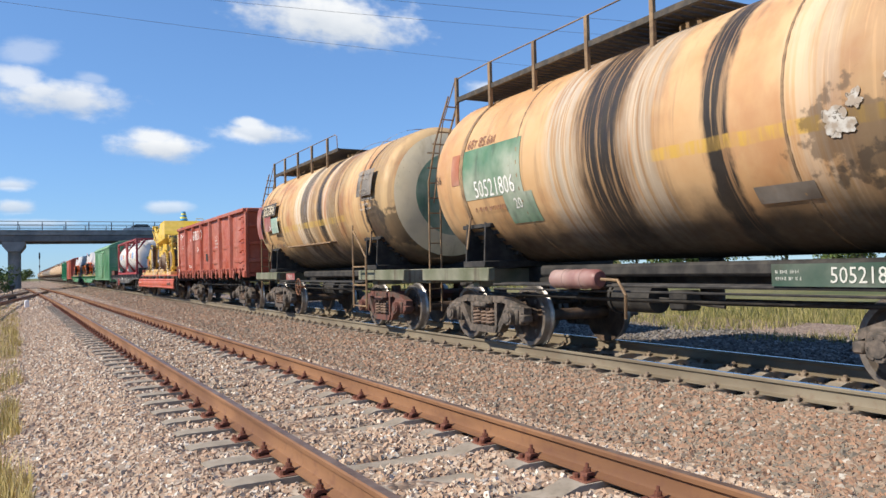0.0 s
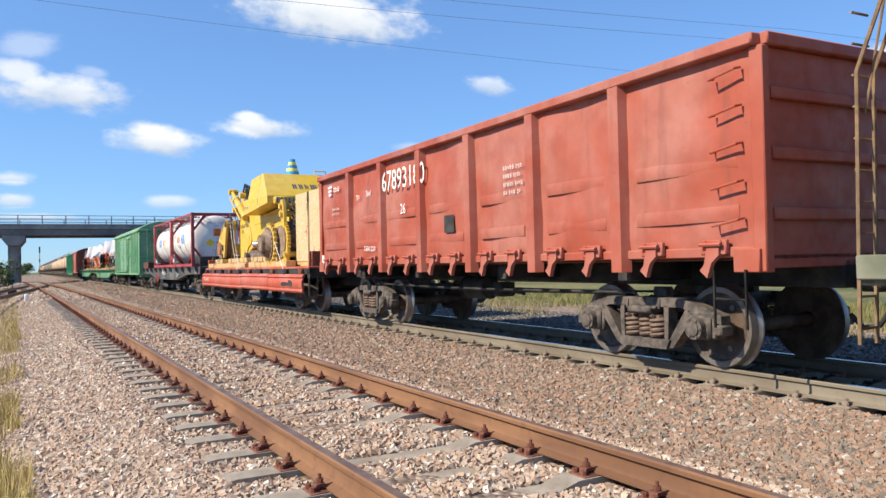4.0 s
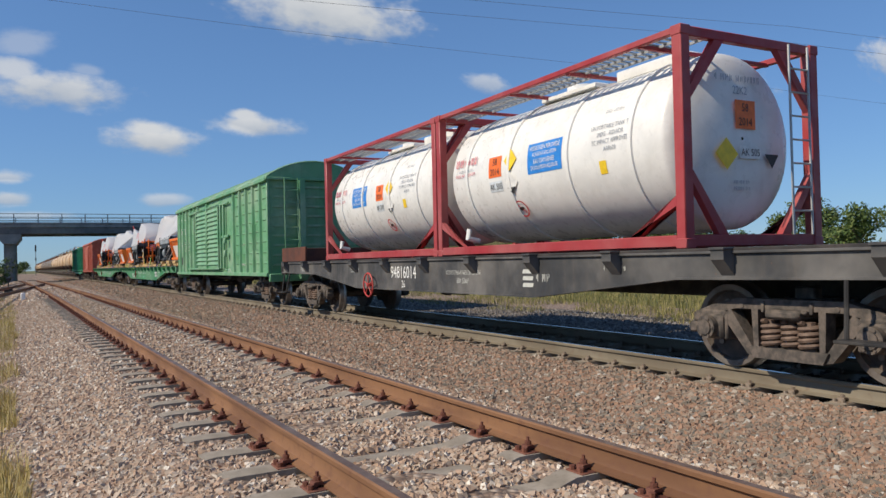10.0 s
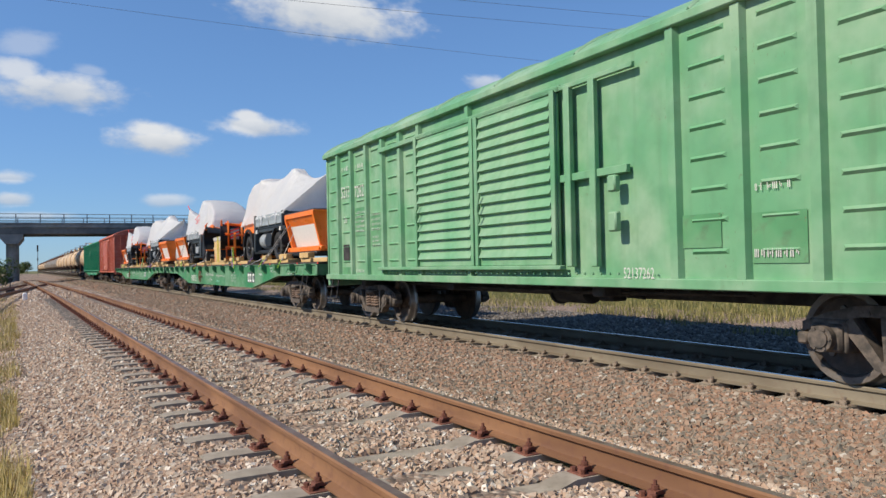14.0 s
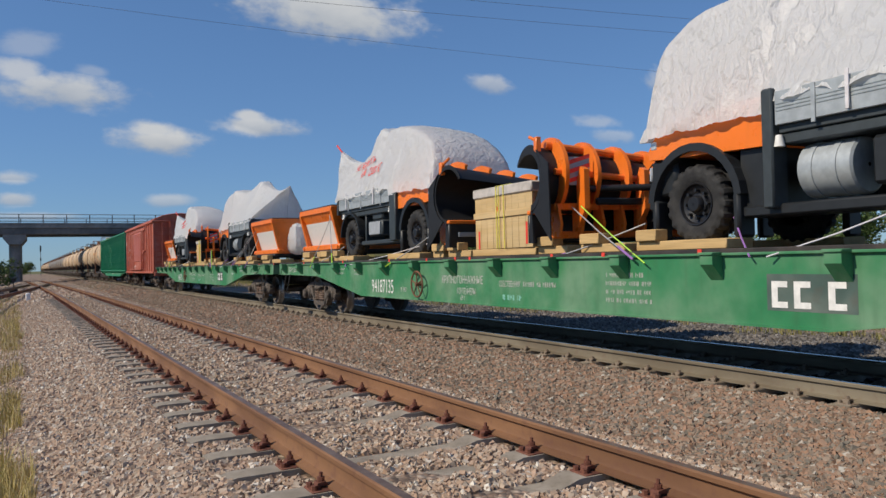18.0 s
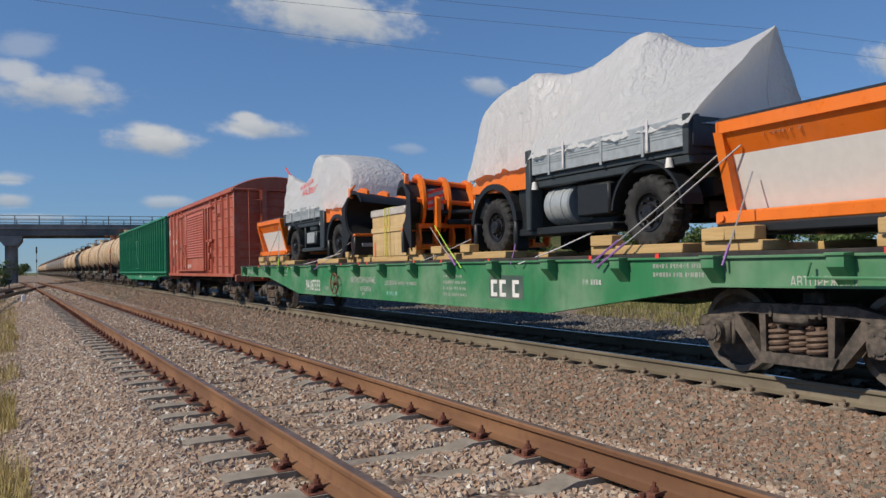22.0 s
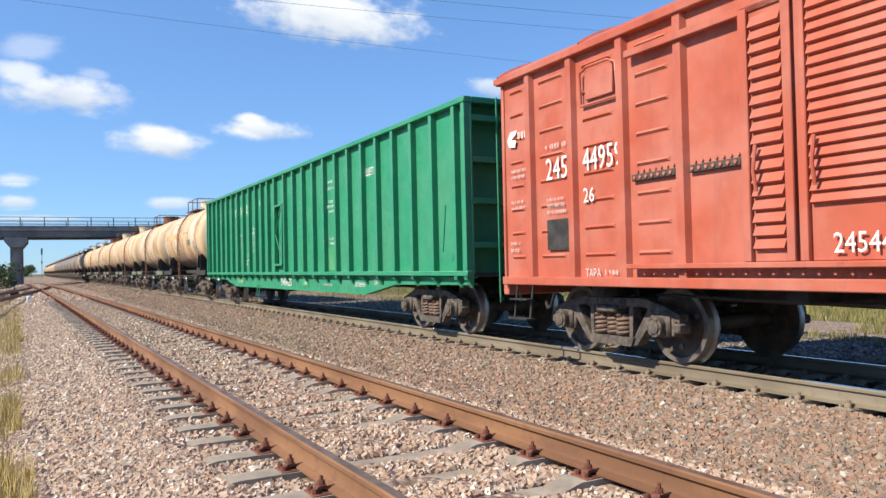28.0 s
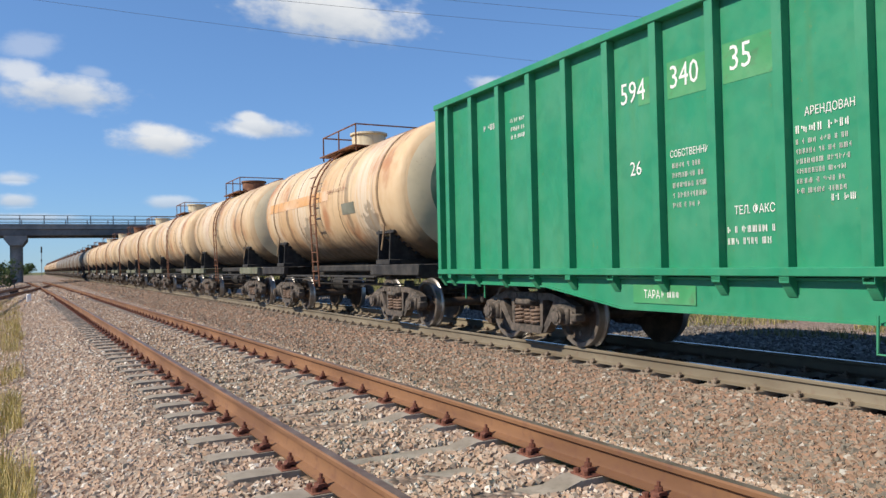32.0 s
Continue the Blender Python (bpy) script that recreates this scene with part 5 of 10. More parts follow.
# ---- open wagon ----
def open_wagon(s):
    w = thing("open_wagon", "oxide-red steel open wagon with dented sides", "freight wagon", "train wagons")
    half, top, low = 6.55, 3.46, 1.36
    posts = [-4.5, -2.7, -0.9, 0.9, 2.7, 4.5]
    for d in (-1, 1):
        edges = [-half] + posts + [half]
        for a, b in zip(edges, edges[1:]):     # bulged sheet in each bay
            def dent(u, v, a=a, b=b):
                e = min((u - a) / 0.25, (b - u) / 0.25, (v - low) / 0.2, (top - v) / 0.2, 1)
                return (d * (1.50 + 0.05 * max(0, e) * (0.4 + noise.noise((u * 1.1, v * 1.4, d * 5 + 1)))), u, v)
            q = Shape()
            q.sheet(dent, span(a, b, 16), span(low, top, 14))
            if d < 0:
                q.f = [f[::-1] for f in q.f]
            part("side_panel", q, M_RED, w)
            for z in (1.72, 2.25):
                y0, y1 = a + 0.28, b - 0.28
                q = Shape()
                q.add([(d * 1.53, y0, z - 0.07), (d * 1.53, y1, z - 0.07), (d * 1.558, y1 - 0.06, z), (d * 1.558, y0 + 0.06, z), (d * 1.53, y0, z + 0.09), (d * 1.53, y1, z + 0.09)],
                      [(0, 1, 2, 3), (3, 2, 5, 4), (0, 3, 4), (1, 5, 2)] if d > 0 else [(3, 2, 1, 0), (4, 5, 2, 3), (4, 3, 0), (2, 5, 1)])
                part("pressed_rib", q, M_RED, w)
        part("inner_wall", Shape().box(d * 1.40, d * 1.47, -half, half, low, top, 0.01), M_RED, w)
        for y in posts:
            q = Shape()
            q.prism([(d * 1.50, y - 0.14), (d * 1.62, y - 0.09), (d * 1.62, y + 0.09), (d * 1.50, y + 0.14)], 1.12, top - 0.05, "z")
            part("side_post", q, M_RED, w)
        q = Shape()
        q.box(d * 1.46, d * 1.63, -half, half, top - 0.10, top + 0.03, 0.02)
        part("top_rail", q, M_RED, w)
        q = Shape()
        q.box(d * 1.40, d * 1.54, -half, half, low - 0.09, low + 0.02, 0.012)
        q.box(d * 1.46, d * 1.60, -half, -half + 0.32, 1.12, low, 0.01)
        q.box(d * 1.46, d * 1.60, half - 0.32, half, 1.12, low, 0.01)
        part("side_sill", q, M_RED, w)

        def hinge():
            h = Shape()
            h.box(-0.06, 0.0, -0.17, 0.17, -0.06, 0.10, 0.012)
            h.prism([(-0.10, 0.02), (0.06, 0.02), (0.10, -0.16), (0.16, -0.22), (0.06, -0.30), (0.0, -0.14), (-0.10, -0.06)], -0.09, -0.03)
            h.cyl((-0.10, -0.14, 0.05), (-0.10, 0.14, 0.05), 0.022, 6)
            h.cyl((-0.08, -0.1, 0.07), (-0.05, -0.1, 0.07), 0.025, 6)
            h.cyl((-0.08, 0.1, 0.07), (-0.05, 0.1, 0.07), 0.025, 6)
            return h

        for a, b in zip(edges, edges[1:]):
            for t in (0.28, 0.72):
                part("door_hinge", cached("door_hinge", hinge, M_RED), None, w, "", pose(d * 1.54, a + (b - a) * t, low, 0, 0, 0 if d < 0 else 180))
    for d in (-1, 1):
        part("end_wall", Shape().box(-1.43, 1.43, d * half, d * (half - 0.06), low - 0.2, top - 0.1, 0.01), M_RED, w)
        for z in (1.7, 2.3, 2.9):
            part("end_rib", Shape().box(-1.43, 1.43, d * (half + 0.07), d * (half + 0.001), z - 0.06, z + 0.06, 0.015), M_RED, w)
        for x in (-1.5, 1.5):
            part("corner_post", Shape().box(x - 0.06, x + 0.06, d * (half + 0.06), d * (half - 0.1), 1.12, top - 0.1, 0.015), M_RED, w)
        part("end_rail", Shape().box(-1.5, 1.5, d * (half + 0.09), d * (half - 0.05), top - 0.1, top + 0.03, 0.015), M_RED, w)
        for i in range(5):
            q = Shape()
            y, z = d * (half - 0.38), 1.62 + i * 0.38
            q.pipe([(-1.545, y + 0.17, z), (-1.63, y + 0.17, z - 0.02), (-1.63, y - 0.17, z + 0.03), (-1.545, y - 0.17, z + 0.05)], 0.014, 6)
            if d < 0:
                part("grab_iron", q, M_RED, w)
    q = Shape()
    q.box(-1.45, 1.45, -half, half, 1.24, 1.30, 0.01)
    part("floor", q, M_RUSTBOARD, w)
    q = Shape()
    q.box(-0.3, 0.3, -half, half, 0.92, 1.238, 0.02)
    part("centre_sill", q, M_BLACK, w)
    for y in (-4.32, 4.32, -1.5, 1.5):
        for d in (-1, 1):
            part("cross_bearer", Shape().box(d * 0.302, d * 1.35, y - 0.12, y + 0.12, 1.0, 1.238, 0.015), M_BLACK, w)
    q = Shape()
    for d in (-1, 1):
        ladder(q, -1.62, -half + 0.35, 0.55, 1.15, 0.4)
        q.pipe([(-1.66, half - 0.45, 1.0), (-1.66, half - 0.45, 0.55), (-1.66, half - 0.05, 0.55), (-1.66, half - 0.05, 1.0)], 0.02, 6)
    part("step", q, M_BLACK, w)
    couplers(w, half + 0.1)
    brake_gear(w, 0.6)
    for d in (-1, 1):
        bogie(w, d * 4.42)
    x = -1.572
    oval = Shape()
    for i in range(3):
        oval.add([(-0.13 + i * 0.02, 0.07 - i * 0.09, 0), (0.13 - i * 0.02, 0.09 - i * 0.09, 0), (0.11 - i * 0.02, 0.14 - i * 0.09, 0), (-0.11, 0.12 - i * 0.09, 0)], [(0, 1, 2, 3)])
    for y, z in ((5.75, 3.05),):
        part("emblem", oval, M_WHITE, w, "white striped emblem", Matrix.Translation((x, y, z)) @ SIDE)
        bars(w, x, y - 0.42, z + 0.02, 0.34, 0.16, M_WHITE, 1, seed=2)
    bars(w, x, 5.35, 2.55, 0.55, 0.22, M_DIMWHITE, 2, seed=5)
    write(w, "71т", x, 3.95, 2.76, 0.11, M_WHITE)
    write(w, "76м³", x, 3.35, 2.8, 0.12, M_WHITE)
    write(w, "ТАРА 22.5т", x, 3.35, 1.62, 0.11, M_WHITE)
    write(w, "67893180", -1.60, 1.6, 2.95, 0.40, M_WHITE, 0.85)
    write(w, "26", x, 1.65, 2.35, 0.2, M_WHITE)
    patch(w, x, -0.2, 1.95, 0.35, 0.3, M_BLACK, "chalk_board")
    bars(w, x, -2.2, 2.5, 0.5, 0.5, M_DIMWHITE, 4, seed=8)
    patch(w, x - 0.02, 6.28, 1.42, 0.14, 0.22, M_WHITE, "chalk_mark")
    return rides(w, s)


open_wagon(32.45)


# ---- covered wagons ----
def covered_wagon(s, name_label, mat, half, low, eave, peak, base, door, slats, roof_mat, stiff, split=None, slat_from=0.40):
    w = thing("covered_wagon", name_label, "freight wagon", "train wagons")
    hw = 1.52
    for d in (-1, 1):
        q = Shape()
        q.box(d * hw, d * (hw - 0.06), -half, half, low, eave, 0.01)
        part("side_wall", q, mat, w)
        for y in stiff:
            q = Shape()
            q.prism([(d * hw, y - 0.085), (d * (hw + 0.075), y - 0.055), (d * (hw + 0.075), y + 0.055), (d * hw, y + 0.085)], low + 0.02, eave, "z")
            part("side_post", q, mat, w)
        ends = [-half] + list(stiff) + [half]
        for a, b in zip(ends, ends[1:]):
            n = 8
            y0, y1 = a + 0.2, b - 0.2
            if y1 - y0 < 0.15 or (door[0] < (a + b) / 2 < door[1] and d < 0):
                continue
            q = Shape()
            fs = [(0, 1, 2, 3), (3, 2, 5, 4), (0, 3, 4), (1, 5, 2)]
            q.add([(d * hw, y0, -0.03), (d * hw, y1, -0.03), (d * (hw + 0.03), y1 - 0.04, 0), (d * (hw + 0.03), y0 + 0.04, 0), (d * hw, y0, 0.03), (d * hw, y1, 0.03)],
                  fs if d > 0 else [f[::-1] for f in fs])
            me = q.mesh("pressed_rib", mat)
            for i in range(n):
                part("pressed_rib", me, None, w, "", pose(0, 0, low + 0.35 + (eave - low - 0.55) * i / (n - 1)))
        q = Shape()
        q.box(d * (hw - 0.1), d * (hw + 0.08), -half, half, low - 0.06, low + 0.06, 0.012)
        part("side_sill", q, mat, w)
        q = Shape()
        q.box(d * (hw - 0.06), d * (hw + 0.11), -half - 0.05, half + 0.05, eave - 0.04, eave + 0.07, 0.015)
        part("eave_rail", q, mat, w)
    # sliding door on its rails, with louvred leaves
    y0, y1 = door
    q = Shape()
    q.box(-hw - 0.06, -hw - 0.12, y0 - 0.1, y1 + 1.7, eave - 0.34, eave - 0.25, 0.01)
    q.box(-hw - 0.06, -hw - 0.17, y0 - 0.1, y1 + 1.7, low + 0.16, low + 0.22, 0.01)
    q.box(-hw - 0.06, -hw - 0.12, y0 - 1.5, y1, eave - 0.34, eave - 0.27, 0.01)
    part("door_rail", q, mat, w)
    mid = (y0 + y1) / 2 if split is None else split
    for a, b in ((y0, mid - 0.02), (mid + 0.02, y1)):
        q = Shape()
        q.box(-hw - 0.05, -hw - 0.10, a, b, low + 0.22, eave - 0.30, 0.008)
        leaf = part("door", q, mat, w)
        for e in (a, b - 0.10):
            part("stile", Shape().box(-hw - 0.102, -hw - 0.15, e, e + 0.10, low + 0.22, eave - 0.30, 0.01), mat, leaf)
        n = slats
        lv = Shape()
        lv.prism([(-0.0, -0.07), (-0.055, -0.05), (-0.0, 0.06)], a + 0.12, b - 0.12, "y")
        me = lv.mesh("slat", mat)
        for i in range(n):
            z0 = low + (slat_from if b < mid else 0.40)
            z = z0 + (eave - 0.45 - z0) * i / (n - 1)
            part("slat", me, None, leaf, "", pose(-hw - 0.10, 0, z))
        q = Shape()
        q.pipe([(-hw - 0.18, b - 0.2, low + 0.9), (-hw - 0.22, b - 0.2, low + 1.1), (-hw - 0.18, b - 0.2, low + 1.35)], 0.018, 6)
        part("door_handle", q, mat, leaf)
    q = Shape()
    for yy in (y0 - 0.25, y0 - 0.75):
        q.box(-hw - 0.05, -hw - 0.13, yy - 0.06, yy + 0.06, low + 0.2, eave - 0.3, 0.01)
    q.box(-hw - 0.03, -hw - 0.10, y0 - 1.35, y0 - 0.05, low + 1.32, low + 1.42, 0.008)
    q.box(-hw - 0.10, -hw - 0.2, y0 - 1.25, y0 - 1.1, low + 0.62, low + 0.86, 0.02)
    q.box(-hw - 0.10, -hw - 0.2, y0 - 1.25, y0 - 1.1, low + 1.1, low + 1.3, 0.02)
    part("door_frame", q, mat, w)
    studs = Shape()
    n = int((2 * half - 0.6) / 0.16)
    for i in range(n):
        y = -half + 0.3 + i * 0.16
        if y0 - 1.4 < y < y1 + 1.6:
            studs.cyl((-hw - 0.075, y, low + 0.11), (-hw - 0.10, y, low + 0.11), 0.018, 6)
    tagged(part("rivets", studs, mat, w), kind="stuff")
    # arched roof
    def arch(x):
        t = x / (hw + 0.08)
        return eave + 0.07 + (peak - eave - 0.07) * max(0.0, 1 - t * t) ** 0.9
    q = Shape()
    xs = [(hw + 0.08) * math.sin(a) for a in span(-math.pi / 2, math.pi / 2, 18)]
    q.sheet(lambda y, x: (x, y, arch(x)), [-half - 0.1, half + 0.1], xs)
    q.sheet(lambda y, x: (x, y, arch(x) - 0.03), [half + 0.1, -half - 0.1], xs)
    for d in (-1, 1):
        q.prism([(x, arch(x) - 0.005) for x in xs], d * half, d * (half + 0.09), "y")
    part("roof", q, roof_mat, w)
    n = max(6, int(half * 1.1))
    q = Shape()
    for a, b in zip(xs, xs[1:]):
        q.add([(a, -0.03, arch(a) + 0.004), (b, -0.03, arch(b) + 0.004), (b, 0.03, arch(b) + 0.004), (a, 0.03, arch(a) + 0.004),
               (a, 0, arch(a) + 0.035), (b, 0, arch(b) + 0.035)], [(0, 1, 5, 4), (4, 5, 2, 3)])
    me = q.mesh("roof_rib", roof_mat)
    for i in range(n + 1):
        part("roof_rib", me, None, w, "", pose(0, -half + 2 * half * i / n, 0))
    for d in (-1, 1):
        part("end_wall", Shape().box(-hw + 0.07, hw - 0.07, d * half, d * (half - 0.06), low, eave, 0.01), mat, w)
        me = Shape().prism([(-0.38, -0.035), (0.38, -0.035), (0.35, 0.03), (-0.35, 0.03)], d * half, d * (half + 0.035), "y").mesh("end_rib", mat)
        n = 9
        for i in range(n):
            for x in (-1.01, 0, 1.01):
                part("end_rib", me, None, w, "", pose(x, 0, low + 0.3 + (eave - low - 0.5) * i / (n - 1)))
        for x in (-0.5, 0.5):
            q = Shape()
            q.prism([(x - 0.10, d * half), (x - 0.085, d * (half + 0.27)), (x + 0.085, d * (half + 0.27)), (x + 0.10, d * half)], low - 0.15, eave, "z")
            part("end_post", q, mat, w)
        q = Shape()
        ladder(q, -0.84, d * (half + 0.22), low - 0.1, eave + 0.06, 0.42, "x", 0.022, step=0.36)
        part("end_ladder", q, mat, w)
        for x in (-1.5, 1.5):
            q = Shape()
            q.box(x - 0.05, x + 0.05, d * (half - 0.05), d * (half + 0.02), low, eave, 0.015)
            part("corner_post", q, mat, w)
        part("end_beam", Shape().box(-hw - 0.08, hw + 0.08, d * (half - 0.05), d * (half + 0.14), eave, eave + 0.08, 0.01), mat, w)
        part("end_beam", Shape().box(-hw, hw, d * (half - 0.05), d * (half + 0.1), low - 0.22, low + 0.02, 0.015), mat, w)
    q = Shape()
    q.box(-0.3, 0.3, -half, half, low - 0.28, low, 0.02)
    for y in (-base / 2, base / 2, -2, 2):
        q.box(-1.35, 1.35, y - 0.12, y + 0.12, low - 0.2, low, 0.015)
    q.box(-1.4, 1.4, -half, half, low - 0.02, low + 0.03, 0.01)
    part("underframe", q, M_BLACK, w)
    for y in (-half + 0.55, half - 0.55):
        q = Shape()
        for e in (-0.2, 0.2):
            q.pipe([(-1.55, y + e, low - 0.02), (-1.62, y + e, 0.48)], 0.02, 6)
        q.box(-1.72, -1.56, y - 0.24, y + 0.24, 0.46, 0.49, 0.006)
        q.box(-1.70, -1.56, y - 0.22, y + 0.22, 0.74, 0.765, 0.006)
        part("step", q, M_BLACK, w)
    couplers(w, half + 0.12)
    brake_gear(w, -0.5)
    for d in (-1, 1):
        bogie(w, d * base / 2)
    return w


GREEN_POSTS = [-7.05, -6.2, -5.35, -4.5, -3.6, 0.9, 2.72, 3.55, 4.40, 5.26, 6.14, 6.98]
box1 = covered_wagon(82.6, "pale green steel covered wagon with an arched roof", M_GREEN_BOX, 7.8, 0.98, 3.86, 4.47, 12.1, (-1.55, 2.75), 13, M_GREEN_BOX, GREEN_POSTS)
rides(box1, 82.6)
X1 = -1.545
write(box1, "5213", X1, 6.56, 2.92, 0.26, M_DIMWHITE, 0.75)
write(box1, "7262", X1, 5.72, 2.87, 0.26, M_DIMWHITE, 0.75)
write(box1, "26", X1, 6.58, 2.29, 0.15, M_DIMWHITE)
write(box1, "52137262", -1.61, -3.05, 1.1, 0.13, M_DIMWHITE, 0.7)
M_GREENPATCH = painted("fresh_green_patch", (0.085, 0.27, 0.115), 0.5, 0.1)
for y, z, a, b in ((-3.9, 1.55, 0.62, 0.36), (-4.9, 1.45, 0.62, 0.5), (5.68, 2.2, 0.66, 0.62), (4.82, 2.0, 0.6, 0.7), (6.56, 1.1, 0.5, 0.2)):
    patch(box1, -1.532, y, z, a, b, M_GREENPATCH)
for y, z, a, b, n in ((5.68, 2.2, 0.56, 0.5, 5), (4.82, 2.15, 0.5, 0.4, 4), (4.82, 1.75, 0.4, 0.25, 3), (6.62, 3.45, 0.4, 0.14, 1), (5.72, 3.42, 0.4, 0.14, 1), (5.73, 1.12, 0.5, 0.10, 1), (-4.9, 1.30, 0.55, 0.12, 1), (-4.9, 1.95, 0.5, 0.10, 1)):
    bars(box1, X1, y, z, a, b, M_DIMWHITE, n, seed=int(y * 9 + z * 11))
patch(box1, X1, 6.56, 1.54, 0.38, 0.36, M_BLACK, "chalk_board", label="black board")
gb = Shape()
gb.pipe([(-1.60, -6.5, 1.75), (-1.66, -6.5, 1.75), (-1.66, -6.5, 2.55), (-1.60, -6.5, 2.55)], 0.014, 6)
gb.pipe([(-1.60, -6.85, 1.75), (-1.66, -6.85, 1.75), (-1.66, -6.85, 2.55), (-1.60, -6.85, 2.55)], 0.014, 6)
part("grab_rail", gb, M_GREEN_BOX, box1)

RED_POSTS = [-6.15, -5.18, -4.18, -3.23, 3.23, 4.18, 5.18, 6.15]
box2 = covered_wagon(148.5, "brick-red steel covered wagon with louvred sliding doors", M_RED_BOX, 6.9, 1.02, 4.03, 4.54, 9.95, (-2.2, 2.34), 18, M_RED_BOX, RED_POSTS, 1.73, 0.80)
rides(box2, 148.5)
write(box2, "245", -1.556, 5.53, 2.57, 0.30, M_WHITE, 0.8)
write(box2, "44959", -1.556, 4.58, 2.60, 0.30, M_WHITE, 0.72)
write(box2, "26", -1.556, 4.85, 2.14, 0.19, M_WHITE)
write(box2, "24544959", -1.66, 0.95, 1.40, 0.18, M_WHITE, 0.85)
write(box2, "ТАРА", -1.556, 4.80, 1.14, 0.10, M_DIMWHITE)
bars(box2, -1.556, 4.45, 1.14, 0.26, 0.10, M_DIMWHITE, 1, seed=6)
bars(box2, -1.556, 6.33, 3.16, 0.26, 0.15, M_WHITE, 1, seed=2)
part("emblem", Shape().add([(-0.1, -0.1, 0), (0.06, -0.12, 0), (0.1, -0.02, 0), (-0.04, 0.0, 0), (0.08, 0.06, 0), (0.12, 0.13, 0), (-0.06, 0.12, 0), (-0.14, 0.0, 0)], [(0, 1, 2, 3, 7), (3, 4, 5, 6, 7)]),
     M_WHITE, box2, "white emblem", Matrix.Translation((-1.556, 6.6, 3.12)) @ SIDE)
for y, z, a, b, n in ((6.45, 2.60, 0.4, 0.18, 2), (6.49, 2.14, 0.36, 0.18, 2), (6.59, 1.52, 0.24, 0.2, 2), (5.52, 2.88, 0.5, 0.10, 1), (5.55, 2.06, 0.42, 0.26, 3)):
    bars(box2, -1.556, y, z, a, b, M_DIMWHITE, n, seed=int(y * 10 + z * 7))
patch(box2, -1.558, 5.52, 1.66, 0.50, 0.42, M_BLACK, "chalk_board", label="black board")
for y0, y1 in ((3.32, 4.02), (2.42, 3.12)):
    bar = part("studded_bar", Shape().box(-1.53, -1.575, y0, y1, 2.22, 2.30, 0.006), M_DARKSTENCIL, box2, "dark perforated latch bar")
    q = Shape()
    for i in range(7):
        y = y0 + 0.06 + (y1 - y0 - 0.12) * i / 6
        q.cyl((-1.575, y, 2.26), (-1.59, y, 2.26), 0.022, 6)
        q.cyl((-1.52, y, 2.34), (-1.54, y, 2.34), 0.018, 6)
    tagged(part("stud", q, M_RED_BOX, bar), kind="stuff")
for y in (-4.6, 4.6):
    q = Shape()
    q.pipe([(-1.56, y - 0.35, 3.30), (-1.58, y - 0.35, 3.72), (-1.58, y - 0.2, 3.78), (-1.58, y + 0.2, 3.78), (-1.58, y + 0.35, 3.72), (-1.56, y + 0.35, 3.30)], 0.02, 6, closed=True)
    q.box(-1.53, -1.565, y - 0.27, y + 0.27, 3.36, 3.74, 0.01)
    part("vent_hatch", q, M_RED_BOX, box2)


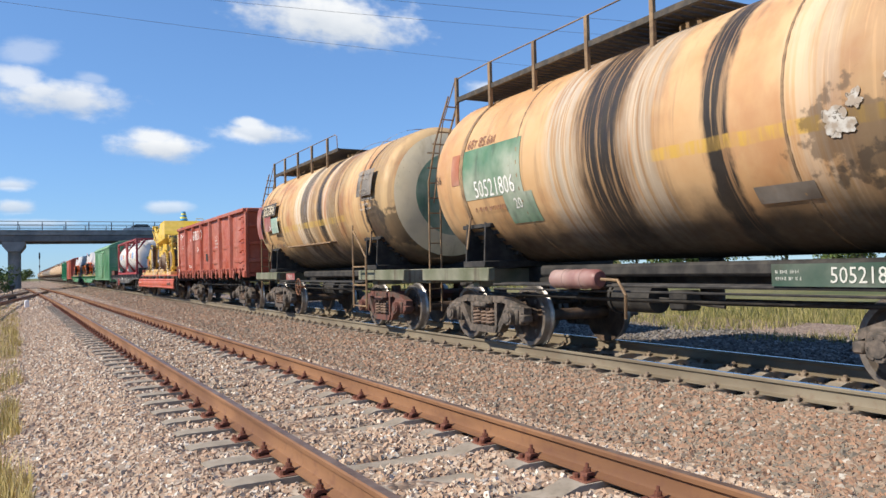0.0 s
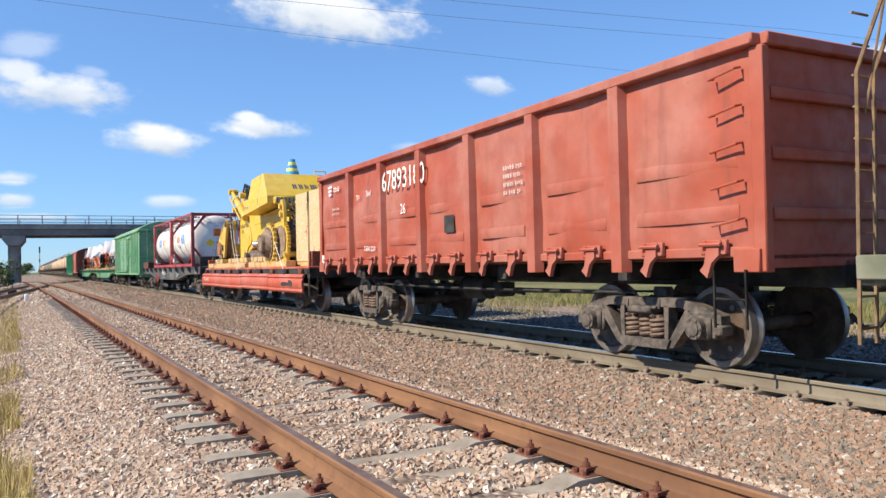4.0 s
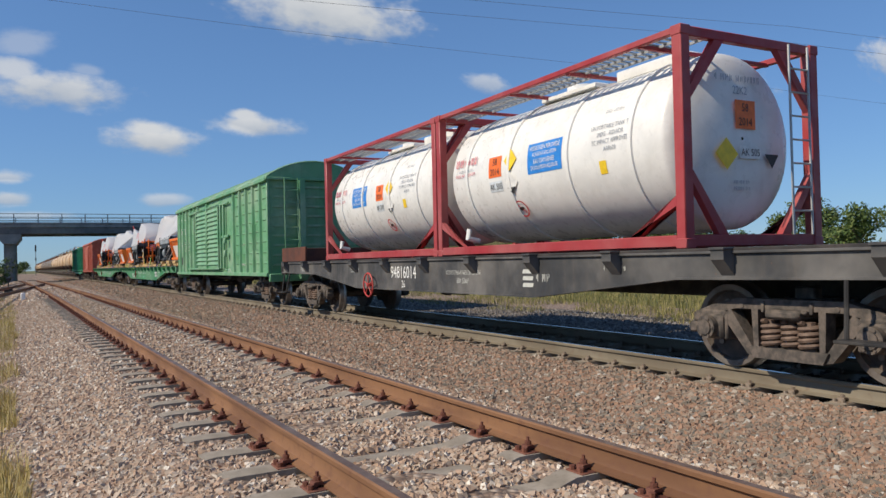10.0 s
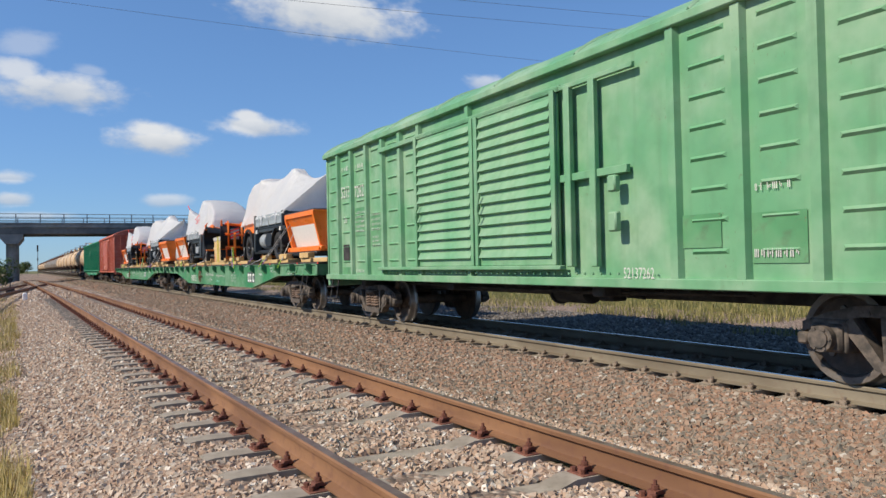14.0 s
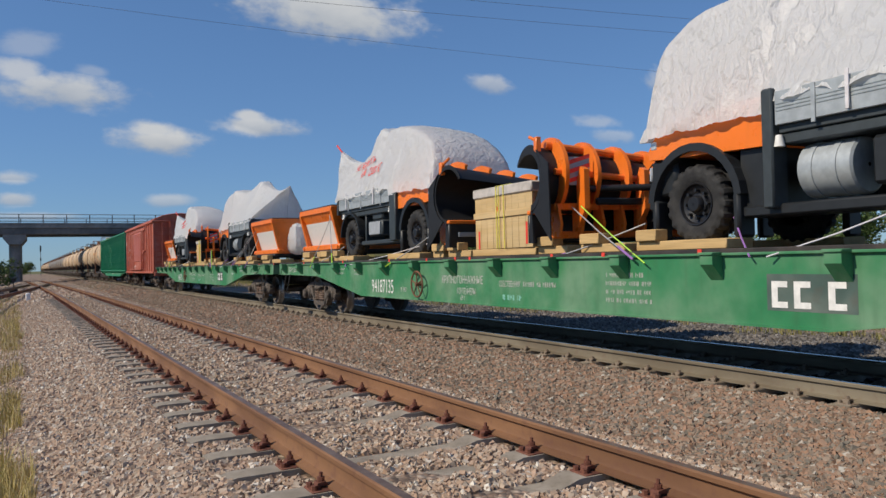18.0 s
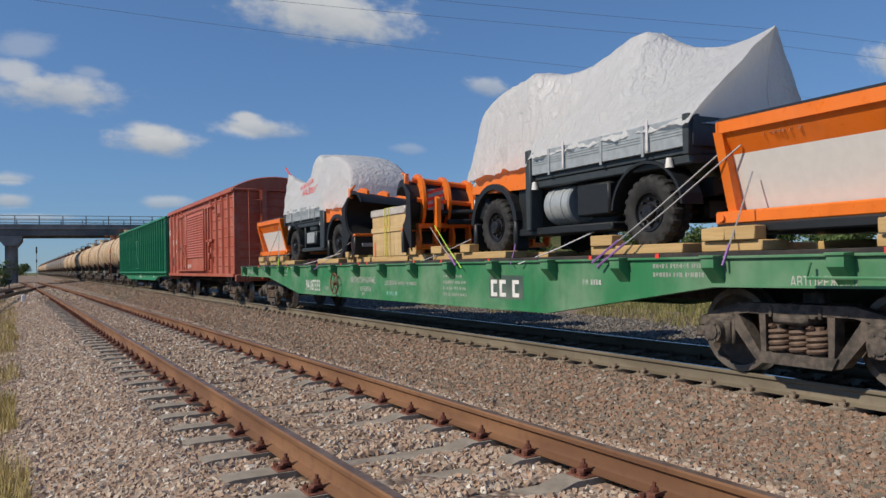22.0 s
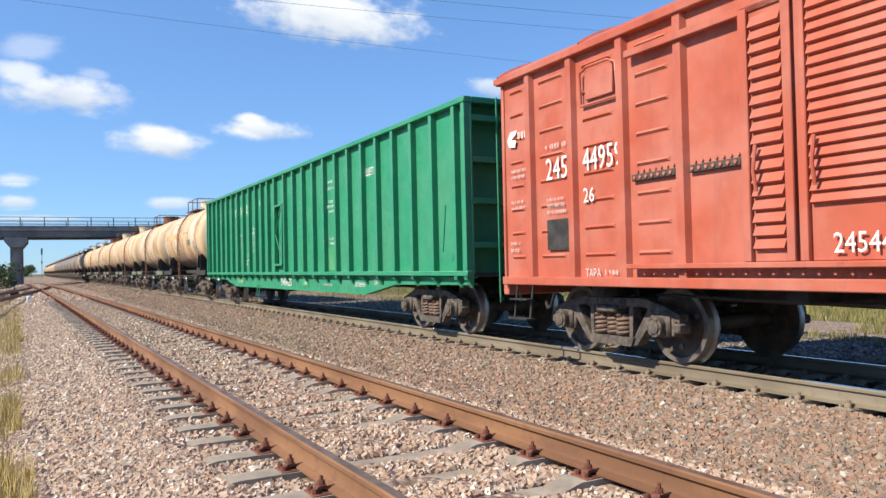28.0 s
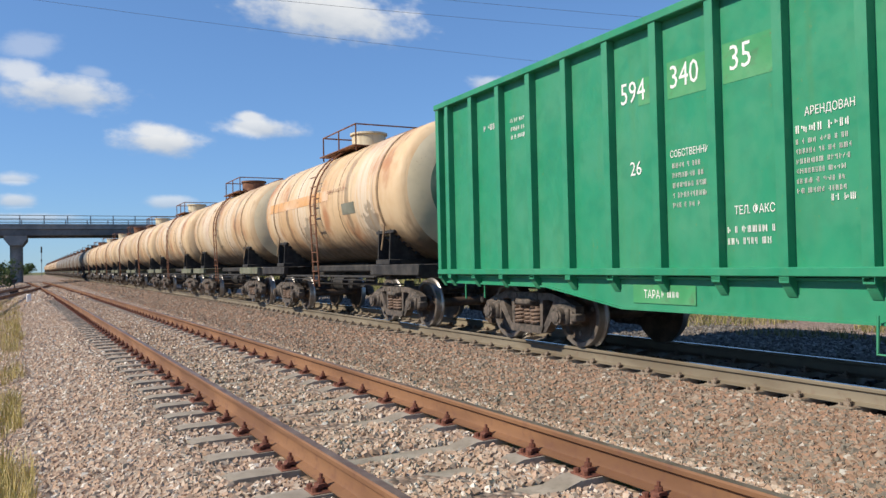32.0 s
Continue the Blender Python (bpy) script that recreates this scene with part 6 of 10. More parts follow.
# ---- long chip wagon ----
def chip_wagon(s):
    w = thing("chip_wagon", "long emerald-green high-sided wagon for wood chips", "freight wagon", "train wagons")
    half, top, low = 10.92, 4.10, 1.12
    ys = [-10.85, -10.5, -9.65, -8.8, -7.95, -7.1, -6.28, -5.44, -4.6, -3.76, -2.92, -2.06, -1.2, -0.32, 0.68, 1.46, 2.2, 2.94, 3.78, 4.61, 5.45, 6.29, 7.15, 8.0, 8.84, 9.68, 10.5, 10.85]
    for d in (-1, 1):
        q = Shape()
        q.box(d * 1.44, d * 1.40, -half, half, low, top, 0.006)
        part("side_wall", q, M_GREEN, w)
        rib = Shape()
        rib.prism([(d * 1.44, -0.06), (d * 1.55, -0.055), (d * 1.55, 0.055), (d * 1.44, 0.06)], low - 0.10, top - 0.08, "z")
        me = rib.mesh("side_rib", M_GREEN)
        brk = Shape()
        brk.prism([(d * 1.40, low), (d * 1.55, low - 0.02), (d * 1.55, low - 0.08), (d * 1.43, low - 0.24)], -0.05, 0.05, "y")
        mb = brk.mesh("bracket", M_GREEN)
        for y in ys:
            part("side_rib", me, None, w, "", pose(0, y, 0))
            part("bracket", mb, None, w, "", pose(0, y, 0))
        q = Shape()
        q.box(d * 1.42, d * 1.57, -half - 0.02, half + 0.02, top - 0.10, top, 0.012)
        part("top_rail", q, M_GREEN, w)
        q = Shape()
        q.box(d * 1.42, d * 1.56, -half, half, low - 0.04, low + 0.05, 0.01)
        part("side_sill", q, M_GREEN, w)
    for d in (-1, 1):
        part("end_wall", Shape().box(-1.40, 1.40, d * (half - 0.28), d * (half - 0.32), low, top, 0.006), M_GREEN, w)
        for z in (1.6, 2.35, 3.05, 3.75):
            part("end_rib", Shape().box(-1.43, 1.43, d * half, d * (half - 0.275), z - 0.05, z + 0.05, 0.012), M_GREEN, w)
        part("end_rail", Shape().box(-1.42, 1.42, d * (half + 0.02), d * (half - 0.3), top - 0.1, top, 0.012), M_GREEN, w)
        q = Shape()
        ladder(q, -0.75, d * (half + 0.06), low - 0.5, top, 0.4, "x", 0.018, step=0.35)
        part("end_ladder", q, M_GREEN, w)
    part("side_girder", sill_shape(half - 0.1, low - 0.05, 0.93, 0.66, 6.2, 7.8), M_GREEN, w)
    q = Shape()
    q.box(-1.4, 1.4, -half, half, low - 0.06, low, 0.01)
    q.box(-0.3, 0.3, -half, half, 0.8, low, 0.02)
    part("floor", q, M_BLACK, w)
    # framed side door with a brace
    q = Shape()
    y = 0.20
    q.box(-1.46, -1.58, y - 0.42, y - 0.36, 1.35, 3.16, 0.01)
    q.box(-1.46, -1.58, y + 0.36, y + 0.42, 1.35, 3.16, 0.01)
    q.box(-1.46, -1.58, y - 0.42, y + 0.42, 3.10, 3.16, 0.01)
    q.box(-1.46, -1.58, y - 0.42, y + 0.42, 1.35, 1.41, 0.01)
    q.pipe([(-1.55, y - 0.30, 3.05), (-1.55, y + 0.32, 2.3), (-1.55, y - 0.30, 1.5)], 0.018, 5)
    part("side_door", q, M_GREEN, w)
    q = Shape()
    q.pipe([(-1.5, 2.9, 0.75), (-1.52, 2.9, 0.42), (-1.52, 2.62, 0.42), (-1.5, 2.62, 0.75)], 0.015, 6)
    q.pipe([(-1.62, -10.2, 1.5), (-1.66, -10.4, 2.3)], 0.014, 5)
    part("step", q, M_GREEN, w)
    couplers(w, half + 0.1)
    brake_gear(w, 1.0)
    for d in (-1, 1):
        bogie(w, d * 8.75)
    x = -1.447
    write(w, "594", x, 5.90, 3.30, 0.26, M_WHITE, 0.80)
    write(w, "340", x, 5.07, 3.33, 0.26, M_WHITE, 0.80)
    write(w, "35", x, 4.30, 3.34, 0.26, M_WHITE, 0.82)
    write(w, "60", x, 2.55, 3.44, 0.28, M_WHITE, 0.8)
    write(w, "26", x, 5.88, 2.37, 0.17, M_WHITE)
    write(w, "26", -1.435, -1.92, 0.90, 0.14, M_WHITE)
    write(w, "59434035", -1.435, -0.12, 0.87, 0.22, M_WHITE, 0.85)
    write(w, "ЩЕПА", x, -6.65, 3.33, 0.20, M_WHITE, 0.85)
    write(w, "СОБСТВЕННИК", x, 5.0, 2.46, 0.085, M_WHITE, 0.72)
    bars(w, x, 5.02, 2.10, 0.52, 0.56, M_DIMWHITE, 5, seed=23)
    write(w, "ТЕЛ. ФАКС", x, 4.18, 1.76, 0.10, M_WHITE, 0.75)
    bars(w, x, 4.19, 1.56, 0.66, 0.10, M_WHITE, 1, seed=25)
    bars(w, x, 4.19, 1.44, 0.66, 0.10, M_WHITE, 1, seed=26)
    write(w, "АРЕНДОВАН", x, 3.33, 2.62, 0.10, M_WHITE, 0.72)
    bars(w, x, 3.36, 2.47, 0.64, 0.11, M_WHITE, 1, seed=24)
    bars(w, x, 3.38, 2.12, 0.6, 0.56, M_DIMWHITE, 6, seed=27)
    bars(w, x, 3.18, 1.80, 0.3, 0.09, M_WHITE, 1, seed=22)
    for y, z, a, b, n in ((9.22, 3.43, 0.36, 0.14, 1), (8.42, 3.42, 0.4, 0.09, 1), (8.42, 3.29, 0.36, 0.09, 1), (8.42, 3.17, 0.36, 0.09, 1), (2.4, 2.3, 0.5, 0.6, 5), (2.4, 1.45, 0.5, 0.11, 1),
                          (-4.11, 3.39, 0.44, 0.11, 1), (-4.11, 3.23, 0.44, 0.11, 1), (-4.09, 2.90, 0.3, 0.10, 1), (-4.06, 2.78, 0.5, 0.10, 1), (-4.12, 2.65, 0.34, 0.10, 1), (-4.13, 1.98, 0.3, 0.09, 1), (-4.12, 1.87, 0.28, 0.09, 1)):
        bars(w, x, y, z, a, b, M_WHITE, n, seed=int(y * 13 + z * 17))
    write(w, "АВТОРЕЖИМ", -1.435, -5.86, 0.87, 0.10, M_WHITE, 0.70)
    write(w, "(ДБ)", -1.435, -6.78, 0.93, 0.14, M_DIMWHITE, 0.75)
    bars(w, -1.435, -3.7, 0.84, 0.7, 0.10, M_DIMWHITE, 1, seed=31)
    write(w, "ТАРА", -1.435, 5.68, 0.86, 0.10, M_WHITE, 0.75)
    bars(w, -1.435, 5.38, 0.86, 0.28, 0.10, M_WHITE, 1, seed=33)
    olive = painted("olive_patch", (0.050, 0.30, 0.115), 0.5, 0.1)
    for y, z, a, b in ((5.70, 3.27, 0.22, 0.32), (5.0, 3.30, 0.66, 0.42), (4.22, 3.30, 0.62, 0.42), (-4.14, 1.49, 0.62, 0.56)):
        patch(w, -1.4435, y, z, a, b, olive, label="yellowish repaint patch")
    patch(w, -1.432, -1.9, 0.90, 0.5, 0.24, olive)
    patch(w, -1.432, 5.5, 0.86, 1.0, 0.22, olive)
    return rides(w, s)


chip_wagon(167.5)


# ---- flat wagons ----
def deck_planks(w, half, top, hw, mat, mat2=None):
    q = Shape()
    q.box(-hw, hw, -half, half, top - 0.06, top, 0.008)
    part("deck", q, mat, w)


def stake_pocket():
    q = Shape()
    q.prism([(-0.16, 0.10), (0.0, 0.10), (0.0, -0.17), (-0.16, 0.0)], -0.085, 0.085, "y")
    q.box(-0.18, 0.0, -0.10, 0.10, 0.10, 0.13, 0.006)
    return q


def container_flat(s, number, label, texts):
    w = thing("flat_wagon", label, "flat wagon", "train wagons")
    half = 12.2
    part("side_girder", sill_shape(half, 1.30, 1.0, 0.55, 5.7, 8.7), M_GREEN_FLAT, w)
    deck_planks(w, half, 1.345, 1.45, M_BLACKDECK)
    for d in (-1, 1):
        q = Shape()
        q.box(-1.45, 1.45, d * half, d * (half - 0.12), 1.0, 1.3, 0.015)
        q.prism([(-0.9, 1.28), (-0.15, 1.28), (-0.15, 0.9)], d * half, d * (half + 0.25), "y")
        part("end_beam", q, M_GREEN_FLAT, w)
    q = Shape()
    q.box(-0.35, 0.35, -half, half, 0.75, 1.28, 0.02)
    for i in range(13):
        y = -11 + i * 22 / 12
        q.box(-1.3, 1.3, y - 0.08, y + 0.08, 1.05, 1.28, 0.01)
    part("underframe", q, M_BLACK, w)
    for i in range(-8, 9):
        y = -0.05 + i * 1.45
        for d in (-1, 1):
            part("stake_pocket", cached("stake_pocket:green", stake_pocket, M_GREEN_FLAT), None, w, "", pose(d * 1.42, y, 1.18, 0, 0, 0 if d < 0 else 180))
    for y in (-half + 0.9, half - 0.9):
        q = Shape()
        for e in (-0.2, 0.2):
            q.pipe([(-1.45, y + e, 1.02), (-1.55, y + e * 0.8, 0.5)], 0.014, 6)
        q.box(-1.64, -1.48, y - 0.2, y + 0.2, 0.48, 0.50, 0.006)
        part("step", q, M_BLACK, w)
    q = Shape()
    q.pipe([(-1.5, -half + 1.4, 1.22), (-1.55, -half + 1.4, 1.08), (-1.55, -half + 2.3, 1.08), (-1.5, -half + 2.3, 1.22)], 0.016, 6)
    part("grab_iron", q, M_GREEN_FLAT, w)
    couplers(w, half + 0.1)
    brake_gear(w, -1.2)
    for d in (-1, 1):
        bogie(w, d * 9.45)
    x = -1.425
    write(w, number, x, 4.55, 0.79, 0.28, M_WHITE, 0.72)
    write(w, "КРУПНОТОННАЖНЫЕ", x, 1.15, 0.96, 0.14, M_DIMWHITE, 0.70)
    write(w, "КОНТЕЙНЕРЫ", x, 1.0, 0.78, 0.14, M_DIMWHITE, 0.62)
    write(w, "69 т", x, 1.12, 0.65, 0.09, M_DIMWHITE, 0.7)
    bars(w, x, 7.1, 1.10, 0.7, 0.2, M_DIMWHITE, 2, seed=1)
    bars(w, x, 5.9, 1.08, 0.5, 0.18, M_DIMWHITE, 2, seed=2)
    bars(w, x, 3.5, 0.74, 0.25, 0.14, M_DIMWHITE, 1, seed=3)
    write(w, "СОБСТВЕННИК", x, -0.35, 0.91, 0.095, M_DIMWHITE, 0.62)
    bars(w, x, -1.15, 0.91, 0.85, 0.10, M_DIMWHITE, 1, seed=4)
    bars(w, x, -0.45, 0.70, 0.6, 0.12, plain("mint_stencil", (0.35, 0.75, 0.62)), 1, seed=5)
    bars(w, x, -3.0, 0.90, 0.8, 0.42, M_DIMWHITE, 4, seed=6)
    # shipper's mark, as bold plain strokes on a dull panel
    cf = -5.5 if texts == 1 else -4.62
    patch(w, -1.4215, cf, 0.90, 0.95, 0.36, painted("grey_green_panel", (0.055, 0.10, 0.085), 0.6), "painted_panel")
    mk = Shape()
    for u in (-0.33, -0.08, 0.28):
        mk.add([(u - 0.09, -0.13, 0), (u + 0.09, -0.13, 0), (u + 0.09, -0.07, 0), (u - 0.02, -0.07, 0), (u - 0.02, 0.07, 0), (u + 0.09, 0.07, 0), (u + 0.09, 0.13, 0), (u - 0.09, 0.13, 0)],
               [(0, 1, 2, 3), (0, 3, 4, 7), (4, 5, 6, 7)])
    part("emblem", mk, M_WHITE, w, "white block emblem", Matrix.Translation((x, cf, 0.88)) @ SIDE)
    bars(w, x, -6.7, 1.0, 0.4, 0.10, M_WHITE, 1, seed=7)
    bars(w, x, -8.3, 1.15, 1.0, 0.2, M_DIMWHITE, 2, seed=8)
    write(w, "ТАРА 25,00т", x, 10.95, 1.13, 0.15, M_DIMWHITE, 0.7)
    write(w, "АВТОРЕЖИМ", x, -9.96, 1.04, 0.11, M_DIMWHITE, 0.7)
    hand_wheel(w, -1.52, 2.7, 0.86, 0.24, M_RUSTIRON)
    return rides(w, s)


fl1 = container_flat(103.8, "94187135", "long green container flat wagon carrying wrapped trucks and ploughs", 1)
fl2 = container_flat(128.9, "94187333", "long green container flat wagon with trucks and ploughs lashed down", 2)


def tank_flat(s):
    w = thing("flat_wagon", "dark grey container flat wagon under two tank containers", "flat wagon", "train wagons")
    half = 9.25
    part("side_girder", sill_shape(half, 1.31, 1.03, 0.71, 3.4, 6.2), M_DARKGREY, w)
    deck_planks(w, half, 1.345, 1.45, M_BLACKDECK)
    q = Shape()
    for d in (-1, 1):
        q.box(-1.45, 1.45, d * half, d * (half - 0.12), 0.98, 1.3, 0.015)
    q.box(-0.3, 0.3, -half, half, 0.75, 1.28, 0.02)
    for i in range(11):
        y = -8.8 + i * 17.6 / 10
        q.box(-1.3, 1.3, y - 0.08, y + 0.08, 1.05, 1.28, 0.01)
    part("underframe", q, M_BLACK, w)
    for box in ((-1.35, 1.35, half - 0.10, half - 0.03, 1.35, 1.74), (-1.42, -1.36, half - 2.15, half - 0.02, 1.35, 1.74), (1.36, 1.42, half - 2.15, half - 0.02, 1.35, 1.74)):
        part("end_board", Shape().box(*box, 0.01), M_RUSTBOARD, w, "rusty brown folding board")
    q = Shape()
    q.box(-1.42, 1.42, -half + 0.1, -half + 0.18, 1.35, 1.80, 0.012)
    for x in (-0.9, -0.2, 0.5, 1.1):
        q.box(x, x + 0.1, -half - 0.05, -half + 0.1, 1.2, 1.75, 0.015)
    part("end_board", q, M_BLACK, w, "black folded end board")
    for i in range(11):
        y = -half + 0.6 + (2 * half - 1.2) * i / 10
        part("stake_pocket", cached("stake_pocket:grey", stake_pocket, M_DARKGREY), None, w, "", pose(-1.42, y, 1.22))
    for y in (-half + 0.75, half - 0.6):
        q = Shape()
        for e in (-0.25, 0.25):
            q.pipe([(-1.45, y + e, 1.02), (-1.55, y + e * 0.8, 0.5)], 0.022, 6)
        q.box(-1.66, -1.46, y - 0.26, y + 0.26, 0.47, 0.50, 0.006)
        part("step", q, M_BLACK, w)
    couplers(w, half + 0.55)
    brake_gear(w, 0.5)
    for d in (-1, 1):
        bogie(w, d * 7.39)
    x = -1.425
    write(w, "94816014", x, 1.01, 1.07, 0.24, M_WHITE, 0.85)
    write(w, "26", x, 1.01, 0.84, 0.14, M_WHITE)
    write(w, "КРУПНОТОННАЖНЫЕ КОНТЕЙНЕРЫ", x, -1.34, 1.08, 0.10, M_DIMWHITE, 0.62)
    write(w, "68т 53м³", x, -1.34, 0.93, 0.09, M_DIMWHITE)
    em = Shape()
    for i in range(3):
        em.add([(-0.12, -0.13 + i * 0.1, 0), (0.14, -0.13 + i * 0.1, 0), (0.16, -0.07 + i * 0.1, 0), (-0.10, -0.07 + i * 0.1, 0)], [(0, 1, 2, 3)])
    part("emblem", em, M_DIMWHITE, w, "white striped emblem", Matrix.Translation((x, -3.25, 0.99)) @ SIDE)
    bars(w, x, -3.65, 1.0, 0.34, 0.16, M_DIMWHITE, 1, seed=3)
    bars(w, x, 3.55, 1.10, 0.5, 0.12, M_DIMWHITE, 2, seed=4)
    write(w, "ТАРА 24т", x, 7.15, 1.13, 0.12, M_DIMWHITE)
    bars(w, x, -5.2, 1.13, 0.5, 0.08, M_DIMWHITE, 1, seed=6)
    hand_wheel(w, -1.52, 2.56, 0.80, 0.25, plain("red_handwheel", (0.50, 0.06, 0.05), 0.5))
    return rides(w, s)


tank_flat(64.52)


def board_flat(s):
    w = thing("flat_wagon", "coral-red flat wagon with drop boards hanging open", "flat wagon", "train wagons")
    half, rear = 6.8, 6.69
    q = Shape()
    for d in (-1, 1):
        q.box(d * 1.45, d * 1.30, -half, half, 1.05, 1.22, 0.012)
        q.box(-1.45, 1.45, d * half, d * (half - 0.15), 0.95, 1.22, 0.015)
    q.box(-0.35, 0.35, -half, half, 0.72, 1.2, 0.02)
    q.box(-1.2, -1.05, -4.6, 4.6, 0.65, 1.1, 0.02)
    for i in range(9):
        y = -6 + i * 1.5
        q.box(-1.35, 1.35, y - 0.08, y + 0.08, 0.98, 1.2, 0.01)
    part("underframe", q, M_BLACK, w)
    deck_planks(w, half, 1.27, 1.46, M_RED_FLAT)
    n = 4
    for d in (-1, 1):
        for i in range(n):
            y0, y1 = -rear + (half + rear) * i / n + 0.02, -rear + (half + rear) * (i + 1) / n - 0.02
            q = Shape()
            prof = [(1.49, 1.05), (1.53, 1.06), (1.60, 0.98), (1.56, 0.94), (1.60, 0.88), (1.60, 0.70), (1.57, 0.66), (1.60, 0.60), (1.56, 0.55), (1.52, 0.56), (1.54, 0.62), (1.54, 0.92)]
            q.prism([(d * (a + 0.02), b + 0.01 * math.sin(i * 2.1)) for a, b in prof], y0, y1, "y")
            part("drop_board", q, M_RED_FLAT, w, "dented coral-red drop board")
        for i in range(10):
            y = -half + 0.5 + i * (2 * half - 1) / 9
            q = Shape()
            q.box(d * 1.45, d * 1.55, y - 0.1, y + 0.1, 1.02, 1.2, 0.015)
            q.box(d * 1.53, d * 1.57, y - 0.05, y + 0.05, 0.98, 1.22, 0.01)
            part("stake_pocket", q, M_BLACK if i % 2 else M_RUSTIRON, w)
    q = Shape()
    q.box(-1.42, 1.42, -rear - 0.04, -rear + 0.04, 1.27, 1.68, 0.012)
    for x in (-1.35, -0.4, 0.4, 1.25):
        q.box(x, x + 0.1, -rear - 0.08, -rear - 0.02, 1.2, 1.68, 0.01)
    part("end_board", q, M_RED, w, "upright oxide-red end board")
    q = Shape()
    q.box(-1.35, 1.35, half - 0.02, half + 0.06, 1.27, 1.62, 0.012)
    part("end_board", q, M_RED, w)
    couplers(w, half + 0.1)
    brake_gear(w, 0.2)
    for d in (-1, 1):
        bogie(w, d * 5.0)
    write(w, "44723724[76]", -1.63, 5.85, 0.82, 0.14, M_WHITE, 1.0)
    tar = Shape()
    edge = [(-0.55, -0.05), (-0.3, -0.08), (0.1, -0.06), (0.5, -0.09), (0.56, 0.03), (0.42, 0.09), (0.22, 0.10), (0.18, 0.02), (-0.1, 0.04), (-0.5, 0.03)]
    tar.add([(a, b, 0) for a, b in edge], [tuple(range(len(edge)))])
    part("tar_smear", tar, M_BLACK, w, "black tar smear", Matrix.Translation((-1.628, -5.3, 0.80)) @ SIDE)
    q = Shape()
    for y in (-half - 0.25,):
        q.pipe([(-1.4, y + 0.3, 1.1), (-1.5, y + 0.1, 0.9), (-1.5, y + 0.1, 0.45)], 0.02, 6)
    part("step", q, M_BLACK, w)
    return rides(w, s)


board_flat(47.1)


# ---- loads: materials ----
M_YELLOW = painted("machine_yellow", (0.66, 0.43, 0.030), 0.42, 0.15, (0.35, 0.22, 0.05), 0.25, (0.22, 0.12, 0.05), 0.15, 2.0)
M_YELLOW_DIRTY = painted("worn_machine_yellow", (0.62, 0.40, 0.045), 0.5, 0.2, (0.18, 0.11, 0.05), 0.6, (0.14, 0.08, 0.04), 0.7, 5.0)
M_MACHGREY = painted("machine_grey", (0.10, 0.115, 0.13), 0.5, 0.1)
M_GREASE = grimy("greasy_steel", (0.09, 0.065, 0.05), (0.20, 0.15, 0.11), 9)
M_DUSTYHUB = grimy("dusty_hub_steel", (0.20, 0.135, 0.09), (0.31, 0.23, 0.165), 7)
M_BLUEWRAP = plain("blue_plastic", (0.05, 0.30, 0.62), 0.35)
M_LEMON = plain("lemon_tape", (0.80, 0.72, 0.12), 0.4)
M_RUSTDISC = grimy("rust_brown_disc", (0.30, 0.12, 0.05), (0.40, 0.18, 0.08), 4)
M_HOSE = plain("black_rubber_hose", (0.02, 0.02, 0.02), 0.45)
M_GREYPIPE = plain("foil_wrapped_shaft", (0.42, 0.42, 0.44), 0.3, 0.6)
M_NAVY = plain("navy_lettering", (0.03, 0.04, 0.18), 0.5)
M_REDPAINT = plain("red_spray_paint", (0.80, 0.06, 0.04), 0.6)
M_LASH = plain("galvanised_lashing", (0.40, 0.40, 0.40), 0.5, 0.3)
M_PURPLE = plain("purple_sling", (0.33, 0.16, 0.45), 0.7)
M_LIME = plain("lime_sling", (0.45, 0.75, 0.08), 0.7)
M_WHITESTRAP = plain("pale_strap", (0.66, 0.64, 0.66), 0.7)

k = Nodes("oriented_strand_board", 0.8)
fl = k.n.new("ShaderNodeTexVoronoi")
fl.inputs["Scale"].default_value = 27
mp = k.n.new("ShaderNodeMapping")
mp.inputs["Scale"].default_value = (1.0, 1.7, 0.75)
k.l.new(k.co, mp.inputs[0])
wv = k.n.new("ShaderNodeTexNoise")
wv.inputs["Scale"].default_value = 6
k.l.new(k.co, wv.inputs["Vector"])
ad = k.n.new("ShaderNodeVectorMath")
ad.operation = "MULTIPLY_ADD"
ad.inputs[1].default_value = (0.16, 0.16, 0.16)
k.l.new(wv.outputs[1], ad.inputs[0])
k.l.new(mp.outputs[0], ad.inputs[2])
k.l.new(ad.outputs[0], fl.inputs["Vector"])
sc = k.n.new("ShaderNodeSeparateColor")
k.l.new(fl.outputs["Color"], sc.inputs[0])
oc = k.ramp(sc.outputs[0], [(0, (0.48, 0.34, 0.175)), (0.4, (0.55, 0.405, 0.22)), (0.85, (0.61, 0.47, 0.275)), (1, (0.74, 0.62, 0.42))])
oc = k.mix(k.step(k.noise(45, 4, (1, 1, 0.3)), 0.5, 0.75, 0, 0.4), oc, (0.34, 0.20, 0.08, 1))
k.color(oc)
k.bump(fl.outputs["Distance"], 0.25, 0.006)
M_OSB = k.mat


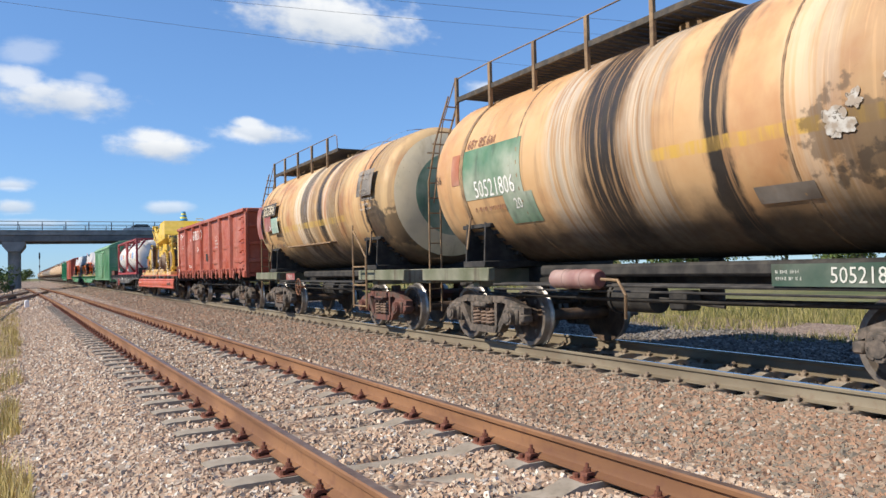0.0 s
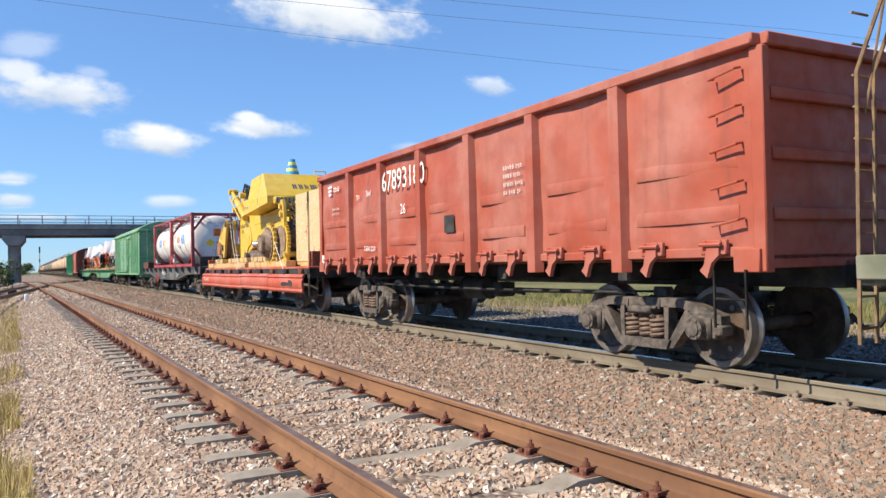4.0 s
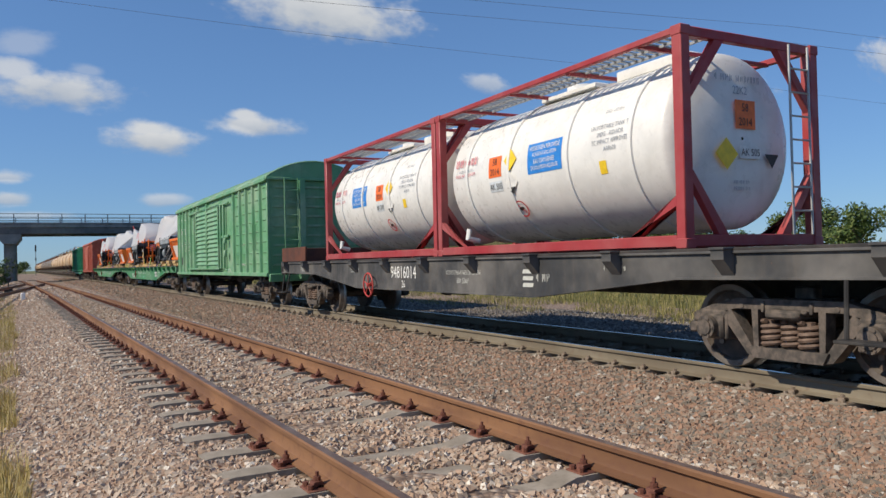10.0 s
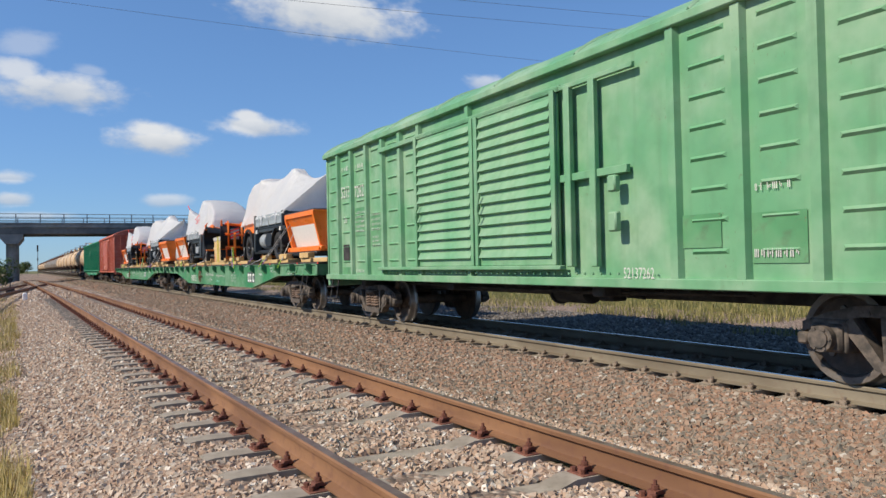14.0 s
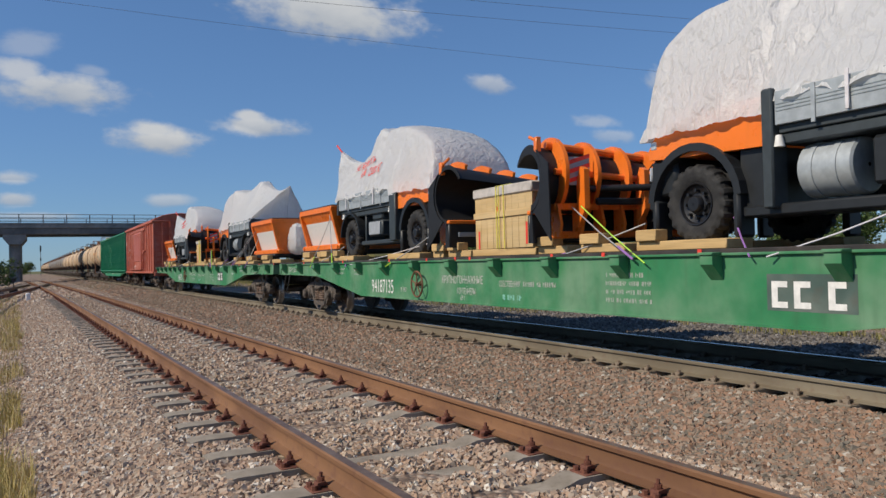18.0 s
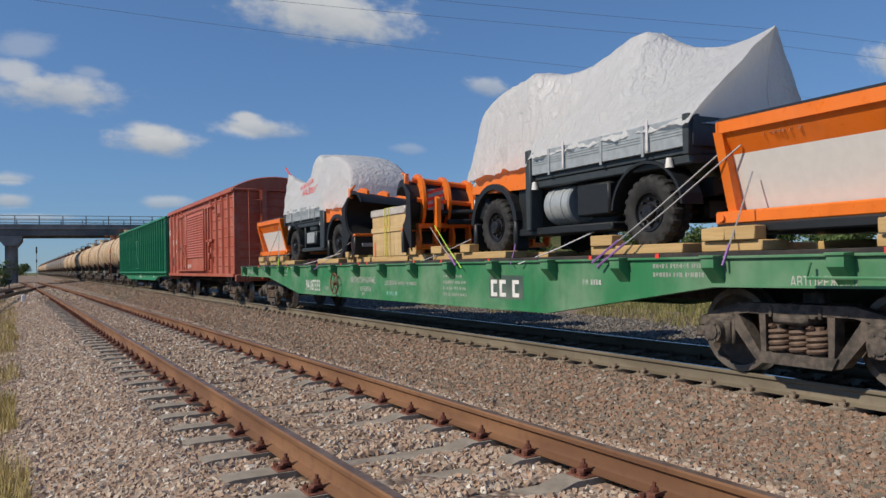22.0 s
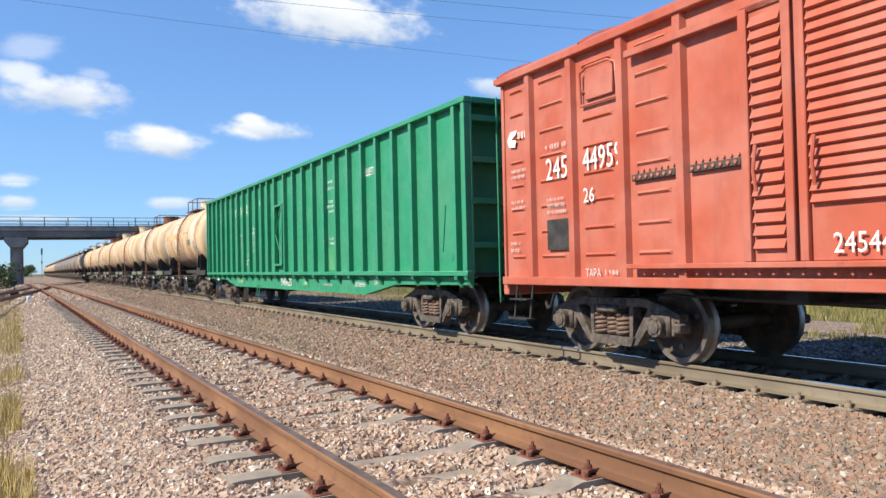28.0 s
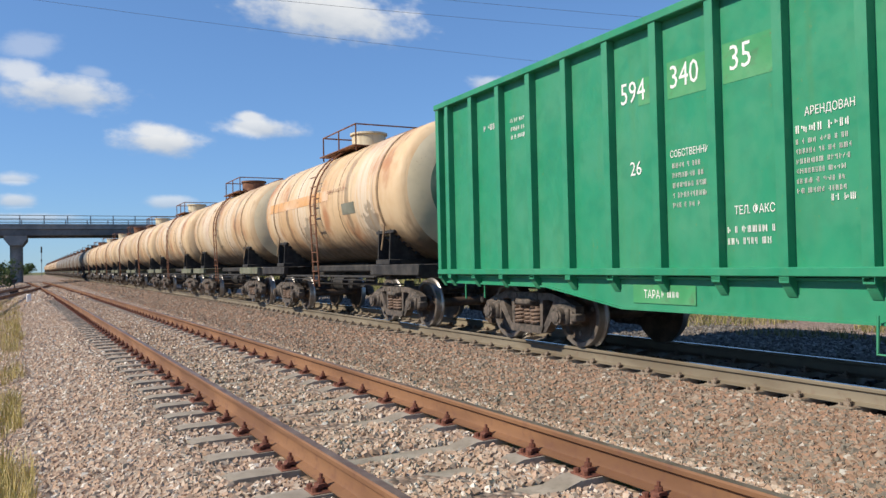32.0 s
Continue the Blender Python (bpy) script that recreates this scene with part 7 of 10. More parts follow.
def timber(name, base, dark, seed=0.0):
    k = Nodes(name, 0.8)
    c = k.mix(k.step(k.noise(5, 5, (1, 0.12, 1), w=seed), 0.35, 0.65), (*base, 1), (*dark, 1))
    c = k.mix(k.step(k.noise(40, 4, (1, 0.06, 1), w=seed), 0.45, 0.7, 0, 0.5), c, tint(base, 0.72))
    c = k.mix(k.math("MULTIPLY", k.each(), 0.35), c, tint(base, 0.6))
    k.color(c)
    k.bump(k.noise(60, 4, (1, 0.08, 1)), 0.3, 0.004)
    return k.mat


M_TIMBER = timber("fresh_sawn_timber", (0.62, 0.42, 0.19), (0.50, 0.31, 0.12))
M_CRATE = timber("pine_crate_boards", (0.66, 0.48, 0.25), (0.55, 0.37, 0.16), 3.0)
M_ORANGE = painted("signal_orange", (0.86, 0.19, 0.015), 0.35, 0.06, (0.35, 0.08, 0.02), 0.15, (0.3, 0.1, 0.03), 0.08, 4.0)
M_TRUCKBLACK = plain("black_plastic_and_frame", (0.018, 0.020, 0.022), 0.45)
M_TRUCKDARK = plain("dark_teal_grey_steel", (0.040, 0.050, 0.056), 0.5)
M_TYRE = grimy("tyre_rubber", (0.018, 0.018, 0.019), (0.035, 0.034, 0.033), 8, 0.8)
M_RIM_BLACK = plain("black_rim", (0.016, 0.016, 0.018), 0.35)
M_ALU = plain("ribbed_aluminium", (0.40, 0.43, 0.44), 0.42, 0.25)
M_ALU_DARK = plain("grey_aluminium_side", (0.27, 0.31, 0.325), 0.5, 0.1)
M_GLASSLAMP = plain("headlamp_lens", (0.55, 0.57, 0.58), 0.15, 0.3)
M_REFLECT = plain("grey_reflector", (0.36, 0.38, 0.40), 0.35)
M_PANELWHITE = plain("white_sheet_panel", (0.70, 0.69, 0.66), 0.45, 0, 0.4, 0.03)
M_BLADE = plain("plough_black_inside", (0.014, 0.014, 0.015), 0.55)
k = Nodes("white_shrink_film", 0.36, 0.0, 0.5)
k.color(k.mix(k.step(k.noise(3, 5), 0.35, 0.7, 0, 0.4), (0.84, 0.84, 0.84, 1), (0.77, 0.775, 0.78, 1)))
crease = k.math("ABSOLUTE", k.math("SUBTRACT", k.noise(3.2, 5, (1, 1.6, 0.7)), 0.5))
k.bump(k.math("ADD", k.math("MULTIPLY", k.step(crease, 0.0, 0.10), 0.6), k.math("ADD", k.noise(6, 5, (1, 1, 0.4)), k.math("MULTIPLY", k.noise(24, 4), 0.4))), 0.55, 0.045)
through_film = k.n.new("ShaderNodeBsdfTranslucent")
through_film.inputs["Color"].default_value = (0.85, 0.85, 0.85, 1)
film_mix = k.n.new("ShaderNodeMixShader")
film_mix.inputs[0].default_value = 0.42
k.l.new(k.b.outputs[0], film_mix.inputs[1])
k.l.new(through_film.outputs[0], film_mix.inputs[2])
k.l.new(film_mix.outputs[0], k.n["Material Output"].inputs["Surface"])
M_FILM = k.mat
M_TANKWHITE = painted("tank_white", (0.80, 0.79, 0.75), 0.32, 0.05, (0.5, 0.46, 0.38), 0.14, (0.4, 0.3, 0.2), 0.05, 3.0)
M_FRAMERED = painted("container_frame_red", (0.36, 0.035, 0.040), 0.45, 0.12, (0.16, 0.03, 0.03), 0.2, (0.15, 0.05, 0.03), 0.15)
M_GRATE = plain("galvanised_grating", (0.45, 0.46, 0.46), 0.5, 0.5)
M_BLUE = plain("blue_label", (0.03, 0.22, 0.62), 0.45)
M_ORANGEPLATE = plain("orange_plate", (0.85, 0.17, 0.03), 0.45)
M_YELLOWLABEL = plain("yellow_label", (0.85, 0.58, 0.03), 0.45)
M_INK = plain("black_ink", (0.03, 0.03, 0.03), 0.5)
M_LOGORED = plain("maroon_print", (0.50, 0.05, 0.08), 0.5)
M_GREYINK = plain("grey_print", (0.30, 0.32, 0.35), 0.5)


def lash(name, pts, mat, r=0.012, s0=0.0, x=0.0, label="tight lashing of twisted wire", cat="lashing"):
    """A wire or sling between a load and the wagon, as a thing that rides along."""
    q = Shape()
    q.pipe([(p[0], p[1] - s0, p[2]) for p in pts], r * 0.6, 5)
    ob = part(name, q, mat)
    tagged(ob, label, cat, "lashings")
    rides(ob, s0)
    return ob


# ---- tank containers ----
def tank_write(parent, text, y, z, high, mat, tc, r, squeeze=0.85):
    src = WORDS[text]
    me = src.copy()
    me.materials.clear()
    me.materials.append(mat)
    a0 = math.asin(max(-1, min(1, (z - tc) / r)))
    for v in me.vertices:
        a = a0 + v.co.y * high / r
        v.co = Vector((-(r + 0.008) * math.cos(a), y - v.co.x * high * squeeze, tc + (r + 0.008) * math.sin(a)))
    return part("label_text", me, None, parent)


def tank_patch(parent, name, y, z, wide, high, mat, tc, r, lift=0.004, label=""):
    a0 = math.asin((z - tc) / r)
    q = Shape()
    q.sheet(lambda a, yy: (-(r + lift) * math.cos(a), yy, tc + (r + lift) * math.sin(a)), span(a0 - high / 2 / r, a0 + high / 2 / r, 6), [y - wide / 2, y + wide / 2])
    return part(name, q, mat, parent, label)


def tank_container(s, flip):
    w = thing("tank_container", "white tank container in a red steel frame", "tank container", "tank containers")
    L, W, H, t = 3.029, 1.219, 2.60, 0.075
    tc, r = 1.36, 1.13
    prof = []
    for i in range(8):
        a = math.pi / 2 * i / 7
        prof.append((-2.83 + 0.27 - 0.27 * math.cos(a), max(0.02, r * math.sin(a))))
    prof += [(-1.2, r), (0, r), (1.2, r)] + [(-h, q) for h, q in prof[::-1]]
    part("tank", Shape().lathe(prof, "y", 56, (0, 0, tc)), M_TANKWHITE, w)
    band = Shape().lathe([(-0.04, r), (-0.032, r + 0.026), (0.032, r + 0.026), (0.04, r)], "y", 48, (0, 0, tc)).mesh("tank_band", M_TANKWHITE)
    for y in (-2.05, -0.75, 0.75, 2.05):
        part("tank_band", band, None, w, "", pose(0, y, 0))
    for y in (-L + t, L - t):
        for x in (-W + t, W - t):
            q = Shape()
            q.box(x - t, x + t, y - t, y + t, 0, H, 0.012)
            q.box(x - t - 0.008, x + t + 0.008, y - t - 0.01, y + t + 0.01, 0, 0.12, 0.01)
            q.box(x - t - 0.008, x + t + 0.008, y - t - 0.01, y + t + 0.01, H - 0.12, H, 0.01)
            part("corner_post", q, M_FRAMERED, w)
        part("end_beam", Shape().box(-W + 2 * t, W - 2 * t, y - 0.06, y + 0.06, 0.02, 0.16, 0.01), M_FRAMERED, w)
        part("end_beam", Shape().box(-W + 2 * t, W - 2 * t, y - 0.05, y + 0.05, H - 0.12, H, 0.01), M_FRAMERED, w)
        for sx in (-1, 1):
            for z0, z1 in ((0.16, 0.80), (H - 0.12, H - 0.72)):
                q = Shape()
                q.prism([(sx * (W - 2 * t), z1), (sx * (W - 2 * t), z1 - 0.15 if z1 > 1 else z1 + 0.15), (sx * (W - 0.74), z0), (sx * (W - 0.58), z0)], y - 0.045, y + 0.045, "y")
                part("corner_brace", q, M_FRAMERED, w)
    for x in (-W + 0.05, W - 0.05):
        q = Shape()
        q.box(x - 0.05, x + 0.05, -L + 2 * t, L - 2 * t, 0.02, 0.16, 0.01)
        part("bottom_rail", q, M_FRAMERED, w)
        q = Shape()
        q.box(x - 0.04, x + 0.04, -L + 2 * t, L - 2 * t, H - 0.09, H - 0.01, 0.01)
        part("top_rail", q, M_FRAMERED, w)
        for d in (-1, 1):
            q = Shape()
            q.prism([(d * (L - 2 * t), 0.62), (d * (L - 2 * t), 0.50), (d * (L - 0.95), 0.15), (d * (L - 0.78), 0.15)], x - 0.04, x + 0.04)
            part("side_brace", q, M_FRAMERED, w)
    q = Shape()
    n = 44
    for i in range(n):
        y = -L + 0.2 + (2 * L - 0.4) * i / (n - 1)
        q.box(-W + 0.12, -W + 0.62, y - 0.025, y + 0.025, H - 0.05, H - 0.03, 0.003)
        if i % 11 == 4:
            q.box(-W + 0.05, W - 0.05, y - 0.03, y + 0.03, H - 0.11, H - 0.06, 0.005, 1)
    for x in (-W + 0.12, -W + 0.37, -W + 0.62):
        q.box(x - 0.012, x + 0.012, -L + 0.15, L - 0.15, H - 0.075, H - 0.04, 0.003)
    part("walkway", q, (M_GRATE, M_FRAMERED), w, "galvanised top walkway on red bearers")
    q = Shape()
    q.cyl((-0.1, 0.1, tc + r - 0.05), (-0.1, 0.1, tc + r + 0.13), 0.26, 20)
    q.box(-0.45, 0.45, -0.6, 0.75, tc + r - 0.04, tc + r + 0.03, 0.01)
    q.cyl((0.2, 1.3, tc + r - 0.06), (0.2, 1.3, tc + r + 0.10), 0.10, 12)
    q.box(-0.4, 0.0, -2.3, -1.0, tc + r - 0.08, tc + r + 0.08, 0.02)
    part("manway", q, M_TANKWHITE, w)
    q = Shape()
    e = -L - 0.03
    ladder(q, W - 0.42, e, 0.15, H - 0.05, 0.36, "x", 0.017)
    part("ladder", q, M_GRATE, w)
    q = Shape()
    q.pipe([(-W + 0.02, 1.9, 0.45), (-W - 0.02, 1.9, 0.30), (-W + 0.2, 1.9, 0.25)], 0.05, 8)
    part("outlet_valve", q, M_TANKWHITE, w)
    # labels on the camera side
    if flip:
        spots = dict(logo=2.10, plate=-0.21, diamond=-0.73, panel=0.95, block=-1.60)
    else:
        spots = dict(logo=2.07, plate=1.16, diamond=0.70, panel=-0.2, block=-1.66)
    y = spots["logo"]
    for z, wide, high, mat in ((1.62, 0.74, 0.20, M_LOGORED), (1.48, 0.50, 0.07, M_GREYINK), (1.40, 0.70, 0.08, M_LOGORED)):
        a = math.asin((z - tc) / r)
        bars(w, -(r + 0.02) * math.cos(a), y, tc + (r + 0.02) * math.sin(a), wide, high, mat, 1, "maker_mark", Matrix.Rotation(a, 4, "Y") @ SIDE, seed=3 + int(z * 10))
    y = spots["plate"]
    tank_patch(w, "hazard_plate", y, 1.44, 0.38, 0.34, M_ORANGEPLATE, tc, r, label="orange hazard plate")
    tank_write(w, "58", y, 1.52, 0.11, M_INK, tc, r)
    tank_write(w, "2014", y, 1.36, 0.11, M_INK, tc, r)
    tank_patch(w, "number_label", y, 1.12, 0.38, 0.17, plain("pale_label", (0.62, 0.66, 0.68), 0.5), tc, r)
    tank_write(w, "AK 505", y, 1.12, 0.10, M_INK, tc, r)
    y = spots["diamond"]
    for z, mat in ((1.50, M_YELLOWLABEL), (1.14, M_WHITE)):
        a = math.asin((z - tc) / r)
        dm = Shape()
        dm.add([(-0.18, 0, 0), (0, -0.18, 0), (0.18, 0, 0), (0, 0.18, 0)], [(0, 1, 2, 3)])
        if mat is M_WHITE:
            dm.add([(-0.11, -0.07, 0.003), (0, -0.18, 0.003), (0.11, -0.07, 0.003)], [(0, 1, 2)], 1)
        ob = part("hazard_diamond", dm, (mat, M_INK), w)
        ob.matrix_basis = Matrix.Translation((-(r + 0.014) * math.cos(a), y, tc + (r + 0.014) * math.sin(a))) @ Matrix.Rotation(a, 4, "Y") @ SIDE
    y = spots["panel"]
    tank_patch(w, "blue_panel", y, 1.44, 0.85, 0.46, M_BLUE, tc, r, label="blue warning panel with white words")
    for txt, z in (("HYDROGEN PEROXIDE", 1.59), ("AQUEOUS SOLUTION", 1.49), ("EAU OXYGENEE", 1.39), ("EN SOLUTION AQUEUSE", 1.29)):
        tank_write(w, txt, y, z, 0.07, M_WHITE, tc, r, 0.72)
    y = spots["block"]
    for txt, z in (("22K2   L4DV(+)", 1.86), ("UN PORTABLE TANK T13", 1.66), ("IMDG - RID/ADR", 1.56), ("TC IMPACT APPROVED", 1.46), ("AAR600", 1.36)):
        tank_write(w, txt, y, z, 0.062, M_GREYINK, tc, r, 0.8)
    tank_patch(w, "yellow_label", y + 0.16, 1.12, 0.14, 0.18, M_YELLOWLABEL, tc, r)
    ringm = Shape()
    ringm.lathe([(0, 0.13), (0, 0.155)], "x", 24)
    ringm.add([(0, -0.10, -0.09), (0, -0.085, -0.105), (0, 0.10, 0.09), (0, 0.085, 0.105)], [(0, 1, 2, 3)])
    ringm.add([(0, -0.07, 0.0), (0, 0.05, -0.04), (0, 0.08, 0.02), (0, -0.04, 0.04)], [(0, 1, 2, 3)], 1)
    a = math.asin((0.73 - tc) / r)
    ob = part("warning_ring", ringm, (plain("red_ring", (0.6, 0.03, 0.03), 0.5), M_INK), w)
    ob.matrix_basis = Matrix.Translation((-(r + 0.014) * math.cos(a), spots["diamond"] - 0.05 + (0.3 if flip else 0), tc + (r + 0.014) * math.sin(a))) @ Matrix.Rotation(a, 4, "Y")
    # marks on the end dome
    e = -2.842
    if not flip:
        patch(w, 0.05, e, 1.66, 0.36, 0.36, M_ORANGEPLATE, "hazard_plate", FRONT)
        write(w, "58", 0.05, e - 0.004, 1.75, 0.10, M_INK, turn=FRONT, name="label_text")
        write(w, "2014", 0.05, e - 0.004, 1.57, 0.10, M_INK, turn=FRONT, name="label_text")
        patch(w, 0.12, e - 0.004, 1.19, 0.38, 0.16, M_WHITE, "number_label", FRONT)
        write(w, "AK 505", 0.12, e - 0.008, 1.19, 0.09, M_INK, turn=FRONT, name="label_text")
        write(w, "22K2", 0.0, e + 0.03, 1.97, 0.10, M_GREYINK, turn=FRONT, name="label_text")
        bars(w, -0.02, e + 0.05, 2.12, 0.8, 0.12, M_GREYINK, 1, "label_text", FRONT, seed=3)
        dm = Shape()
        dm.add([(-0.2, 0, 0), (0, -0.2, 0), (0.2, 0, 0), (0, 0.2, 0)], [(0, 1, 2, 3)])
        part("hazard_diamond", dm, M_YELLOWLABEL, w, "", Matrix.Translation((-0.3, e - 0.004, 1.16)) @ FRONT)
        dm = Shape()
        dm.add([(-0.13, 0.06, 0), (0, -0.12, 0), (0.13, 0.06, 0)], [(0, 1, 2)])
        part("hazard_diamond", dm, M_INK, w, "", Matrix.Translation((0.52, e + 0.0, 1.12)) @ FRONT)
        bars(w, 0.0, e + 0.03, 0.78, 0.3, 0.16, M_GREYINK, 2, "label_text", FRONT, seed=8)
    return rides(w, s, 0, 1.35)


tank_container(61.38, False)
tank_container(67.48, True)


# ---- excavator body, crate and arms on the red flat wagon ----
def prism_s(q, pts, s0, x0, x1, slot=0):
    """An outline given along the train (metres from the wagon's own middle) and up."""
    return q.prism([(a - s0, b) for a, b in pts], x0, x1, slot=slot)


def excavator(s):
    w = thing("excavator", "yellow excavator upper body without tracks or boom", "excavator")
    q = Shape()
    prism_s(q, [(50.2, 1.60), (49.55, 1.57), (49.35, 1.78), (48.7, 1.95), (46.0, 1.88), (44.0, 1.92), (43.9, 2.6), (44.3, 3.2), (47.4, 3.05), (50.4, 3.42), (50.4, 1.62)], s, -1.02, -0.94)
    prism_s(q, [(50.15, 1.65), (49.35, 1.82), (48.7, 2.0), (44.1, 1.97), (44.1, 2.95), (47.4, 2.98), (50.3, 3.35)], s, -0.94, 1.2)
    part("side_frame", q, M_YELLOW, w, "yellow welded side frame")
    q = Shape()    # thick front plate with rounded corners, and a door with a seam
    prism_s(q, [(50.42, 3.40), (49.2, 3.02), (48.88, 2.62), (48.76, 2.38), (48.76, 2.22), (48.86, 2.10), (49.2, 1.99), (49.42, 1.84), (49.57, 1.70), (49.9, 1.62), (50.42, 1.60)], s, -1.055, -1.015)
    part("front_plate", q, M_YELLOW, w, "thick yellow front plate")
    for y, z, b, c in ((47.6, 2.78, 1.5, 0.012), (46.1, 2.98, 1.1, 0.012)):
        part("weld_line", Shape().box(-1.032, -1.015, y - b / 2 - s, y + b / 2 - s, z, z + c, 0.003), M_YELLOW_DIRTY, w)
    for y, z in ((49.9, 3.2), (49.0, 2.35), (49.75, 1.85)):
        part("bolt_boss", Shape().cyl((-1.075, y - s, z), (-1.04, y - s, z), 0.045, 14), M_YELLOW_DIRTY, w)
    q = Shape()    # engine hood: a low skirt, a tapered upper part with a sloping rear face, a step in front
    prism_s(q, [(44.55, 3.27), (44.55, 3.5), (47.0, 3.5), (47.0, 3.58), (47.6, 3.54), (47.6, 3.06), (47.0, 3.10)], s, -1.60, 1.50)
    q.add([(-1.60, 44.55 - s, 3.5), (-1.60, 47.0 - s, 3.5), (1.50, 47.0 - s, 3.5), (1.50, 44.55 - s, 3.5),
           (-1.46, 45.48 - s, 4.31), (-1.46, 46.97 - s, 4.24), (1.34, 46.97 - s, 4.24), (1.34, 45.48 - s, 4.31)],
          [(0, 4, 5, 1), (1, 5, 6, 2), (2, 6, 7, 3), (3, 7, 4, 0), (4, 7, 6, 5)])
    part("engine_hood", q, M_YELLOW, w, "yellow engine hood")
    part("panel_gap", Shape().prism([(45.72 - s, 3.28), (45.74 - s, 3.28), (45.74 - s, 3.5), (45.72 - s, 3.5)], -1.604, -1.59), M_INK, w)
    q = Shape()
    q.add([(-1.604, 45.72 - s, 3.5), (-1.604, 45.74 - s, 3.5), (-1.466, 45.74 - s, 4.295), (-1.466, 45.72 - s, 4.295)], [(0, 3, 2, 1)])
    part("panel_gap", q, M_INK, w)
    q = Shape()
    prism_s(q, [(49.5, 3.30), (49.35, 3.78), (46.9, 4.02), (46.9, 3.40)], s, -1.15, 1.1)
    part("deck_cover", q, M_MACHGREY, w, "dark grey deck cover")
    q = Shape()
    q.pipe([(-0.9, 49.0 - s, 3.85), (-0.9, 49.0 - s, 4.02), (-0.9, 47.0 - s, 4.2), (-0.9, 47.0 - s, 4.0)], 0.018, 6)
    part("grab_rail", q, M_YELLOW, w)
    q = Shape()
    q.pipe([(0.3, 45.5 - s, 4.28), (0.3, 45.5 - s, 4.44), (0.7, 45.5 - s, 4.44), (0.7, 45.5 - s, 4.28)], 0.02, 6)
    part("grab_rail", q, M_YELLOW, w)
    q = Shape()
    q.cyl((1.0, 45.6 - s, 4.28), (1.0, 45.6 - s, 4.42), 0.08, 10)
    part("filler_cap", q, M_YELLOW, w)
    q = Shape()
    q.pipe([(-0.3, 46.05 - s, 4.28), (-0.3, 46.05 - s, 4.5)], 0.15, 12)
    part("exhaust", q, M_MACHGREY, w)
    for i in range(5):
        q = Shape()
        q.cyl((-0.3, 46.05 - s, 4.36 + i * 0.105), (-0.3, 46.05 - s, 4.47 + i * 0.105), 0.235 - i * 0.03, 16, 0.215 - i * 0.027)
        part("exhaust_wrap", q, M_BLUEWRAP if i % 2 == 0 else M_LEMON, w, "blue and yellow plastic wrap")
    q = Shape()    # boom cylinder with its bracket
    a, b = Vector((-1.16, 51.15 - s, 4.22)), Vector((-1.16, 49.15 - s, 3.08))
    q.cyl(a, a + (b - a) * 0.35, 0.075, 12)
    q.cyl(a + (b - a) * 0.30, b, 0.125, 16)
    q.cyl(a + (b - a) * 0.30, a + (b - a) * 0.36, 0.15, 16)
    q.cyl((-1.30, 51.15 - s, 4.22), (-0.95, 51.15 - s, 4.22), 0.11, 12)
    q.pipe([(-1.32, 50.95 - s, 4.0), (-1.32, 50.15 - s, 3.5), (-1.32, 49.25 - s, 2.98)], 0.03, 6)
    part("boom_cylinder", q, M_YELLOW_DIRTY, w, "dusty yellow hydraulic cylinder")
    q = Shape()
    prism_s(q, [(50.2, 3.3), (50.1, 3.95), (49.75, 4.18), (49.3, 4.15), (49.2, 3.6), (48.7, 3.2)], s, -1.05, -0.9)
    prism_s(q, [(50.6, 3.95), (50.4, 4.2), (50.0, 4.25), (49.9, 3.9), (50.1, 3.3)], s, -0.7, -0.4)
    q.cyl((-1.35, 50.35 - s, 3.45), (-0.9, 50.35 - s, 3.45), 0.10, 12)
    q.cyl((-1.25, 49.6 - s, 3.95), (-0.3, 49.6 - s, 3.95), 0.12, 12)
    part("boom_bracket", q, M_YELLOW, w)
    q = Shape()
    for i in range(4):
        x = -1.12 + i * 0.07
        q = Shape()
        q.pipe([(x, 49.6 - s, 4.05), (x, 49.3 - s, 4.35 - i * 0.03), (x - 0.05, 48.9 - s, 4.1), (x - 0.1, 48.6 - s, 3.5), (x - 0.12, 48.3 - s, 3.3)], 0.03, 7)
        part("hydraulic_hose", q, M_HOSE, w)
    q = Shape()    # drive sprocket
    c = (44.4 - s, 1.96)
    pts = []
    teeth = 23
    for i in range(teeth):
        for t, r in ((0.0, 0.58), (0.25, 0.59), (0.42, 0.67), (0.62, 0.67), (0.8, 0.59)):
            an = 2 * math.pi * (i + t) / teeth
            pts.append((c[0] + math.cos(an) * r, c[1] + math.sin(an) * r))
    q.prism(pts, -1.62, -1.52)
    part("sprocket", q, M_YELLOW_DIRTY, w, "worn yellow toothed drive sprocket")
    q = Shape()
    q.cyl((-1.66, *c), (-1.2, *c), 0.52, 36)
    q.cyl((-1.80, *c), (-1.64, *c), 0.36, 32, 0.46)
    q.cyl((-1.90, *c), (-1.78, *c), 0.29, 28)
    for i in range(20):
        an = 2 * math.pi * i / 20
        q.cyl((-1.70, c[0] + math.cos(an) * 0.50, c[1] + math.sin(an) * 0.50), (-1.65, c[0] + math.cos(an) * 0.50, c[1] + math.sin(an) * 0.50), 0.02, 6)
        q.cyl((-1.93, c[0] + math.cos(an) * 0.25, c[1] + math.sin(an) * 0.25), (-1.88, c[0] + math.cos(an) * 0.25, c[1] + math.sin(an) * 0.25), 0.022, 6)
    part("final_drive", q, M_DUSTYHUB, w, "dusty brown final drive hub")
    q = Shape()
    c2 = (43.85 - s, 2.02)
    q.cyl((-1.3, *c2), (-1.0, *c2), 0.62, 36)
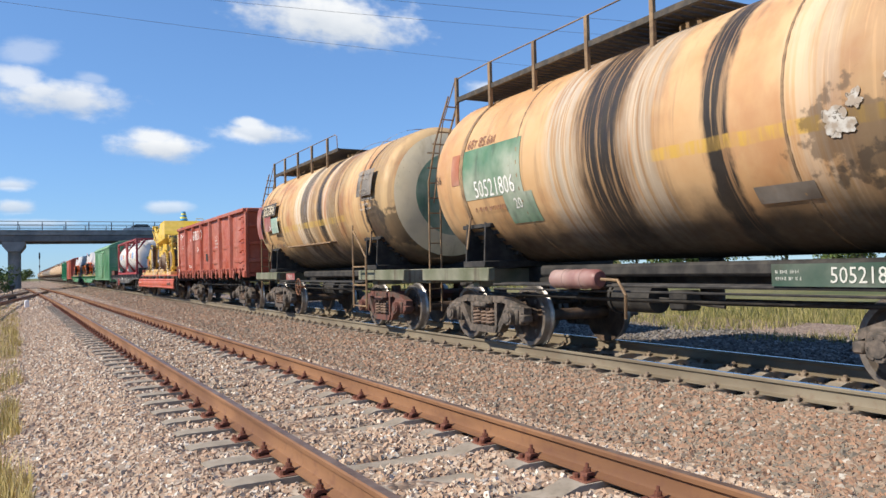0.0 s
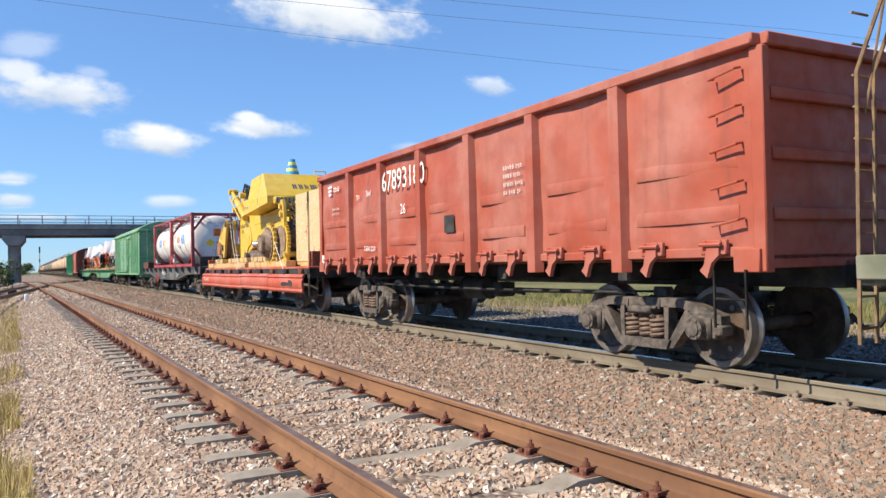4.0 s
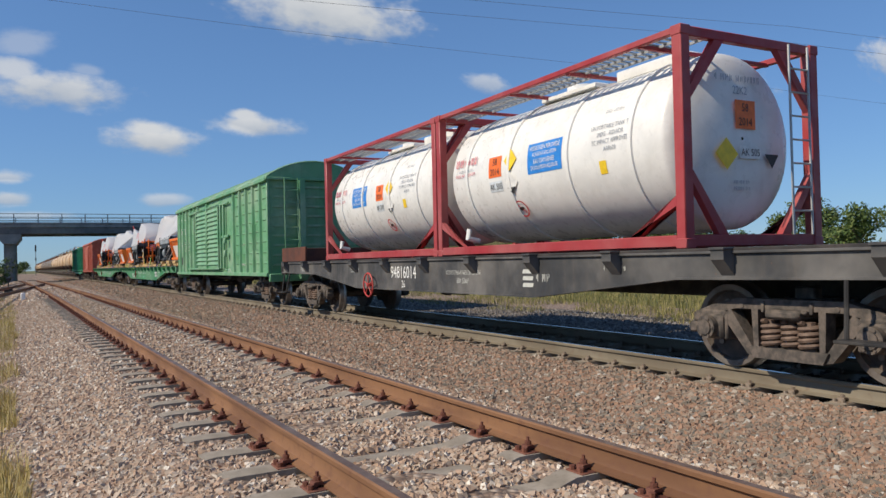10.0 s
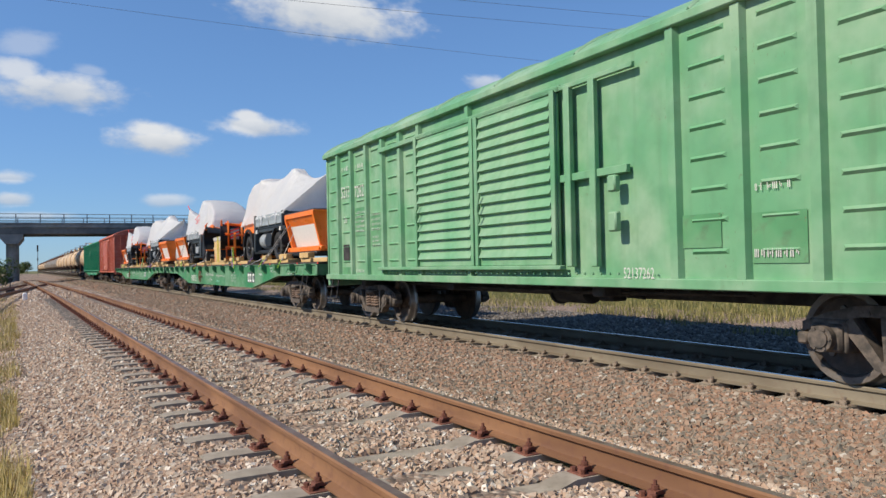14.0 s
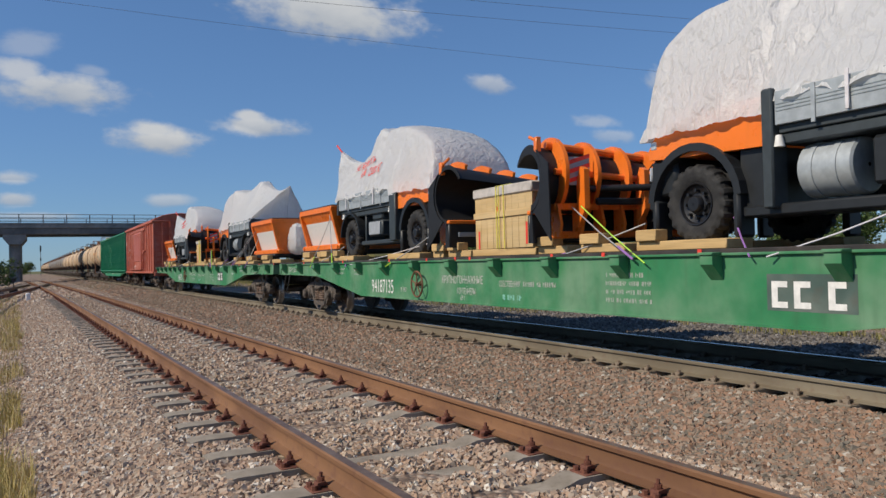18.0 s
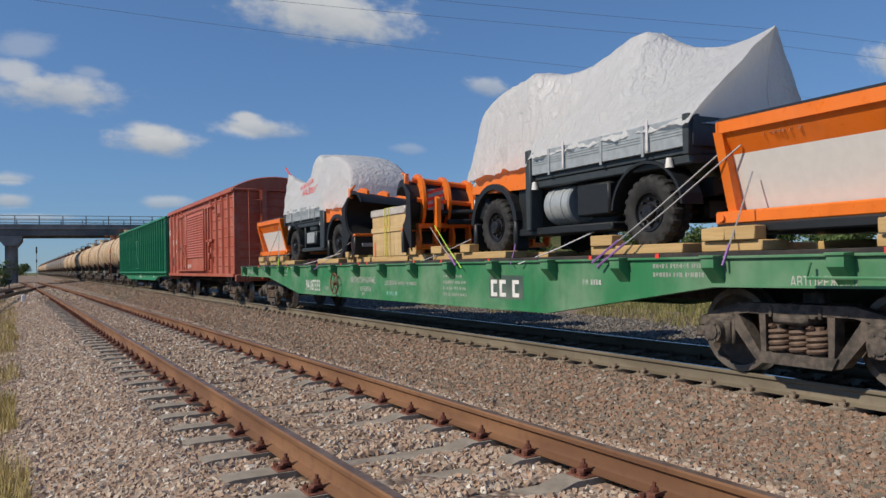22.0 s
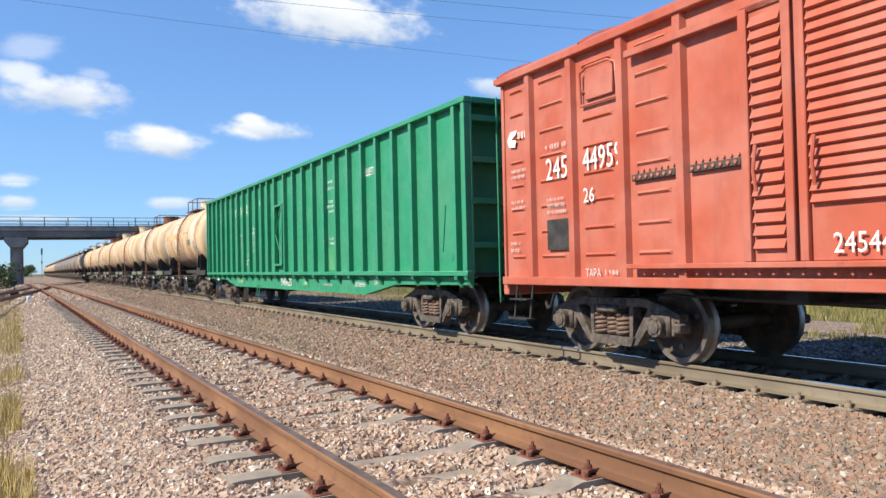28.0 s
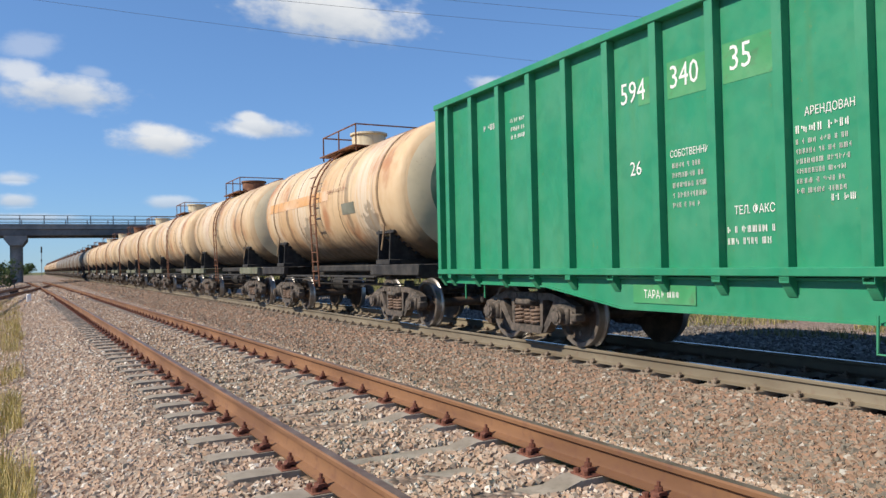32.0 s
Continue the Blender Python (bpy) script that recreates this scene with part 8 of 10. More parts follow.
    q.cyl((-1.34, *c2), (-1.28, *c2), 0.50, 32)
    for i in range(28):
        an = 2 * math.pi * i / 28
        q.cyl((-1.34, c2[0] + math.cos(an) * 0.56, c2[1] + math.sin(an) * 0.56), (-1.29, c2[0] + math.cos(an) * 0.56, c2[1] + math.sin(an) * 0.56), 0.025, 6)
    part("slew_ring", q, M_GREASE, w, "bolted steel ring")
    q = Shape()
    for x in (-1.42, -0.95):
        prism_s(q, [(43.38, 1.45), (43.63, 1.75), (43.60, 2.2), (43.72, 2.75), (43.84, 3.05), (43.74, 3.28), (43.54, 3.30), (43.42, 3.05), (43.38, 2.4), (43.13, 1.95), (43.08, 1.6), (43.20, 1.40)], s, x, x + 0.09)
    for z, y in ((3.08, 43.63), (2.85, 43.58), (1.6, 43.18)):
        q.cyl((-1.5, y - s, z), (-0.8, y - s, z), 0.09, 12)
    part("pivot_bracket", q, M_YELLOW_DIRTY, w, "tall yellow pivot bracket")
    q = Shape()
    rng = random.Random(9)
    for i in range(14):
        y, z = 43.4 - s + rng.random() * 0.6, 2.1 + rng.random() * 1.1
        q.pipe([(-1.1, y, z), (-1.15, y - 0.15, z + 0.15), (-1.0, y - 0.3, z - 0.05), (-0.9, y - 0.35, z - 0.3)], 0.025, 6)
    q.box(-0.9, 1.0, 43.1 - s, 44.2 - s, 1.5, 3.05, 0.05)
    for i in range(12):
        x, z = -0.75 + 0.42 * (i % 4), 2.0 + 0.36 * (i // 4)
        q.box(x - 0.12, x + 0.12, 43.0 - s, 43.16 - s, z - 0.12, z + 0.12, 0.03)
        q.cyl((x, 42.97 - s, z), (x, 43.05 - s, z), 0.06, 10)
    part("valve_block", q, M_BOGIE, w)
    q = Shape()
    for i in range(7):
        z, x = 2.55 + 0.09 * i, -1.0 + 0.12 * i
        q = Shape()
        q.pipe([(x, 43.7 - s, z), (x - 0.1, 43.5 - s, z + 0.26), (x - 0.05, 43.25 - s, z + 0.22), (x, 43.05 - s, z - 0.2)], 0.03, 7)
        part("hydraulic_hose", q, M_HOSE, w)
    q = Shape()
    pts = []
    for i in range(34):
        for t, r in ((0.0, 0.60), (0.3, 0.60), (0.45, 0.66), (0.7, 0.66), (0.85, 0.60)):
            an = 2 * math.pi * (i + t) / 34
            pts.append((43.72 - s + math.cos(an) * r, 2.0 + math.sin(an) * r))
    q.prism(pts, -1.40, -1.31)
    ring = part("toothed_ring", q, M_YELLOW_DIRTY, w, "worn yellow toothed ring")
    part("bearing_plate", Shape().cyl((-1.45, 43.72 - s, 2.0), (-1.38, 43.72 - s, 2.0), 0.50, 36), M_DUSTYHUB, ring, "dusty bolted plate")
    q = Shape()
    q.cyl((-1.75, 45.65 - s, 1.98), (-1.2, 44.9 - s, 1.98), 0.11, 14)
    part("wrapped_shaft", q, M_GREYPIPE, w, "foil-wrapped steel shaft")
    q = Shape()
    prism_s(q, [(48.9, 1.45), (47.5, 1.42), (45.2, 1.5), (44.9, 1.8), (48.6, 1.85), (48.95, 1.7)], s, -1.15, -0.7)
    q.cyl((-1.3, 48.75 - s, 1.62), (-1.1, 48.75 - s, 1.62), 0.16, 16)
    part("lower_bracket", q, M_GREASE, w)
    grille = part("grille", Shape().box(-1.42, -0.75, 44.30 - s, 44.54 - s, 3.22, 3.46, 0.03), M_YELLOW_DIRTY, w)
    for i in range(5):
        part("louvre", Shape().box(-1.38 + i * 0.13, -1.32 + i * 0.13, 44.285 - s, 44.305 - s, 3.26, 3.42, 0.005), M_MACHGREY, grille)
    bars(w, 0.35, 44.93 - s, 3.85, 2.0, 0.36, M_NAVY, 1, "maker_mark", Matrix.Rotation(radians(-48), 4, "X") @ FRONT, seed=2)
    bars(w, -1.606, 47.25 - s, 3.28, 0.72, 0.15, M_NAVY, 1, "maker_mark", seed=3)
    write(w, "НЕГАБАРИТНОСТЬ", -1.06, 49.72 - s, 2.80, 0.14, M_DARKSTENCIL, 0.72, "hand_lettering")
    write(w, "Н0210", -1.06, 50.0 - s, 2.60, 0.13, M_DARKSTENCIL, 0.8, "hand_lettering")
    for y, z in ((46.6, 2.6), (45.8, 2.7)):
        q = Shape()
        q.add([(-1.028, y - s - 0.12, z), (-1.028, y - s + 0.12, z), (-1.028, y - s + 0.12, z + 0.025), (-1.028, y - s - 0.12, z + 0.025)], [(0, 3, 2, 1)])
        q.add([(-1.028, y - s - 0.012, z - 0.12), (-1.028, y - s + 0.012, z - 0.12), (-1.028, y - s + 0.012, z + 0.14), (-1.028, y - s - 0.012, z + 0.14)], [(0, 3, 2, 1)])
        part("spray_mark", q, M_REDPAINT, w)
    return rides(w, s, 0.24, 0.04)


excavator(47.1)


def osb_crate(s):
    w = thing("board_crate", "tall crate of strand board with red spray marks", "crate")
    x0, x1, y0, y1, z0, z1 = -0.95, 1.1, -1.13, 1.13, 1.42, 3.41
    for name, box in (("panel", (x0, x0 + 0.018, y0, -0.06, z0, z1)), ("panel", (x0, x0 + 0.018, -0.055, 0.0, z0, z1 + 0.0)), ("panel", (x0, x0 + 0.018, 0.004, y1, z0, z1)),
                      ("panel", (x0 + 0.02, x1, y0, y0 + 0.018, z0, z1)), ("panel", (x0 + 0.02, x1, y1 - 0.018, y1, z0, z1)), ("panel", (x1 - 0.018, x1, y0 + 0.02, y1 - 0.02, z0, z1)),
                      ("panel", (x0 + 0.02, x1 - 0.02, y0 + 0.02, y1 - 0.02, z1 - 0.03, z1 - 0.012))):
        part(name, Shape().box(*box, 0.003), M_OSB, w)
    part("runner", Shape().box(x0 + 0.02, x1, y0, y1, 1.27, z0, 0.008), M_TIMBER, w)
    q = Shape()
    for y in (-0.03, -0.12):
        q.pipe([(x0 - 0.012, y, z0), (x0 - 0.012, y, z1), (x0 + 0.1, y, z1 + 0.012), (x1, y, z1 + 0.012)], 0.007, 5)
        q.pipe([(x0 - 0.02, y, z1 - 0.02), (x0 - 0.03, y + 0.03, z1 - 0.55)], 0.007, 5)
    part("band", q, M_INK, w, "dark steel band")
    q = Shape()
    for y, z, a, b in ((0.86, z0 + 0.05, 0.03, 0.28), (-0.55, z0 + 0.1, 0.04, 0.3), (0.2, 2.25, 0.22, 0.03), (0.15, 2.12, 0.03, 0.24), (0.02, 2.4, 0.25, 0.03), (-0.95, z0 + 0.06, 0.03, 0.25)):
        q.add([(x0 - 0.004, y - a / 2, z), (x0 - 0.004, y + a / 2, z), (x0 - 0.004, y + a / 2, z + b), (x0 - 0.004, y - a / 2, z + b)], [(0, 3, 2, 1)])
    part("spray_mark", q, M_REDPAINT, w)
    return rides(w, s)


osb_crate(41.79)


def bucket_arm(s, x):
    w = thing("machine_linkage", "worn yellow excavator link arm", "machine part", "link arms")
    q = Shape()
    pts = [(0.60, -0.52), (0.66, 0.10), (0.54, 0.28), (0.40, 0.32), (-0.50, 0.86), (-0.62, 0.92), (-0.76, 0.88), (-0.82, 0.74), (-0.76, 0.58), (-0.48, -0.10), (-0.30, -0.58), (0.2, -0.64)]
    for e in (0, 0.30):
        part("side_plate", Shape().prism(pts, e - 0.045, e + 0.045), M_YELLOW_DIRTY, w)
    q = Shape()
    q.prism([(0.5, -0.5), (0.5, 0.1), (-0.4, 0.66), (-0.70, 0.5), (-0.26, -0.5)], 0.05, 0.25)
    q.cyl((-0.09, -0.66, 0.76), (0.39, -0.66, 0.76), 0.13, 16)
    q.cyl((-0.12, -0.1, -0.18), (0.42, -0.1, -0.18), 0.12, 16)
    q.cyl((-0.1, -0.02, -0.52), (0.42, -0.02, -0.52), 0.11, 14)
    part("pin", q, M_GREASE, w)
    q = Shape()
    q.cyl((-0.12, 0.36, -0.22), (0.0, 0.36, -0.22), 0.27, 28)
    part("cover_disc", q, M_RUSTDISC, w, "rust-brown round cover")
    q = Shape()
    q.add([(-0.056, 0.0, 0.2), (-0.056, 0.3, 0.2), (-0.056, 0.3, 0.225), (-0.056, 0.0, 0.225)], [(0, 3, 2, 1)])
    q.add([(-0.056, 0.1, 0.1), (-0.056, 0.125, 0.1), (-0.056, 0.125, 0.3), (-0.056, 0.1, 0.3)], [(0, 3, 2, 1)])
    part("spray_mark", q, M_REDPAINT, w)
    return rides(w, s, x, 2.28)


bucket_arm(52.30, -1.05)
bucket_arm(52.28, 0.02)
cross = Shape().cyl((-0.36, 0, 0), (0.36, 0, 0), 0.24, 20)
rides(tagged(part("cross_tube", cross, M_YELLOW_DIRTY), "yellow steel tube between the two link arms", "machine part"), 52.0, -0.33, 2.02)

BEAM = {}


def beam(s, x, z, along, across, high, label="fresh-sawn timber block under the load"):
    key = (round(along, 2), round(across, 2), round(high, 2))
    if key not in BEAM:
        BEAM[key] = Shape().box(-across / 2, across / 2, -along / 2, along / 2, 0, high, 0.01).mesh("timber_block", M_TIMBER)
    ob = part("timber_block", BEAM[key], None)
    tagged(ob, label, "timber block", "timber packing")
    return rides(ob, s, x, z, random.Random(s * 31 + x).uniform(-1.5, 1.5))


rng = random.Random(12)
y = 53.7
while y > 43.3:
    n = rng.choice((0.42, 0.55, 0.7, 0.9))
    if not 47.9 > y > 47.2:
        beam(y - n / 2, -1.22, 1.272, n - 0.02, 0.3, rng.choice((0.16, 0.18)))
        if rng.random() < 0.55 or 44 < y < 49.8:
            beam(y - n / 2, -1.15, 1.455, n * 0.8, 0.28, 0.16)
        beam(y - n / 2, 0.8, 1.272, n - 0.02, 0.3, 0.17)
    y -= n
for y in (44.9, 47.5, 49.7):
    beam(y, -0.2, 1.272, 0.24, 1.6, 0.28)
for y in (51.3, 52.6):
    beam(y, -0.4, 1.272, 0.26, 1.3, 0.36)
lash("lashing", [(-1.32, 49.9, 3.0), (-1.45, 49.0, 2.1), (-1.50, 48.1, 1.2)], M_LASH, 0.014, 49.0)
lash("lashing", [(-1.32, 49.5, 3.0), (-1.45, 48.6, 2.1), (-1.50, 47.8, 1.2)], M_LASH, 0.014, 48.6)
for a, b in ((46.5, 47.6), (46.0, 45.0), (46.3, 47.9), (46.8, 45.6), (48.5, 49.9), (51.5, 52.9), (51.6, 52.5)):
    lash("lashing", [(-1.30, a, 1.75), (-1.52, b, 1.18)], M_LASH, 0.012, (a + b) / 2)
lash("lashing", [(-1.5, 43.3, 2.0), (-1.52, 42.4, 1.2)], M_LASH, 0.02, 42.8)
lash("lashing", [(-1.1, 51.6, 3.1), (-1.4, 51.9, 2.2), (-1.5, 52.1, 1.2)], M_INK, 0.012, 51.9)


# ---- trucks, ploughs and crates on the green flat wagons ----
def tyre_shape():
    """A cross-country tyre: one skin whose tread blocks stand proud of it."""
    q = Shape()
    r, hw, n = 0.465, 0.165, 120
    prof = [(-0.135, 0.25), (-0.160, 0.29), (-hw, 0.33), (-hw, 0.375), (-hw + 0.003, 0.38), (-hw + 0.018, 0.42), (-hw + 0.055, 0.445), (-0.025, 0.447),
            (-0.02, 0.42), (0.02, 0.42), (0.025, 0.447), (hw - 0.055, 0.445), (hw - 0.018, 0.42), (hw - 0.003, 0.38), (hw, 0.375), (hw, 0.29), (0.135, 0.25)]

    def pt(i, j):
        x, rad = prof[j]
        k = (i + (3 if x > 0 else 0)) % 6
        if 4 <= j <= 12 and j not in (8, 9) and k < 3:
            rad += 0.022
            x *= 1.035 if abs(x) > 0.13 else 1.0
        a = 2 * math.pi * i / n
        return (x, math.cos(a) * rad, math.sin(a) * rad)

    q.sheet(pt, list(range(n + 1)), list(range(len(prof))))
    return q.weld()


def rim_shape():
    """A black pressed-steel rim with its hub and a ring of nuts."""
    hw = 0.165
    q = Shape()
    q.lathe([(-hw + 0.03, 0.255), (-hw + 0.012, 0.25), (-hw + 0.016, 0.235), (-hw + 0.055, 0.22), (-hw + 0.085, 0.14), (-hw + 0.055, 0.125), (-hw + 0.05, 0.105), (-hw - 0.005, 0.095), (-hw - 0.02, 0.08), (-hw - 0.02, 0.01)], "x", 32)
    for i in range(8):
        a = 2 * math.pi * i / 8
        q.cyl((-hw + 0.02, math.cos(a) * 0.165, math.sin(a) * 0.165), (-hw + 0.09, math.cos(a) * 0.165, math.sin(a) * 0.165), 0.02, 6)
    return q


def film_shape(profile, half, low, seed, n=120, m=44):
    """Shrink film stretched like a tent: profile rows are (along, ridge height, ridge half width, ridge aside, sag towards the next)."""
    def at(y):
        for (a, p, g, c, sag), (b, q, h, d, _) in zip(profile, profile[1:]):
            if a <= y <= b:
                t = (y - a) / (b - a)
                bow = 4 * t * (1 - t)
                return p + (q - p) * t - sag * bow, max(0.02, g + (h - g) * t - 0.25 * sag * bow), c + (d - c) * t
        return profile[-1][1:4]

    def pt(y, v):
        h, g, c = at(y)
        lo = low(y)
        t = (v - 0.5) * 2
        s = abs(t)
        e = 1 if t > 0 else -1
        edge = c + e * g
        if s > 0.35:
            k = (s - 0.35) / 0.65           # 0 at the ridge, 1 at the lower edge
            z = h - (h - lo) * k
            bend = 0.10 * math.sin(k * math.pi) * min(1.0, abs(half - abs(edge)) * 1.6)
            x = edge + (e * half - edge) * (1 - (1 - k) ** 1.35) - e * bend
        else:
            k = s / 0.35
            x, z = c + (edge - c) * k, h + 0.05 * (1 - k * k) * min(1, g * 2)
        taut = noise.noise((y * 0.9 + seed, t * 1.2, seed)) * 0.035
        crease = abs(noise.noise((y * 1.3 + t * 2.6 + seed, t * 1.1 - y * 0.5, seed + 9)))
        fold = taut + 0.055 * max(0.0, 0.18 - crease) / 0.18 * (0.3 + 0.7 * s) + noise.noise((y * 6, t * 7, seed)) * 0.008
        hem = max(0.0, (s - 0.86) / 0.14)
        fold += hem * 0.03 * noise.noise((y * 9, seed, e))
        ragged = 0.06 * noise.noise((y * 3.3, seed, e)) + 0.03 * noise.noise((y * 11, seed, e)) if s > 0.98 else 0
        return (x + e * fold * (0.3 + 0.7 * s), y, z + fold * (1.0 - s) + ragged)

    def spot(y, z, side):
        """The place on the film's side at a given height."""
        h = at(y)[0]
        k = max(0.0, min(1.0, (h - z) / (h - low(y))))
        return pt(y, 0.5 + side * (0.35 + 0.65 * k) / 2)

    q = Shape()
    ys = sorted(set(span(profile[0][0], profile[-1][0], n) + [r[0] for r in profile]))
    q.sheet(pt, ys, span(0, 1, m))
    for end in (0, -1):      # the ends hang down to the edge of the bed
        y = ys[end]
        e = -1 if end == 0 else 1
        lo = low(y)
        rows = [[pt(y, v) for v in span(0, 1, m)]]
        for k in (0.7, 0.4, 0.0):
            rows.append([(x * (1 - 0.25 * (1 - k)), y - e * 0.10 * math.sin(k * 3.1) + e * 0.03 * noise.noise((x * 3, k * 3, seed)), lo + (z - lo) * k) for x, _, z in rows[0]])
        for a, b in zip(rows, rows[1:]):
            k = len(q.v)
            q.v += list(a) + list(b)
            for i in range(m):
                f = (k + i, k + i + 1, k + m + 1 + i + 1, k + m + 1 + i)
                q.f.append(f if end else f[::-1])
                q.m.append(0)
    return q.weld(), spot


def truck(s, label, facing, seed, film_profile, tank_side, lettering=()):
    """A narrow four-wheel-drive carrier; local +y is its front when facing is 1."""
    w = thing("carrier_truck", label, "truck", "wrapped trucks")
    base = 1.79
    f = facing
    for d in (-1, 1):
        for e in (-1, 1):
            wh = part("wheel", cached("wheel:tyre", tyre_shape, M_TYRE, angle=30), None, w, "", pose(d * 0.86, e * base, 1.88 - 1.345, 0, 0, 0 if d < 0 else 180))
            part("rim", cached("rim:truck", rim_shape, M_RIM_BLACK), None, wh, "black steel rim")
    Z = 1.345
    q = Shape()
    for d in (-1, 1):
        q.box(d * 0.36, d * 0.46, -2.35, 2.5, 2.05 - Z, 2.28 - Z, 0.01)
    for y in (-2.2, -1.0, 0.2, 1.4, 2.4):
        q.box(-0.4, 0.4, y - 0.06, y + 0.06, 2.08 - Z, 2.25 - Z, 0.01)
    for e in (-1, 1):
        q.cyl((-0.75, e * base, 0.535), (0.75, e * base, 0.535), 0.09, 10)
        q.box(-0.2, 0.2, e * base - 0.2, e * base + 0.2, 0.40, 0.72, 0.05)
    part("chassis", q, M_TRUCKBLACK, w)
    # load bed with drop sides
    b0, b1 = -2.55, 0.62
    q = Shape()
    q.box(-1.02, 1.02, b0 * 1.0, b1, 2.52 - Z, 2.62 - Z, 0.01)
    q.box(-1.0, 1.0, b0, b1, 2.40 - Z, 2.52 - Z, 0.02)
    part("bed_floor", q, M_TRUCKDARK, w)
    for d in (-1, 1):
        q = Shape()
        q.box(d * 1.04, d * 1.08, b0, b1, 2.60 - Z, 2.95 - Z, 0.008)
        part("bed_side", q, M_ALU, w, "plain grey aluminium drop side")
        for z in (2.74, 2.775, 2.81):
            part("side_groove", Shape().box(d * 1.081, d * 1.086, b0 + 0.02, b1 - 0.02, z - Z, z + 0.012 - Z, 0.002), M_ALU_DARK, w)
        for y in (b0 + 0.75, b0 + 1.55, b1 - 0.45):
            part("side_hinge", Shape().box(d * 1.08, d * 1.095, y - 0.025, y + 0.025, 2.56 - Z, 2.95 - Z, 0.004), M_ALU, w)
    q = Shape()
    q.box(-1.04, 1.04, b0 - 0.04, b0, 2.60 - Z, 2.95 - Z, 0.008)
    part("tailboard", q, M_TRUCKDARK, w)
    for d in (-1, 1):
        part("bed_post", Shape().box(d * 0.86, d * 1.10, b1 + 0.02, b1 + (0.16 if tank_side else 0.34), 1.75 - Z, (3.0 if tank_side else 2.78) - Z, 0.02), M_TRUCKDARK, w)
        part("bed_post", Shape().box(d * 0.90, d * 1.10, b0 - 0.02, b0 + 0.08, 2.5 - Z, 2.98 - Z, 0.01), M_TRUCKDARK, w)
    # mudguards
    for y, r0 in ((-base, 0.60), (base, 0.62)):
        for d in (-1, 1):
            q = Shape()
            pts = [(y + math.cos(a) * r0, 0.535 + math.sin(a) * r0) for a in span(radians(5), radians(175), 14)]
            for x0, x1 in ((0.72, 1.07),):
                for (p, z), (p2, z2) in zip(pts, pts[1:]):
                    k2 = 1.06 if y < 0 else 1.15
                    q.add([(d * x0, p, z), (d * x1, p, z), (d * x1, p2, z2), (d * x0, p2, z2),
                           (d * x0, y + (p - y) * k2, 0.535 + (z - 0.535) * k2), (d * x1, y + (p - y) * k2, 0.535 + (z - 0.535) * k2),
                           (d * x1, y + (p2 - y) * k2, 0.535 + (z2 - 0.535) * k2), (d * x0, y + (p2 - y) * k2, 0.535 + (z2 - 0.535) * k2)],
                          [(0, 1, 2, 3), (7, 6, 5, 4), (0, 4, 5, 1), (1, 5, 6, 2), (3, 2, 6, 7)])
            if y > 0:
                q.box(d * 0.80, d * 1.07, y + 0.56, y + 0.66, 0.15, 0.62, 0.03)
                q.box(d * 0.80, d * 1.07, y - 0.68, y - 0.58, 0.12, 0.62, 0.03)
            part("mudguard", q.weld(), M_TRUCKBLACK, w)
    # cab: lower body in orange over black, upper body under the film
    q = Shape()
    q.prism([(0.80, 2.42 - Z), (0.80, 2.95 - Z), (1.9, 2.90 - Z), (2.38, 2.78 - Z), (2.52, 2.60 - Z), (2.52, 2.48 - Z), (2.2, 2.46 - Z)], -1.02, 1.02)
    part("cab_panel", q, M_ORANGE, w, "bright orange cab panel")
    q = Shape()
    q.box(-0.95, 0.95, 0.80, 1.20, 1.75 - Z, 2.45 - Z, 0.03)
    q.box(-0.98, 0.98, 2.1, 2.55, 2.0 - Z, 2.48 - Z, 0.05)
    q.box(-0.90, 0.90, 2.45, 2.68, 1.85 - Z, 2.15 - Z, 0.03)
    q.box(-0.55, 0.55, 0.95, 1.9, 2.95 - Z, 3.7 - Z, 0.10)
    part("cab_lower", q, M_TRUCKBLACK, w)
    q = Shape()
    for d in (-1, 1):
        q.box(d * 0.60, d * 1.03, 2.36, 2.5, 2.58 - Z, 2.72 - Z, 0.03)
        q.box(d * 0.70, d * 0.95, 2.55, 2.60, 2.22 - Z, 2.40 - Z, 0.02)
    part("headlamp", q, M_GLASSLAMP, w)
    q = Shape()
    if tank_side:
        q.lathe([(-0.30, 0.02), (-0.30, 0.26), (-0.28, 0.285), (-0.14, 0.285), (-0.14, 0.295), (-0.08, 0.295), (-0.08, 0.285), (0.12, 0.285), (0.12, 0.295), (0.18, 0.295), (0.18, 0.285),
                 (0.28, 0.285), (0.30, 0.26), (0.30, 0.02)], "y", 24, (-0.72 * f, 0.15, 2.12 - Z))
        part("fuel_tank", q, M_ALU, w, "strapped aluminium fuel tank")
        q = Shape()
        q.box(-1.0 * f, -0.5 * f, -1.05, -0.35, 1.9 - Z, 2.35 - Z, 0.03)
        q.box(-1.0 * f, -0.4 * f, -1.1, 1.2, 1.68 - Z, 1.80 - Z, 0.02)
        part("side_box", q, M_TRUCKBLACK, w)
    else:
        q.box(-0.45 * f, -1.0 * f, -0.75, 0.05, 1.90 - Z, 2.25 - Z, 0.03)
        q.box(-0.5 * f, -0.95 * f, -0.65, -0.05, 2.25 - Z, 2.48 - Z, 0.05)
        q.box(-0.45 * f, -1.0 * f, -1.2, 1.1, 1.70 - Z, 1.80 - Z, 0.02)
        for y in (-1.0, 0.5):
            q.box(-0.5 * f, -0.98 * f, y, y + 0.07, 1.75 - Z, 2.4 - Z, 0.01)
        part("side_box", q, M_TRUCKDARK, w)
        q = Shape()
